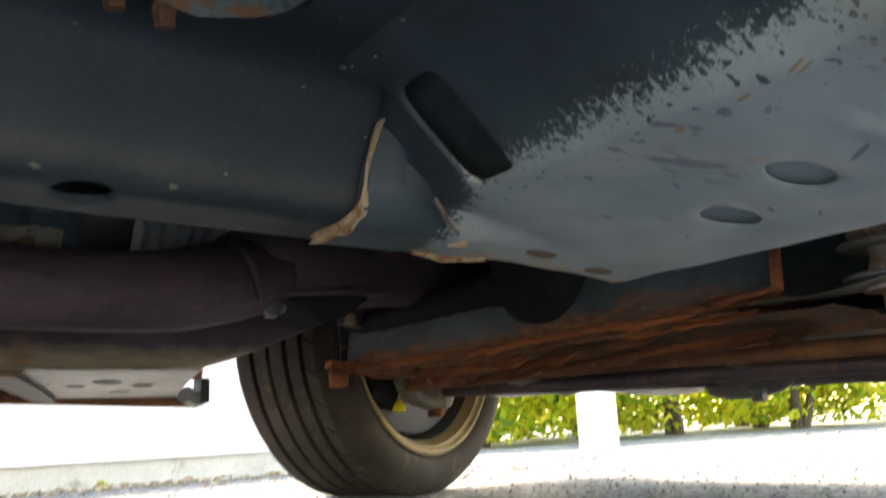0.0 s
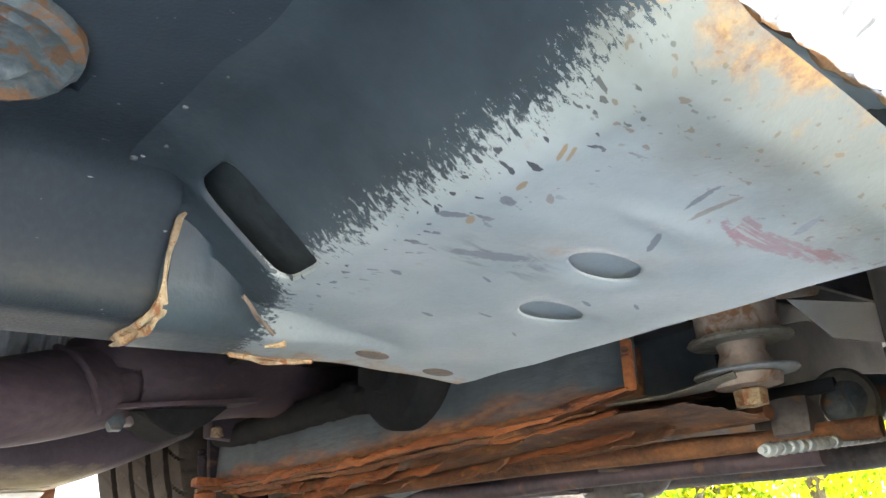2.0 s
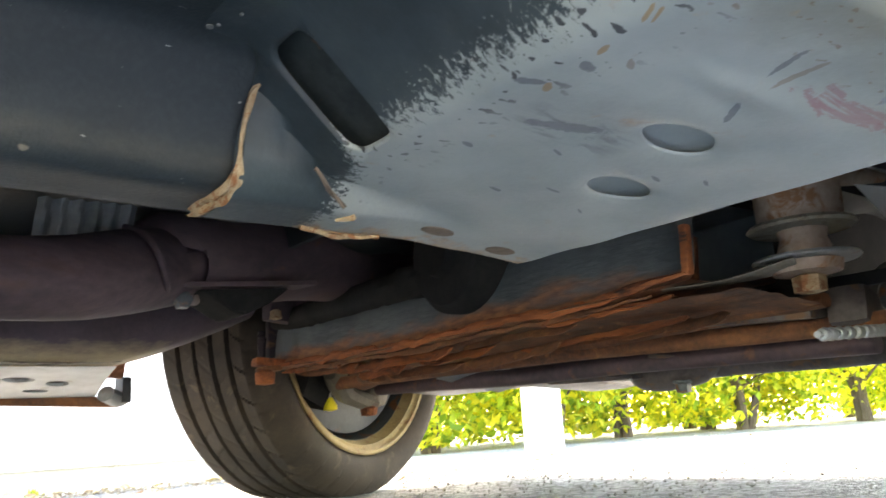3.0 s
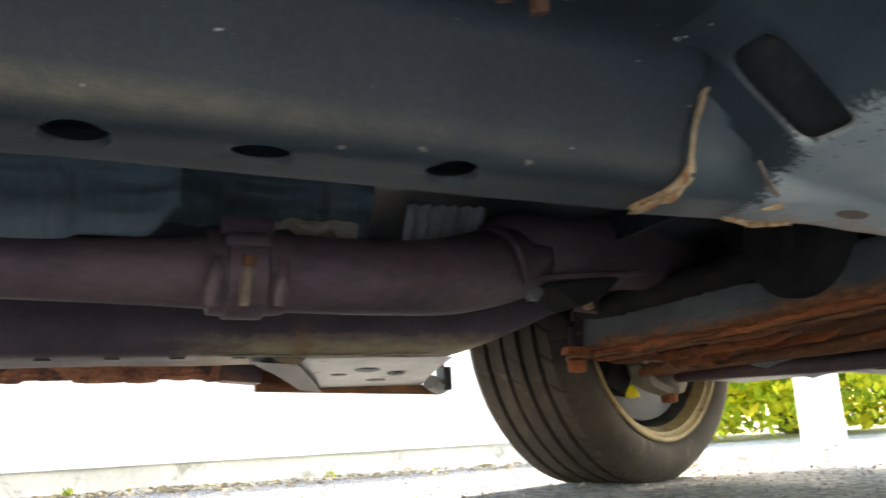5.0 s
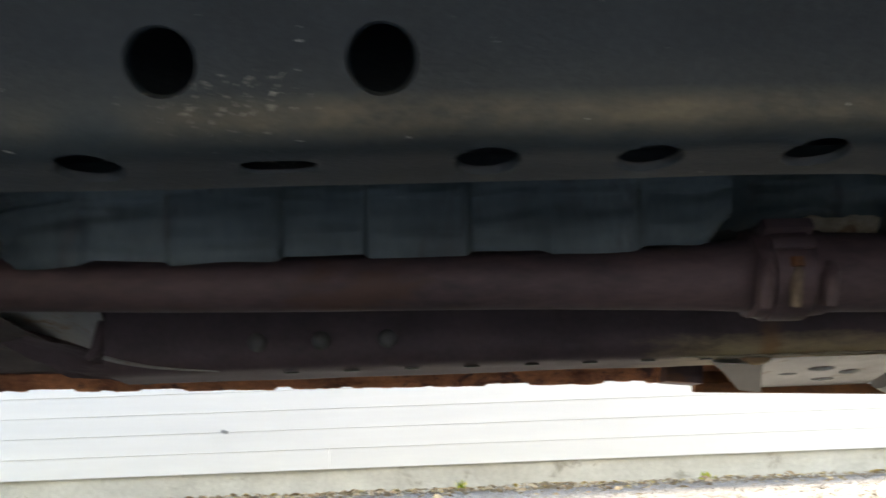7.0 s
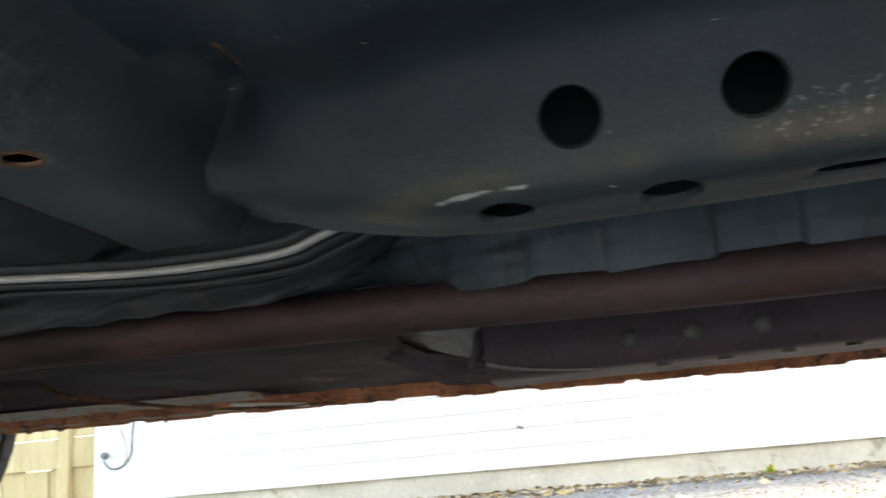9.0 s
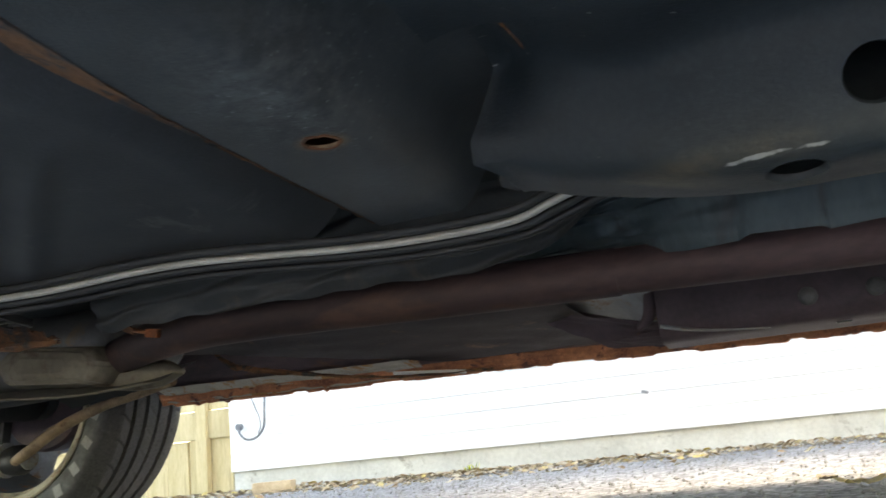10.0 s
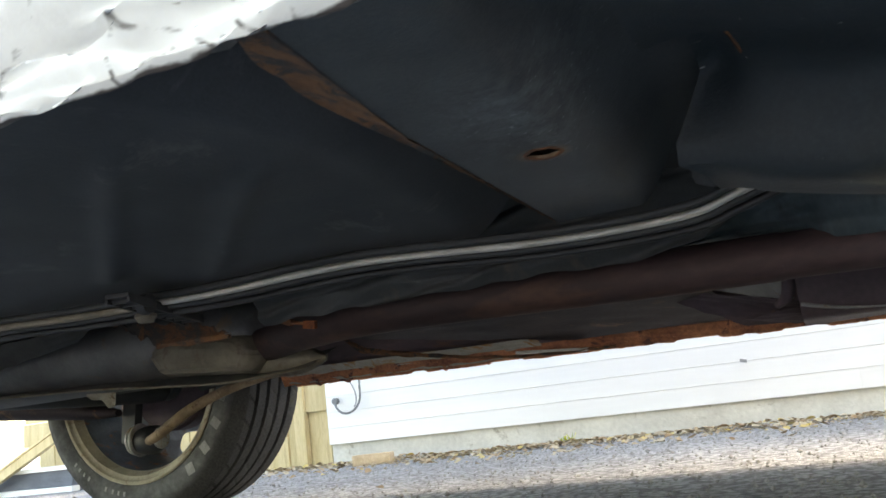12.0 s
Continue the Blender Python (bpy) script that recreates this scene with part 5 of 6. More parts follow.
clip = part("line_clip", box_bm((0.030, 0.215, 0.006), (-1.572, 0.690, 0.371), (-2, 0, 18), 0.002), BLACK, lines, "black plastic line clip")
turn = pose(-1.572, 0.690, 0.3665, -2, 0, 18)
for side in (-0.0135, 0.0135):
    bm = box_bm((0.004, 0.212, 0.008), bevel=0.001)
    bmesh.ops.transform(bm, matrix=turn @ Matrix.Translation((side, 0, 0)), verts=bm.verts)
    part("clip_rail", bm, BLACK, clip)
for k in range(9):
    if k == 3:
        continue
    bm = box_bm((0.026, 0.005, 0.006), bevel=0.001)
    bmesh.ops.transform(bm, matrix=turn @ Matrix.Translation((0, (k - 4) * 0.0235, 0)), verts=bm.verts)
    part("clip_rib", bm, BLACK, clip)
part("clip_saddle", lathe_bm([(0.004, -0.004), (0.013, -0.003), (0.014, 0.004), (0.012, 0.010)], 18, "X", (-1.553, 0.645, 0.370)), BLACK, clip)
part("clip_bolt", lathe_bm([(0.004, -0.009), (0.0100, -0.0085), (0.0118, -0.004), (0.0140, -0.002), (0.0140, 0.002), (0.008, 0.004)], 20, "Z", (-1.585, 0.680, 0.362)), LOBE, clip)

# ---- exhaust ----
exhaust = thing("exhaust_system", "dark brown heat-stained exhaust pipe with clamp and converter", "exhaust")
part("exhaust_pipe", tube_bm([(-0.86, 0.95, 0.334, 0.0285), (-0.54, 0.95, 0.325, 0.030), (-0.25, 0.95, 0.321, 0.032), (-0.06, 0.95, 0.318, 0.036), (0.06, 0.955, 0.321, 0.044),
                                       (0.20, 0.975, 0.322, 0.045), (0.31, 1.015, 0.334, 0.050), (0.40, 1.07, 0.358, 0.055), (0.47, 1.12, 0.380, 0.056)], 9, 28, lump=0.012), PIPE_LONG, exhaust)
part("exhaust_pipe", tube_bm([(-1.86, 1.18, 0.352, 0.031), (-1.72, 1.11, 0.352, 0.031), (-1.55, 1.01, 0.354, 0.032), (-1.37, 0.955, 0.352, 0.032), (-1.03, 0.95, 0.339, 0.0305), (-0.83, 0.95, 0.333, 0.0300)], 9, 28, lump=0.014), PIPE_LONG, exhaust, "darker brown rear pipe with rusty mottling")
bm = lathe_bm([(0.042, -0.040), (0.0475, -0.038), (0.0485, -0.024), (0.052, -0.022), (0.0525, 0.018), (0.0485, 0.022), (0.0470, 0.042), (0.042, 0.044)], 30, "X", (0.045, 0.953, 0.320))
clamp = part("exhaust_clamp", bm, PIPE, exhaust, "heat-stained saddle clamp")
part("clamp_saddle", box_bm((0.056, 0.024, 0.014), (0.044, 0.922, 0.362), (-25, 0, 2), 0.004), PIPE, clamp)
part("clamp_saddle", box_bm((0.046, 0.020, 0.012), (0.042, 0.908, 0.341), (-10, 0, -3), 0.004), PIPE, clamp)
for x, z0, r, m in ((0.010, 0.326, 0.0085, PIPE), (0.044, 0.322, 0.0060, SPOT), (0.080, 0.322, 0.0080, PIPE)):
    part("clamp_bolt", tube_bm([(x, 0.906, z0, r * 0.7), (x - 0.001, 0.904, z0 - 0.012, r), (x - 0.004, 0.904, 0.300, r * 1.1), (x - 0.006, 0.910, 0.276, r * 0.9)], 4, 10, lump=0.15), m, clamp)
part("clamp_nut", lathe_bm([(0.003, -0.006), (0.0095, -0.005), (0.0095, 0.005), (0.003, 0.006)], 6, "Z", (0.043, 0.905, 0.322)), RUST_DARK, clamp)
# heavy elbow and flange where the pipe meets the converter
conv = part("converter", tube_bm([(0.445, 1.11, 0.375, 0.062), (0.47, 1.125, 0.382, 0.066), (0.48, 1.13, 0.396, 0.078), (0.58, 1.17, 0.408, 0.084), (0.75, 1.24, 0.435, 0.082), (1.0, 1.33, 0.44, 0.07)], 7, 28, flat=0.85), PIPE, exhaust, "dark converter body")
part("converter_flange", box_bm((0.245, 0.10, 0.007), (0.575, 1.135, 0.357), (0, -6, 12), 0.002), PIPE, conv)
bm = bmesh.new()
wedge = [[bm.verts.new((x, y + 0.25 * (x - 0.5), z)) for x, z in ((0.500, 0.342), (0.522, 0.334), (0.560, 0.314), (0.578, 0.313), (0.622, 0.333), (0.66, 0.360))] for y in (1.075, 1.16)]
for k in range(6):
    n = (k + 1) % 6
    bm.faces.new((wedge[0][k], wedge[0][n], wedge[1][n], wedge[1][k]))
bm.faces.new(wedge[0])
bm.faces.new(wedge[1][::-1])
bmesh.ops.bevel(bm, geom=bm.edges[:], offset=0.004, segments=2, affect="EDGES")
part("flange_web", bm, DULL, conv)
part("pipe_ring", tube_bm([(0.400, 1.075, 0.418, 0.005), (0.408, 1.030, 0.400, 0.005), (0.420, 1.012, 0.375, 0.005), (0.438, 1.03, 0.342, 0.005), (0.452, 1.07, 0.330, 0.005)], 8, 8), PIPE, conv)
bm = lathe_bm([(0.004, -0.012), (0.012, -0.010), (0.013, 0.004), (0.004, 0.006)], 6, "Y", (0.480, 1.085, 0.327))
part("flange_bolt", bm, STEEL_GREY, conv)

# ---- heat shields ----
def shield_at(x, v):
    """Pressed steps: panels that stand forward between recessed ones; the rear end folds back and crumples."""
    prof = np.array([(0.852, 0.452), (0.858, 0.428), (0.866, 0.406), (0.871, 0.390), (0.876, 0.360), (0.882, 0.338)])
    q = v * 5
    k = min(int(q), 4)
    y, z = prof[k] + (prof[k + 1] - prof[k]) * (q - k)
    ahead = max(blend(1, 0, (abs(x - c) - w) / 0.007) for c, w in ((-0.546, 0.052), (-0.353, 0.048), (-0.176, 0.045), (-0.735, 0.05)))
    fold = blend(0, 1, (-0.66 - x) / 0.26)
    corner = blend(0, 1, (x + 0.075) / 0.045) ** 2
    crumple = noise.noise(Vector((x * 19 + v * 6, v * 9 - x * 8, 0))) * (0.0012 + 0.014 * fold)
    y += -0.0070 * ahead * (1 - fold) + 0.090 * fold * (0.4 + v) + crumple + 0.0008 * math.sin(v * 14 + x * 8)
    z += -0.0065 * ahead * max(0, v - 0.55) / 0.45 + 0.030 * corner * max(0, v - 0.5) * 2 + 0.030 * fold * v + 0.003 * noise.noise(Vector((x * 14, v * 5, 0)))
    return Vector((x, y, z))


part("heat_shield", panel_bm(shield_at, -1.02, -0.030, 0, 1, 0.0065), SHIELD, van, "dull stepped sheet-steel heat shield")


def crumpled_at(u, v):
    """A dark crumpled sheet whose lower edge runs up to nothing at its front end."""
    drop = (0.112 - 0.02 * blend(0, 1, (-0.80 - u) / 0.3)) * blend(1, 0.10, (u + 1.00) / 0.24) + 0.010 * noise.noise(Vector((u * 16, 2, 0)))
    fold = 0.016 * noise.noise(Vector((u * 9 + v * 3, v * 4, 1))) + 0.003 * noise.noise(Vector((u * 15 - v * 5, v * 4, 4)))
    return Vector((u, 0.83 + 0.05 * v + fold + 0.03 * blend(0, 1, (u + 1.0) / 0.15), 0.445 - drop * v + 0.006 * noise.noise(Vector((u * 13, v * 3, 6)))))


part("heat_shield", panel_bm(crumpled_at, -1.55, -0.76, 0, 1, 0.010), FLOOR_DARK, van, "crumpled dark heat shield")


def shield_strip(u, v):
    """Torn strip above the clamp, bent away from the pipe."""
    tear = 0.012 * noise.noise(Vector((u * 22, 3, 0))) + 0.006 * noise.noise(Vector((u * 70, 1, 0)))
    return Vector((u, 0.990 + 0.035 * v + 0.010 * noise.noise(Vector((u * 16, v * 3, 2))), 0.452 - (0.062 + tear) * v))


part("heat_shield", panel_bm(shield_strip, -0.04, 0.215, 0, 1, 0.009), SHIELD, van, "dark torn heat shield strip")


def shield_end(u, v):
    s = (u - 0.085) / 0.105
    return Vector((u, 0.985 + 0.014 * v + 0.005 * noise.noise(Vector((u * 40, v * 3, 0))), 0.392 - 0.006 * noise.noise(Vector((u * 60, 0, 1))) - (0.006 + 0.024 * blend(0, 1, s / 0.7) * blend(1, 0.5, (s - 0.85) / 0.15)) * v))


part("shield_end", panel_bm(shield_end, 0.085, 0.190, 0, 1, 0.0075), BEIGE, van, "pale dusty shield end")
part("crimped_shield", panel_bm(lambda u, v: Vector((u, 1.10 + 0.04 * v + 0.006 * math.sin(u * 300 + 1.2 * noise.noise(Vector((u * 20, v * 4, 0)))), 0.455 - 0.070 * v + 0.02 * (u - 0.36) + 0.004 * noise.noise(Vector((u * 60, 0, 4))) * v)), 0.30, 0.425, 0, 1, 0.0035), SHIELD_GREY, van, "crimped pale metal shield")

# ---- far frame rail ----
def far_rail_at(x, v):
    prof = smooth_path([(1.50, 0.44), (1.385, 0.43), (1.368, 0.40), (1.362, 0.36), (1.362, 0.312), (1.370, 0.287), (1.39, 0.275), (1.44, 0.272), (1.50, 0.271), (1.502, 0.30), (1.50, 0.44)], 6)
    q = v * (len(prof) - 1)
    k = min(int(q), len(prof) - 2)
    y, z = prof[k] + (prof[k + 1] - prof[k]) * (q - k)
    t = max(0, (x - 0.47) / 0.25)
    return Vector((x, y + 0.03 * t, z + 0.078 * t ** 1.3 + 0.0015 * noise.noise(Vector((x * 8, v * 12, 1)))))


far_rail = part("frame_rail", panel_bm(far_rail_at, -0.832, 0.74, 0, 1, 0.02), FAR_RAIL, van, "dark brown far frame rail")
for x in (-0.598, -0.500, -0.397):
    part("rail_bump", lathe_bm([(0.0150, 0.004), (0.0140, -0.004), (0.010, -0.009), (0.003, -0.011)], 18, "Y", (x, 1.360, 0.316)), MUFFLER, far_rail)
for x in np.arange(-0.55, 0.2, 0.095):
    part("drain_slot", box_bm((0.022, 0.010, 0.003), (float(x), 1.40, 0.2715), bevel=0.001), BLACK, far_rail)
part("dirt_edge", tube_bm([(0.06, 1.388, 0.2745, 0.002), (0.12, 1.390, 0.2735, 0.005), (0.20, 1.392, 0.2730, 0.007), (0.30, 1.392, 0.273, 0.006), (0.42, 1.395, 0.2735, 0.006), (0.50, 1.40, 0.277, 0.002)], 14, 8, lump=0.8, flat=0.4), BEIGE, far_rail, "crust of dried dirt")

# bracket plate from the rail to the far sill
def bracket_at(x, y):
    t = (y - 1.42) / 0.30
    return Vector((x + 0.04 * t + 0.13 * t * (0.54 - x) / 0.455, y, 0.271 - 0.030 * t + 0.004 * math.sin(t * 3.1)))


plate = part("bracket_plate", panel_bm(bracket_at, 0.130, 0.500, 1.42, 1.72, 0.012, [(0.335, 1.555, 0.030, 0.026, 2, 0.006), (0.405, 1.595, 0.024, 0.026, 2, 0.006), (0.355, 1.66, 0.030, 0.016, 2, 0.004), (0.265, 1.60, 0.022, 0.012, 2, 0.004)]), PLATE_GREY, van, "grey-white bracket plate with holes")
# folded flank coloured dark to paint in its shade
part("bracket_fold_shade", panel_bm(lambda u, v: bracket_at(0.130 + u * (0.085 - 0.02 * v), 1.42 + 0.30 * v) - Vector((0, 0, 0.004 + 0.006 * u)), 0, 1, 0, 1, 0.1), FLOOR_DARK, plate, "folded bracket flank with its shade put into the colour")
part("bracket_backing", panel_bm(lambda u, v: bracket_at(u, v) + Vector((0, 0, 0.012)), 0.130, 0.500, 1.42, 1.72, 0.03), PIPE, plate)
part("bracket_edge", box_bm((0.40, 0.016, 0.020), (0.40, 1.728, 0.238), (0, 2.5, 0), 0.003), RUST_DARK, plate)
part("bracket_end", tube_bm([(0.565, 1.70, 0.245, 0.020), (0.595, 1.72, 0.235, 0.019), (0.615, 1.735, 0.238, 0.012)], 4, 10, flat=0.8), SHIELD_GREY, plate)
part("bracket_end", box_bm((0.018, 0.05, 0.050), (0.605, 1.72, 0.252), bevel=0.004), BLACK, plate)
part("bracket_rib", box_bm((0.078, 0.05, 0.046), (0.166, 1.700, 0.275), (0, 5, 6), 0.008), PIPE, plate)
part("bracket_edge", box_bm((0.13, 0.010, 0.060), (0.266, 1.738, 0.267), (0, 1, 0), 0.003), RUST_DARK, plate, "rusty upright edge")
part("mud_lump", tube_bm([(0.172, 1.402, 0.272, 0.004), (0.192, 1.400, 0.267, 0.010), (0.212, 1.400, 0.271, 0.008), (0.226, 1.405, 0.280, 0.003)], 6, 10, lump=0.4), ROD_TAN, plate, "dried tan mud")


# far sill, rusted through along its lower edge
def far_sill():
    def edge(x):
        return np.interp(x, [-2.16, -2.06, -1.6, -1.2, -0.8, -0.25, 0.132, 0.150, 0.6], [0.304, 0.302, 0.291, 0.285, 0.272, 0.262, 0.256, 0.275, 0.275])

    def ragged(x):
        return 0.0024 * noise.noise(Vector((x * 26, 0, 0))) + 0.0045 * (noise.noise(Vector((x * 9, 5, 0))) > 0.12) + 0.004 * max(0.0, noise.noise(Vector((x * 75, 9, 0)))) - 0.004 * (noise.noise(Vector((x * 34, 2, 0))) > 0.42)

    def sheet(prof, rough):
        def at(x, v):
            q = v * (len(prof) - 1)
            k = min(int(q), len(prof) - 2)
            y, z = np.array(prof[k]) + (np.array(prof[k + 1]) - np.array(prof[k])) * (q - k)
            return Vector((x, y + 0.05 * max(0, (-0.9 - x)) + 0.003 * noise.noise(Vector((x * 20, v * 9, 2))), edge(x) + z + ragged(x) * (rough if z < 0.012 else 0)))
        return at

    sill = part("far_sill", panel_bm(sheet([(1.60, 0.17), (1.62, 0.10), (1.655, 0.055), (1.685, 0.036), (1.7035, 0.030)], 0), -2.16, 0.60, 0, 1, 0.04), PIPE, van, "dark inner face of the far sill")
    part("sill_seam", panel_bm(sheet([(1.690, 0.033), (1.697, 0.018), (1.704, 0.0), (1.708, 0.0), (1.712, 0.028)], 1), -2.16, 0.60, 0, 1, 0.007), SILL_RUST, sill, "rusted ragged seam")
    part("sill_patch", panel_bm(sheet([(1.655, 0.046), (1.690, 0.030), (1.7002, 0.022), (1.7002, 0.007)], 0.5), -2.14, -1.40, 0, 1, 0.0125), SILL_PALE, sill, "pale weathered sill face streaked with rust")
    part("sill_skin", panel_bm(sheet([(1.712, 0.028), (1.76, 0.05), (1.85, 0.06), (1.95, 0.10), (1.985, 0.16)], 0), -2.16, 0.60, 0, 1, 0.04), RUST_DARK, sill)


far_sill()

# crossing members between the rail and the sill, left of the rail's end
def bilinear(a, b, c, d, lump=0.0):
    """A sheet between four corners."""
    a, b, c, d = (Vector(q) for q in (a, b, c, d))
    return lambda u, v: a * (1 - u) * (1 - v) + b * u * (1 - v) + c * u * v + d * (1 - u) * v + Vector((0, 0, lump * noise.noise(Vector((u * 7, v * 7, 0)))))


def gusset_at(u, v):
    """A pressed sheet, hollow in the middle, that folds round into the rail's end."""
    x = -1.16 + 0.32 * u
    top = 0.395 - 0.010 * u
    foot = np.interp(x, [-1.16, -1.06, -0.99, -0.93, -0.885, -0.86, -0.84], [0.392, 0.376, 0.362, 0.343, 0.325, 0.317, 0.316])
    hollow = math.sin(min(1, max(0, (u - 0.25) / 0.75)) * math.pi)
    return Vector((x, 1.350 + 0.130 * v + 0.035 * hollow * (1 - 0.6 * v) - 0.05 * blend(0, 1, (x + 0.90) / 0.05) * v, top + (foot - top) * v + 0.0015 * noise.noise(Vector((u * 9, v * 5, 0)))))


sheath = part("gusset", panel_bm(gusset_at, 0, 1, 0, 1, 0.032, [(0.42, 0.72, 0.052, 0.10, 2, 0.003)]), SHIELD_GREY, van, "pale grey pressed gusset with a slot")
part("gusset_skirt", panel_bm(bilinear((-1.13, 1.478, 0.387), (-0.850, 1.43, 0.315), (-0.70, 1.47, 0.268), (-0.93, 1.50, 0.284), 0.004), 0, 1, 0, 1, 0.05), FAR_STEEL, sheath, "dark folded skirt")
part("gusset_skirt", panel_bm(bilinear((-0.935, 1.46, 0.292), (-0.85, 1.43, 0.300), (-0.715, 1.46, 0.272), (-0.80, 1.49, 0.268), 0.003), 0, 1, 0, 1, 0.05), FAR_STEEL, sheath)
# black sheet stands in for the shade inside the slot
part("gusset_slot_shade", box_bm((0.06, 0.03, 0.004), (-1.02, 1.47, 0.385), bevel=0), BLACK, sheath)
# pale tapering tube paints the highlight on the rail's lower edge
part("rail_edge_highlight", tube_bm([(-0.830, 1.360, 0.300, 0.0035), (-0.79, 1.365, 0.290, 0.0030), (-0.74, 1.371, 0.282, 0.0020), (-0.66, 1.380, 0.2755, 0.0010)], 8, 8, lump=0.2), SHIELD_GREY, sheath)
part("gusset_lip", tube_bm([(-0.842, 1.40, 0.378, 0.010), (-0.843, 1.385, 0.345, 0.011), (-0.850, 1.385, 0.318, 0.010), (-0.868, 1.40, 0.306, 0.006)], 7, 14), FAR_STEEL, sheath)
part("floor_brace", panel_bm(bilinear((-1.85, 1.34, 0.385), (-1.0, 1.36, 0.372), (-0.93, 1.64, 0.312), (-1.30, 1.66, 0.314), 0.003), 0, 1, 0, 1, 0.05), BRACE, van, "dark sheet-metal floor brace")
part("brace_edge", tube_bm([(-1.765, 1.43, 0.390, 0.003), (-1.735, 1.44, 0.358, 0.005), (-1.69, 1.45, 0.338, 0.008), (-1.60, 1.47, 0.320, 0.005), (-1.50, 1.53, 0.302, 0.003), (-1.40, 1.62, 0.293, 0.003), (-1.22, 1.68, 0.290, 0.003)], 12, 8, lump=0.7), LIP_RUST, van)
part("brace_tab", box_bm((0.16, 0.05, 0.006), (-1.36, 1.66, 0.297), (0, 4, 18), 0.002), ALLOY, van)
part("rust_tab", box_bm((0.020, 0.012, 0.013), (-1.494, 0.918, 0.347), (6, 10, 8), 0.003), RUST, van)
part("rust_tab", box_bm((0.018, 0.012, 0.010), (-1.534, 0.918, 0.357), (0, 22, 0), 0.003), RUST_DARK, van)
part("rust_strap", tube_bm([(-1.545, 0.920, 0.360, 0.003), (-1.515, 0.916, 0.352, 0.0045), (-1.490, 0.918, 0.346, 0.003)], 5, 8, lump=0.4, flat=0.6), RUST_DARK, van)

# ---- front subframe ----
subframe = thing("subframe", "rusty front subframe with peeling scale", "subframe")


def beam_at(y, v):
    prof = smooth_path([(1.02, 0.385), (0.90, 0.383), (0.868, 0.378), (0.858, 0.365), (0.853, 0.33), (0.850, 0.300), (0.842, 0.288), (0.846, 0.283), (0.95, 0.288), (1.02, 0.292), (1.03, 0.33), (1.02, 0.385)], 5)
    q = v * (len(prof) - 1)
    k = min(int(q), len(prof) - 2)
    x, z = prof[k] + (prof[k + 1] - prof[k]) * (q - k)
    sag = 0.012 * math.sin((y - 0.5) * 3.0)
    return Vector((x + 0.02 * (1.5 - y) + 0.06 * (0.9 - y if y < 0.9 else 0), y, z - sag + 0.012 * (1.0 - y) + 0.003 * noise.noise(Vector((y * 14, v * 10, 0)))))


part("beam", panel_bm(beam_at, 0.562, 1.56, 0, 1, 0.02), BEAM_STEEL, subframe, "grey steel beam streaked with rust")


def beam_front(y):
    return 0.846 + 0.02 * (1.5 - y) + 0.06 * max(0, 0.9 - y)


def beam_foot(y):
    return 0.286 - 0.012 * math.sin((y - 0.5) * 3) + 0.012 * (1 - y)


def scale_slab(y0, y1, back, drop, tall, seed, lean, material, label=""):
    """One ragged plate of rust scale along the beam, torn along both edges, curling away at its ends."""
    n = max(8, round((y1 - y0) / 0.007))
    bm = bmesh.new()
    rows = []
    for i in range(n + 1):
        s = i / n
        y = y0 + (y1 - y0) * s
        body = min(1.0, (1 - abs(2 * s - 1)) * 5) ** 0.6
        a = noise.noise(Vector((y * 11, seed * 3.7, 0)))
        b = noise.noise(Vector((y * 60, seed * 1.3, 5)))
        h = tall * (0.30 + 0.70 * body) * (1 + 0.55 * a + 0.30 * b)
        mid = beam_foot(y) - drop + 0.006 * noise.noise(Vector((y * 6, seed, 9))) + 0.004 * noise.noise(Vector((y * 28, seed, 3)))
        x = beam_front(y) + back + 0.010 * noise.noise(Vector((y * 9, seed, 1))) - 0.010 * (1 - body)
        thick = 0.0035 + 0.002 * a
        ring = []
        for dz, dx in ((0.5, 0.0), (0.1, -0.0025 + 0.002 * b), (-0.5, 0.0), (-0.5, thick), (0.5, thick)):
            ring.append(bm.verts.new((x + dx + lean * dz * h + 0.0015 * noise.noise(Vector((y * 90, dz * 4, seed))), y, mid + dz * h)))
        rows.append(ring)
    for r0, r1 in zip(rows, rows[1:]):
        for c in range(5):
            bm.faces.new((r0[c], r0[(c + 1) % 5], r1[(c + 1) % 5], r1[c]))
    bm.faces.new(rows[0][::-1])
    bm.faces.new(rows[-1])
    part("rust_scale", bm, material, subframe, label)


scale_slab(0.562, 1.54, -0.006, -0.002, 0.012, 1, 0.3, RUST, "ragged orange rusted flange")
scale_slab(0.62, 1.50, 0.010, 0.008, 0.009, 2, 0.6, RUST_DARK, "peeling dark rust scale")
for y0, y1, back, drop, tall, lean, m in ((1.00, 1.32, 0.022, 0.019, 0.020, 1.1, RUST), (0.93, 1.10, 0.040, 0.026, 0.020, 1.6, RUST), (1.14, 1.27, 0.036, 0.030, 0.017, 0.9, RUST), (1.02, 1.20, 0.056, 0.037, 0.015, 1.8, RUST_DARK),
                                           (0.76, 0.98, 0.034, 0.018, 0.013, 1.6, RUST_DARK), (0.60, 0.80, 0.016, 0.012, 0.010, 0.9, RUST), (0.62, 0.90, 0.075, 0.030, 0.013, 1.7, RUST), (0.82, 1.02, 0.070, 0.037, 0.018, 1.3, RUST_DARK),
                                           (1.26, 1.48, 0.034, 0.017, 0.012, 0.9, RUST_DARK), (1.30, 1.50, 0.010, 0.012, 0.008, 0.4, RUST), (0.58, 0.76, 0.10, 0.036, 0.016, 1.6, RUST_DARK)):
    scale_slab(y0, y1, back, drop, tall, y0 * 17 + back * 90, lean, m)
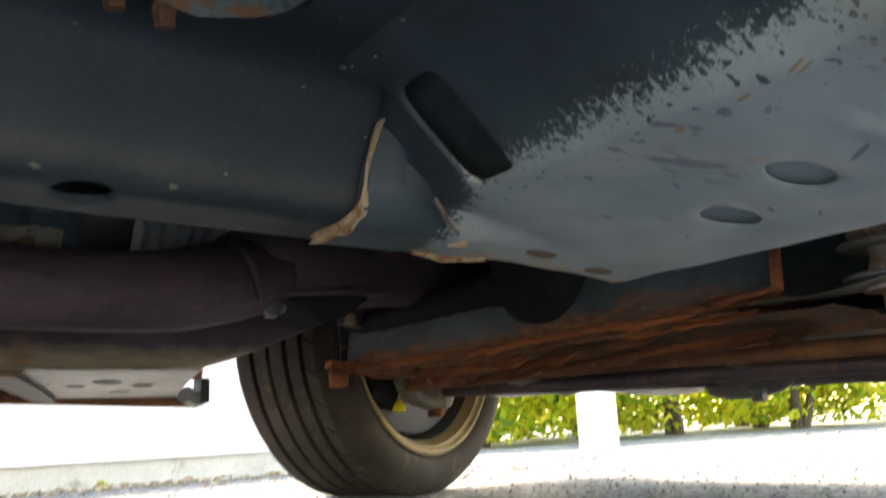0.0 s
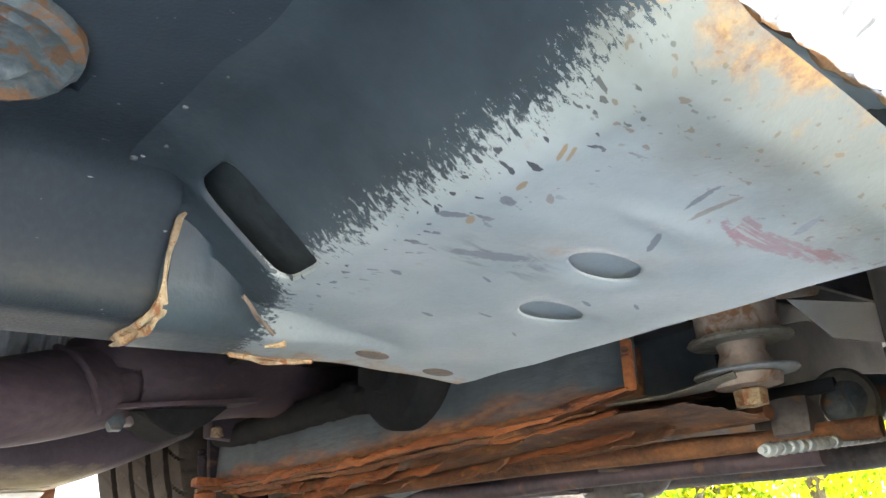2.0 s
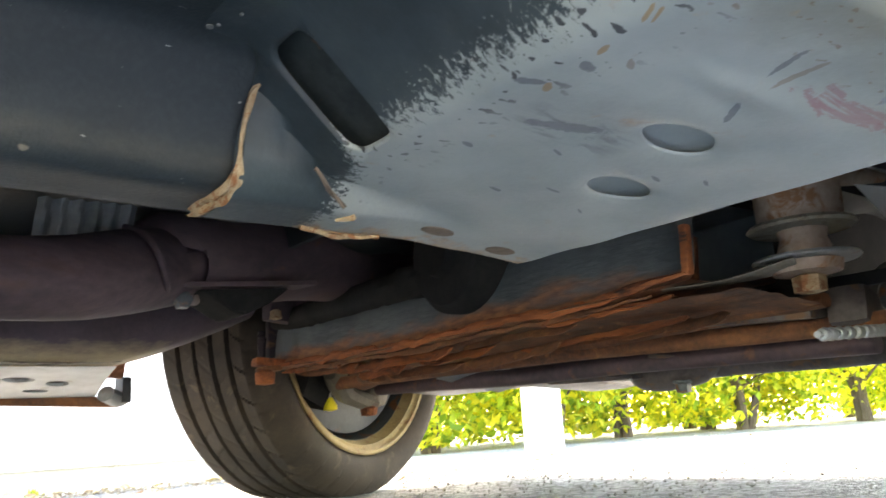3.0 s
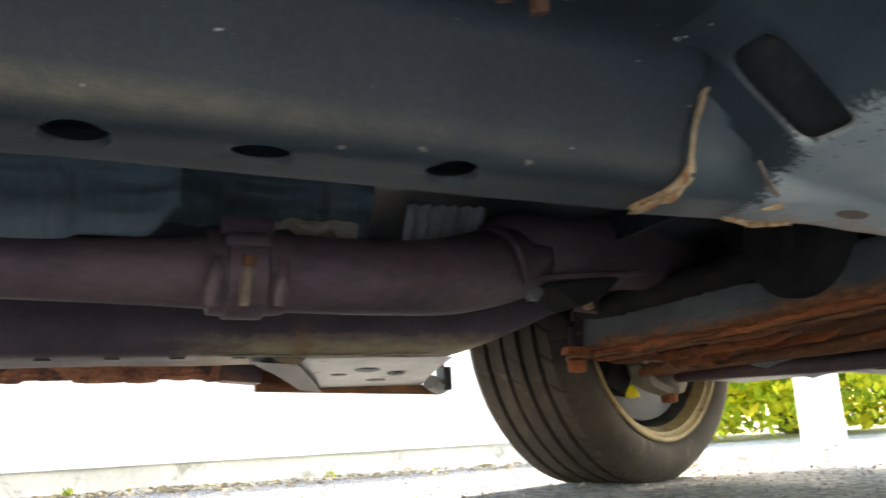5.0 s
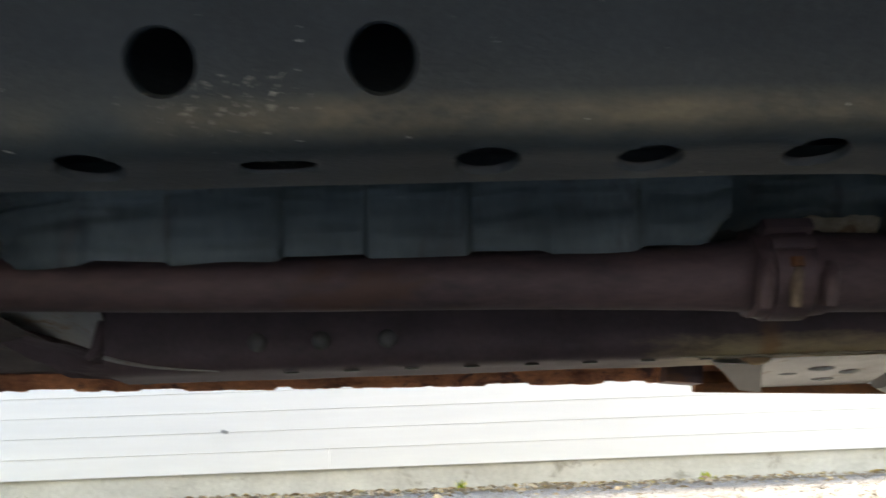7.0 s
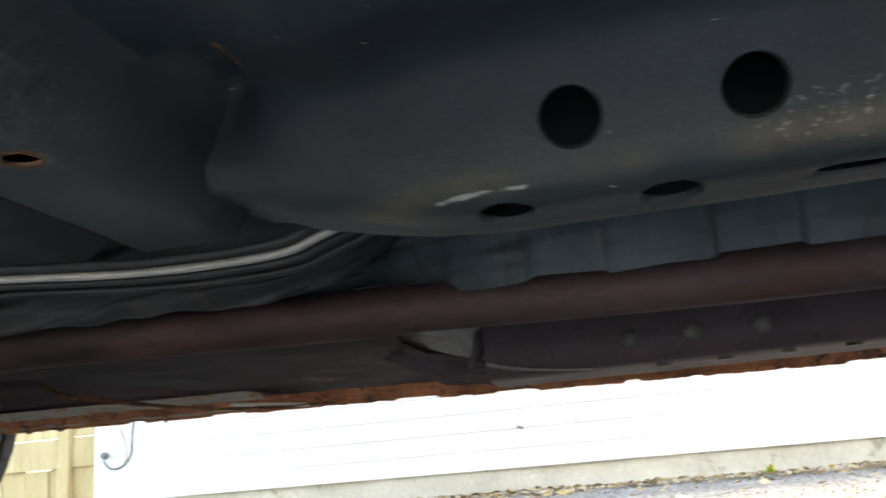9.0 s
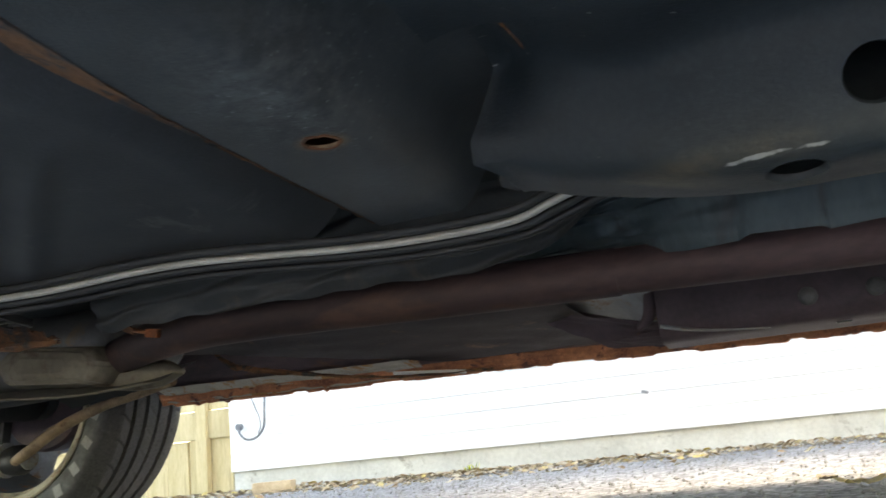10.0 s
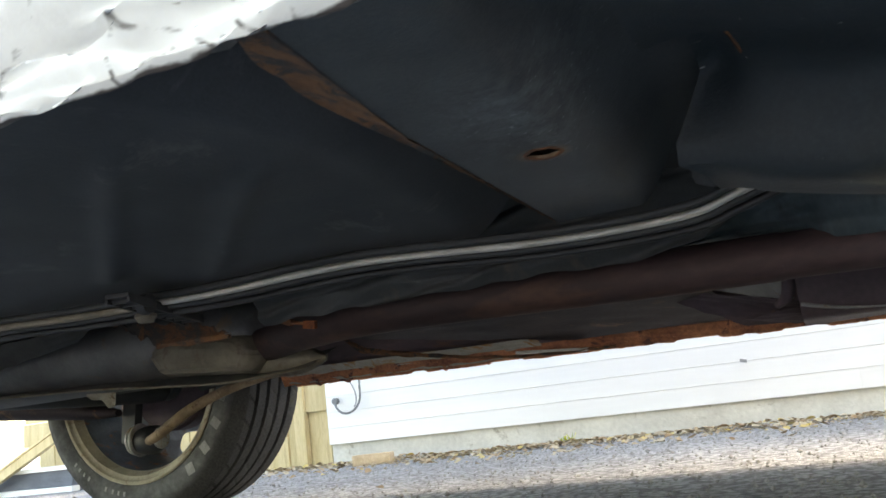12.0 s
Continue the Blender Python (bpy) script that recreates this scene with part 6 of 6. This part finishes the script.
# one splinter of scale hanging off the flange
part("rust_splinter", tube_bm([(0.880, 0.775, 0.283, 0.0030), (0.876, 0.790, 0.272, 0.0024), (0.872, 0.803, 0.262, 0.0012)], 5, 6, lump=0.3), RUST, subframe)
# long flat bar behind the scale
part("cross_bar", tube_bm([(1.06, 0.50, 0.262, 0.014), (1.06, 0.70, 0.258, 0.014), (1.06, 0.97, 0.252, 0.013), (1.06, 1.37, 0.262, 0.012), (1.05, 1.52, 0.266, 0.012)], 14, 8, flat=0.7, lump=0.12), RUST_DARK, subframe, "rusty flat bar")
part("cross_bracket", box_bm((0.24, 0.03, 0.11), (0.90, 1.46, 0.405), (0, 4, 10), 0.01), FAR_STEEL, subframe)
part("bushing", lathe_bm([(0.020, -0.052), (0.030, -0.050), (0.034, -0.036), (0.074, -0.030), (0.086, -0.014), (0.086, 0.030), (0.070, 0.045), (0.015, 0.05)], 34, "X", (0.852, 0.945, 0.388)), DULL, subframe, "black rubber bushing")
part("wiring_loom", tube_bm([(0.86, 0.90, 0.372, 0.022), (0.845, 1.02, 0.368, 0.026), (0.84, 1.15, 0.366, 0.024), (0.842, 1.30, 0.368, 0.025), (0.845, 1.42, 0.366, 0.022), (0.85, 1.53, 0.372, 0.018)], 8, 12, lump=0.25), DULL, subframe, "black wiring loom along the beam")
part("lower_web", box_bm((0.42, 0.24, 0.016), (1.26, 0.66, 0.268), (3, -3, 5), 0.004), GRIME, subframe)
# beam end block with bolts at the far side
part("end_block", box_bm((0.062, 0.048, 0.016), (0.826, 1.522, 0.287), (0, 6, -12), 0.006), RUST, subframe)
part("end_block", box_bm((0.050, 0.040, 0.010), (0.822, 1.515, 0.274), (0, -4, -18), 0.004), RUST_DARK, subframe)
part("end_bracket", box_bm((0.045, 0.028, 0.085), (0.862, 1.555, 0.338), (0, 0, -12), 0.010), BRACE, subframe)
part("end_bolt", lathe_bm([(0.005, -0.016), (0.018, -0.014), (0.0195, -0.002), (0.0195, 0.008), (0.010, 0.014)], 18, "Z", (0.806, 1.50, 0.258)), RUST, subframe)
part("end_stud", tube_bm([(0.796, 1.49, 0.296, 0.007), (0.794, 1.487, 0.325, 0.009), (0.793, 1.487, 0.345, 0.007)], 4, 10, lump=0.2), BRACE, subframe)
part("end_stud", lathe_bm([(0.004, -0.01), (0.012, -0.008), (0.010, 0.006), (0.004, 0.01)], 10, "Z", (0.78, 1.40, 0.365)), SEALER, subframe)
part("gusset", box_bm((0.14, 0.014, 0.11), (0.97, 0.66, 0.33), (0, 8, 4), 0.004), RUST_DARK, subframe)
part("end_strip", box_bm((0.012, 0.010, 0.060), (0.876, 0.562, 0.322), (0, 4, 0), 0.003), RUST, subframe, "bright orange rusty edge strip")
part("lower_plate", panel_bm(lambda u, v: Vector((0.88 + 0.19 * v, u, 0.268 + 0.006 * math.sin(u * 9) + 0.012 * (1 - u) - 0.012 * v + 0.004 * noise.noise(Vector((u * 20, v * 9, 0))))), 0.50, 1.48, 0, 1, 0.03), RUST_DARK, subframe)
# bushing stack at the near end
stack = part("body_mount", lathe_bm([(0.012, 0.150), (0.046, 0.147), (0.049, 0.135), (0.048, 0.092), (0.043, 0.084), (0.029, 0.080), (0.026, 0.066), (0.030, 0.055), (0.030, 0.044), (0.040, 0.038), (0.038, 0.026), (0.012, 0.024)], 30, "Z", (0.985, 0.478, 0.260)), SALMON, subframe, "pinkish corroded mount with stacked washers")
part("mount_bolt", lathe_bm([(0.005, 0.0), (0.018, 0.002), (0.019, 0.020), (0.010, 0.024)], 6, "Z", (0.985, 0.478, 0.262)), SEALER, stack)
part("mount_washer", lathe_bm([(0.010, 0.0), (0.058, 0.001), (0.060, 0.003), (0.058, 0.006), (0.010, 0.007)], 34, "Z", (0.985, 0.478, 0.2985)), ALLOY, stack)
part("mount_washer", lathe_bm([(0.010, 0.0), (0.058, 0.001), (0.061, 0.004), (0.058, 0.008), (0.010, 0.009)], 34, "Z", (0.985, 0.478, 0.336)), BEIGE, stack)
part("mount_arm", tube_bm([(0.90, 0.62, 0.285, 0.012), (0.94, 0.55, 0.287, 0.02), (0.97, 0.48, 0.297, 0.045)], 6, 12, flat=0.14), BEIGE, stack)
part("splash_guard", box_bm((0.60, 0.006, 0.26), (1.20, 0.362, 0.50), bevel=0.001), GRIME, subframe)
# control arms, steering rod, pans and hoses further forward
part("control_arm", panel_bm(bilinear((0.894, 0.37, 0.351), (1.16, 0.37, 0.378), (1.42, 0.47, 0.372), (1.221, 0.47, 0.363), 0.0), 0, 1, 0, 1, 0.06, thick=0.010), POST_WHITE, subframe, "pale grey control arm")
part("drive_shaft", tube_bm([(1.20, 0.48, 0.272, 0.008), (1.205, 0.48, 0.272, 0.024), (1.22, 0.475, 0.274, 0.030), (1.25, 0.46, 0.280, 0.032), (1.45, 0.46, 0.290, 0.032)], 5, 18), STEEL_GREY, subframe)
part("shaft_flange", lathe_bm([(0.030, -0.004), (0.044, -0.005), (0.048, -0.001), (0.047, 0.004), (0.032, 0.005)], 28, "X", (1.212, 0.474, 0.273), closed=True), LOBE, subframe, "tan dusty flange ring")
part("shaft_yoke", box_bm((0.07, 0.05, 0.05), (1.13, 0.50, 0.252), (0, 12, 10), 0.012), GRIME, subframe)
part("pivot_pin", tube_bm([(0.985, 0.45, 0.392, 0.009), (1.02, 0.43, 0.393, 0.010), (1.06, 0.41, 0.395, 0.008)], 4, 10), SALMON, subframe)

hose = part("braided_hose", tube_bm([(0.93, 0.45, 0.2100, 0.004), (1.15, 0.45, 0.2225, 0.004), (1.36, 0.45, 0.2355, 0.004)], 6, 8), ALLOY, subframe, "bright ribbed hose")
ring = part("ferrule", lathe_bm([(0.003, -0.008), (0.0065, -0.006), (0.008, 0.0), (0.0065, 0.006), (0.003, 0.008)], 12, "X"), ALLOY, hose)
ring.location = (0.945, 0.45, 0.2105)
for k in range(1, 22):
    ob = new("ferrule", ring.data)
    ob.parent, ob.location = hose, (0.945 + 0.0185 * k, 0.45 + 0.002 * math.sin(k), 0.2105 + 0.0011 * k)
part("sway_bar", tube_bm([(1.13, 0.40, 0.232, 0.013), (1.10, 0.65, 0.237, 0.014), (1.06, 0.95, 0.245, 0.014), (1.03, 1.30, 0.247, 0.014), (1.03, 1.62, 0.25, 0.014)], 8, 12), RUST_DARK, subframe)
part("steering_rod", tube_bm([(1.18, 0.50, 0.212, 0.015), (1.16, 0.85, 0.222, 0.016), (1.15, 1.15, 0.224, 0.016), (1.15, 1.45, 0.234, 0.016), (1.16, 1.66, 0.238, 0.013)], 8, 12), PIPE, subframe)
part("sump", box_bm((0.30, 0.13, 0.12), (1.40, 1.24, 0.268), (0, 3, 8), 0.022), GRIME, subframe, "grimy dark sump pan")
part("sump", box_bm((0.30, 0.24, 0.08), (1.40, 1.06, 0.252), (2, -3, -6), 0.016), GRIME, subframe)
part("sump_lobe", tube_bm([(1.30, 1.00, 0.225, 0.012), (1.30, 0.975, 0.212, 0.030), (1.30, 0.92, 0.207, 0.032), (1.30, 0.86, 0.212, 0.028), (1.30, 0.82, 0.226, 0.020)], 7, 14, flat=0.9, lump=0.06), GRIME, subframe)
part("sump_fold", box_bm((0.16, 0.10, 0.005), (1.24, 1.02, 0.221), (14, 6, -12), 0.002), GRIME, subframe)
part("sump_fold", box_bm((0.20, 0.16, 0.006), (1.20, 1.26, 0.238), (-10, 8, 10), 0.002), SHIELD_GREY, subframe)
part("sump_fold", box_bm((0.14, 0.14, 0.006), (1.22, 0.78, 0.228), (8, -6, 6), 0.002), GRIME, subframe)
part("drain_plug", lathe_bm([(0.004, -0.012), (0.013, -0.010), (0.013, 0.004), (0.018, 0.006), (0.018, 0.010)], 6, "Z", (1.28, 0.88, 0.184)), STEEL_GREY, subframe)
part("cross_tube", tube_bm([(1.32, 0.40, 0.214, 0.022), (1.32, 0.62, 0.214, 0.024), (1.32, 0.76, 0.220, 0.026), (1.32, 0.90, 0.222, 0.026), (1.30, 1.10, 0.23, 0.02)], 7, 14, lump=0.05), GRIME, subframe)
part("skid_plate", box_bm((0.26, 0.52, 0.012), (1.30, 1.42, 0.236), (0, 4, 6), 0.004), GRIME, subframe)
part("skid_plate", box_bm((0.5, 0.95, 0.02), (1.45, 0.95, 0.30), (0, 0, 0), 0.004), BLACK, subframe)
part("ball_joint", lathe_bm([(0.010, -0.035), (0.030, -0.03), (0.038, -0.012), (0.038, 0.012), (0.024, 0.03), (0.012, 0.036)], 20, "Z", (1.16, 1.665, 0.232)), BEIGE, subframe)
part("knuckle", tube_bm([(1.00, 1.58, 0.272, 0.016), (1.035, 1.61, 0.256, 0.026), (1.065, 1.63, 0.236, 0.026), (1.11, 1.64, 0.218, 0.022), (1.155, 1.65, 0.205, 0.020)], 5, 9), LOBE, subframe, "dusty beige knuckle")
part("knuckle_nut", lathe_bm([(0.005, -0.012), (0.018, -0.010), (0.020, 0.006), (0.008, 0.012)], 8, "Z", (1.135, 1.64, 0.190)), RUST, subframe)
part("lower_arm", tube_bm([(1.00, 1.40, 0.255, 0.035), (1.10, 1.60, 0.25, 0.028), (1.14, 1.70, 0.25, 0.022)], 6, 14, flat=0.5), RUST_DARK, subframe)
part("spring_cup", lathe_bm([(0.02, 0.0), (0.085, 0.004), (0.095, 0.03), (0.09, 0.09), (0.02, 0.10)], 28, "Z", (1.10, 1.02, 0.315)), BLACK, subframe)

# dark inner wings and power unit that fill the front
for y in (0.50, 1.57):
    part("inner_wing", box_bm((1.40, 0.01, 0.50), (1.34, y, 0.66), bevel=0), FLOOR_DARK, van)
part("power_unit", box_bm((0.80, 0.78, 0.45), (1.50, 1.04, 0.56), bevel=0.05), DULL, van)
# unseen bumper, added to keep the sun off the power unit
part("bumper", box_bm((0.10, 1.90, 0.20), (2.10, (NEAR + FAR) / 2, 0.48), bevel=0.03), BLACK, van)
part("bulkhead", box_bm((0.01, 1.10, 0.40), (0.66, 1.05, 0.62), bevel=0), FLOOR_DARK, van)

# ---- rear: muffler, axle parts and the rod at the far wheel ----
muffler = part("muffler", tube_bm([(-2.75, 1.20, 0.395, 0.05), (-2.70, 1.20, 0.395, 0.13), (-2.2, 1.20, 0.39, 0.135), (-1.78, 1.20, 0.385, 0.13), (-1.73, 1.20, 0.385, 0.05)], 6, 30, flat=0.55), MUFFLER, exhaust, "grey-brown oval muffler with a dented end")
part("muffler_seam", tube_bm([(-2.75, 1.10, 0.350, 0.004), (-2.28, 1.088, 0.324, 0.0025), (-2.13, 1.088, 0.317, 0.0025), (-1.84, 1.088, 0.294, 0.0025), (-1.71, 1.09, 0.294, 0.0025), (-1.63, 1.095, 0.298, 0.002)], 8, 8), LOBE, muffler)
part("muffler_skirt", panel_bm(lambda u, v: Vector((u, 1.09 + 0.10 * v, np.interp(u, [-2.75, -2.28, -2.13, -1.84, -1.71, -1.62], [0.350, 0.324, 0.317, 0.294, 0.294, 0.299]) + 0.035 * v + 0.004 * noise.noise(Vector((u * 9, v * 3, 0))))), -2.75, -1.62, 0, 1, 0.05), MUFFLER, muffler)
bm = bmesh.new()
rim = [(-1.968, 0.364), (-1.920, 0.394), (-1.728, 0.370), (-1.696, 0.334), (-1.736, 0.302), (-1.938, 0.320)]
cx, cz = -1.845, 0.346
loops = [[bm.verts.new((cx + (x - cx) * k, y, cz + (z - cz) * k)) for x, z in rim] for y, k in ((1.046, 0.50), (1.052, 0.80), (1.068, 0.94), (1.090, 1.0), (1.17, 1.0))]
for r0, r1 in zip(loops, loops[1:]):
    for k in range(6):
        bm.faces.new((r0[k], r0[(k + 1) % 6], r1[(k + 1) % 6], r1[k]))
bm.faces.new(loops[0])
bmesh.ops.bevel(bm, geom=bm.edges[:], offset=0.006, segments=3, affect="EDGES")
part("end_shell", bm, LOBE, muffler, "beige dirt-caked faceted end shell")
part("end_shell", tube_bm([(-1.80, 1.13, 0.322, 0.010), (-1.74, 1.125, 0.320, 0.026), (-1.68, 1.13, 0.317, 0.028), (-1.64, 1.135, 0.316, 0.020), (-1.612, 1.14, 0.314, 0.005)], 3, 10, lump=0.03), LOBE, muffler, "beige dirt-caked end shell")
part("pipe_bracket", panel_bm(bilinear((-1.775, 0.80, 0.384), (-1.60, 0.79, 0.360), (-1.545, 0.80, 0.336), (-1.70, 0.82, 0.343), 0.010), 0, 1, 0, 1, 0.05, thick=0.005), LIP_RUST, muffler, "rusty pipe bracket")
part("bracket_edge", tube_bm([(-1.70, 0.818, 0.342, 0.004), (-1.63, 0.808, 0.339, 0.006), (-1.55, 0.80, 0.335, 0.003)], 8, 8, lump=0.8), LIP_RUST, muffler)
part("tail_bracket", panel_bm(bilinear((-2.01, 0.985, 0.424), (-2.30, 0.99, 0.424), (-2.32, 1.03, 0.380), (-2.09, 1.02, 0.405), 0.004), 0, 1, 0, 1, 0.1, thick=0.004), MUFFLER, muffler, "dull folded steel strap")
part("hanger", tube_bm([(-2.225, 1.20, 0.330, 0.036), (-2.21, 1.20, 0.312, 0.018), (-2.20, 1.20, 0.287, 0.008)], 4, 9), BEIGE, muffler)
axle = part("rear_axle", tube_bm([(-2.62, 1.78, 0.36, 0.045), (-2.62, 1.5, 0.36, 0.045), (-2.64, 1.2, 0.37, 0.05), (-2.64, 0.4, 0.36, 0.045)], 6, 18), FLOOR_DARK, van, "dark rear axle tube")
part("spring_arm", tube_bm([(-3.35, 1.66, 0.372, 0.052), (-3.10, 1.66, 0.352, 0.050), (-2.90, 1.66, 0.328, 0.042), (-2.74, 1.66, 0.306, 0.030), (-2.66, 1.66, 0.296, 0.014)], 8, 14, flat=0.7), BRACE, van, "dark reddish spring arm")
part("axle_link", tube_bm([(-3.3, 1.52, 0.395, 0.028), (-2.8, 1.52, 0.362, 0.030), (-2.4, 1.54, 0.352, 0.028), (-2.0, 1.55, 0.37, 0.028)], 8, 14, flat=0.5), FLOOR_DARK, van, "dark link over the axle")
part("link_bracket", panel_bm(bilinear((-2.36, 1.56, 0.372), (-2.02, 1.56, 0.372), (-2.10, 1.60, 0.338), (-2.30, 1.60, 0.318), 0.004), 0, 1, 0, 1, 0.1, thick=0.006), FLOOR_DARK, van)
rod = part("track_rod", tube_bm([(-2.55, 1.66, 0.208, 0.013), (-2.47, 1.62, 0.224, 0.0145), (-2.365, 1.62, 0.275, 0.0145), (-2.235, 1.62, 0.314, 0.013), (-2.10, 1.61, 0.335, 0.012), (-1.98, 1.58, 0.35, 0.012)], 7, 14), ROD_TAN, van, "tan dirty rod")
part("rod_boot", lathe_bm([(0.01, -0.04), (0.034, -0.034), (0.040, -0.01), (0.040, 0.02), (0.03, 0.036), (0.01, 0.04)], 24, "X", (-2.575, 1.69, 0.210)), BLACK, rod)
for x, r in ((-2.535, 0.030), (-2.612, 0.046), (-2.63, 0.040)):
    part("rod_washer", lathe_bm([(0.012, -0.003), (r, -0.003), (r + 0.001, 0.0), (r, 0.003), (0.012, 0.003)], 24, "X", (x, 1.69, 0.213)), ALLOY, rod)
part("shock_mount", box_bm((0.05, 0.03, 0.15), (-2.66, 1.71, 0.28), (0, 8, 0), 0.008), FLOOR_DARK, van)

part("seam_crease", tube_bm([(-0.813, 0.502, 0.434, 0.002), (-0.820, 0.47, 0.441, 0.002), (-0.825, 0.44, 0.4435, 0.002), (-0.828, 0.41, 0.4445, 0.0015)], 8, 8, lump=0.5), RUST_DARK, van)
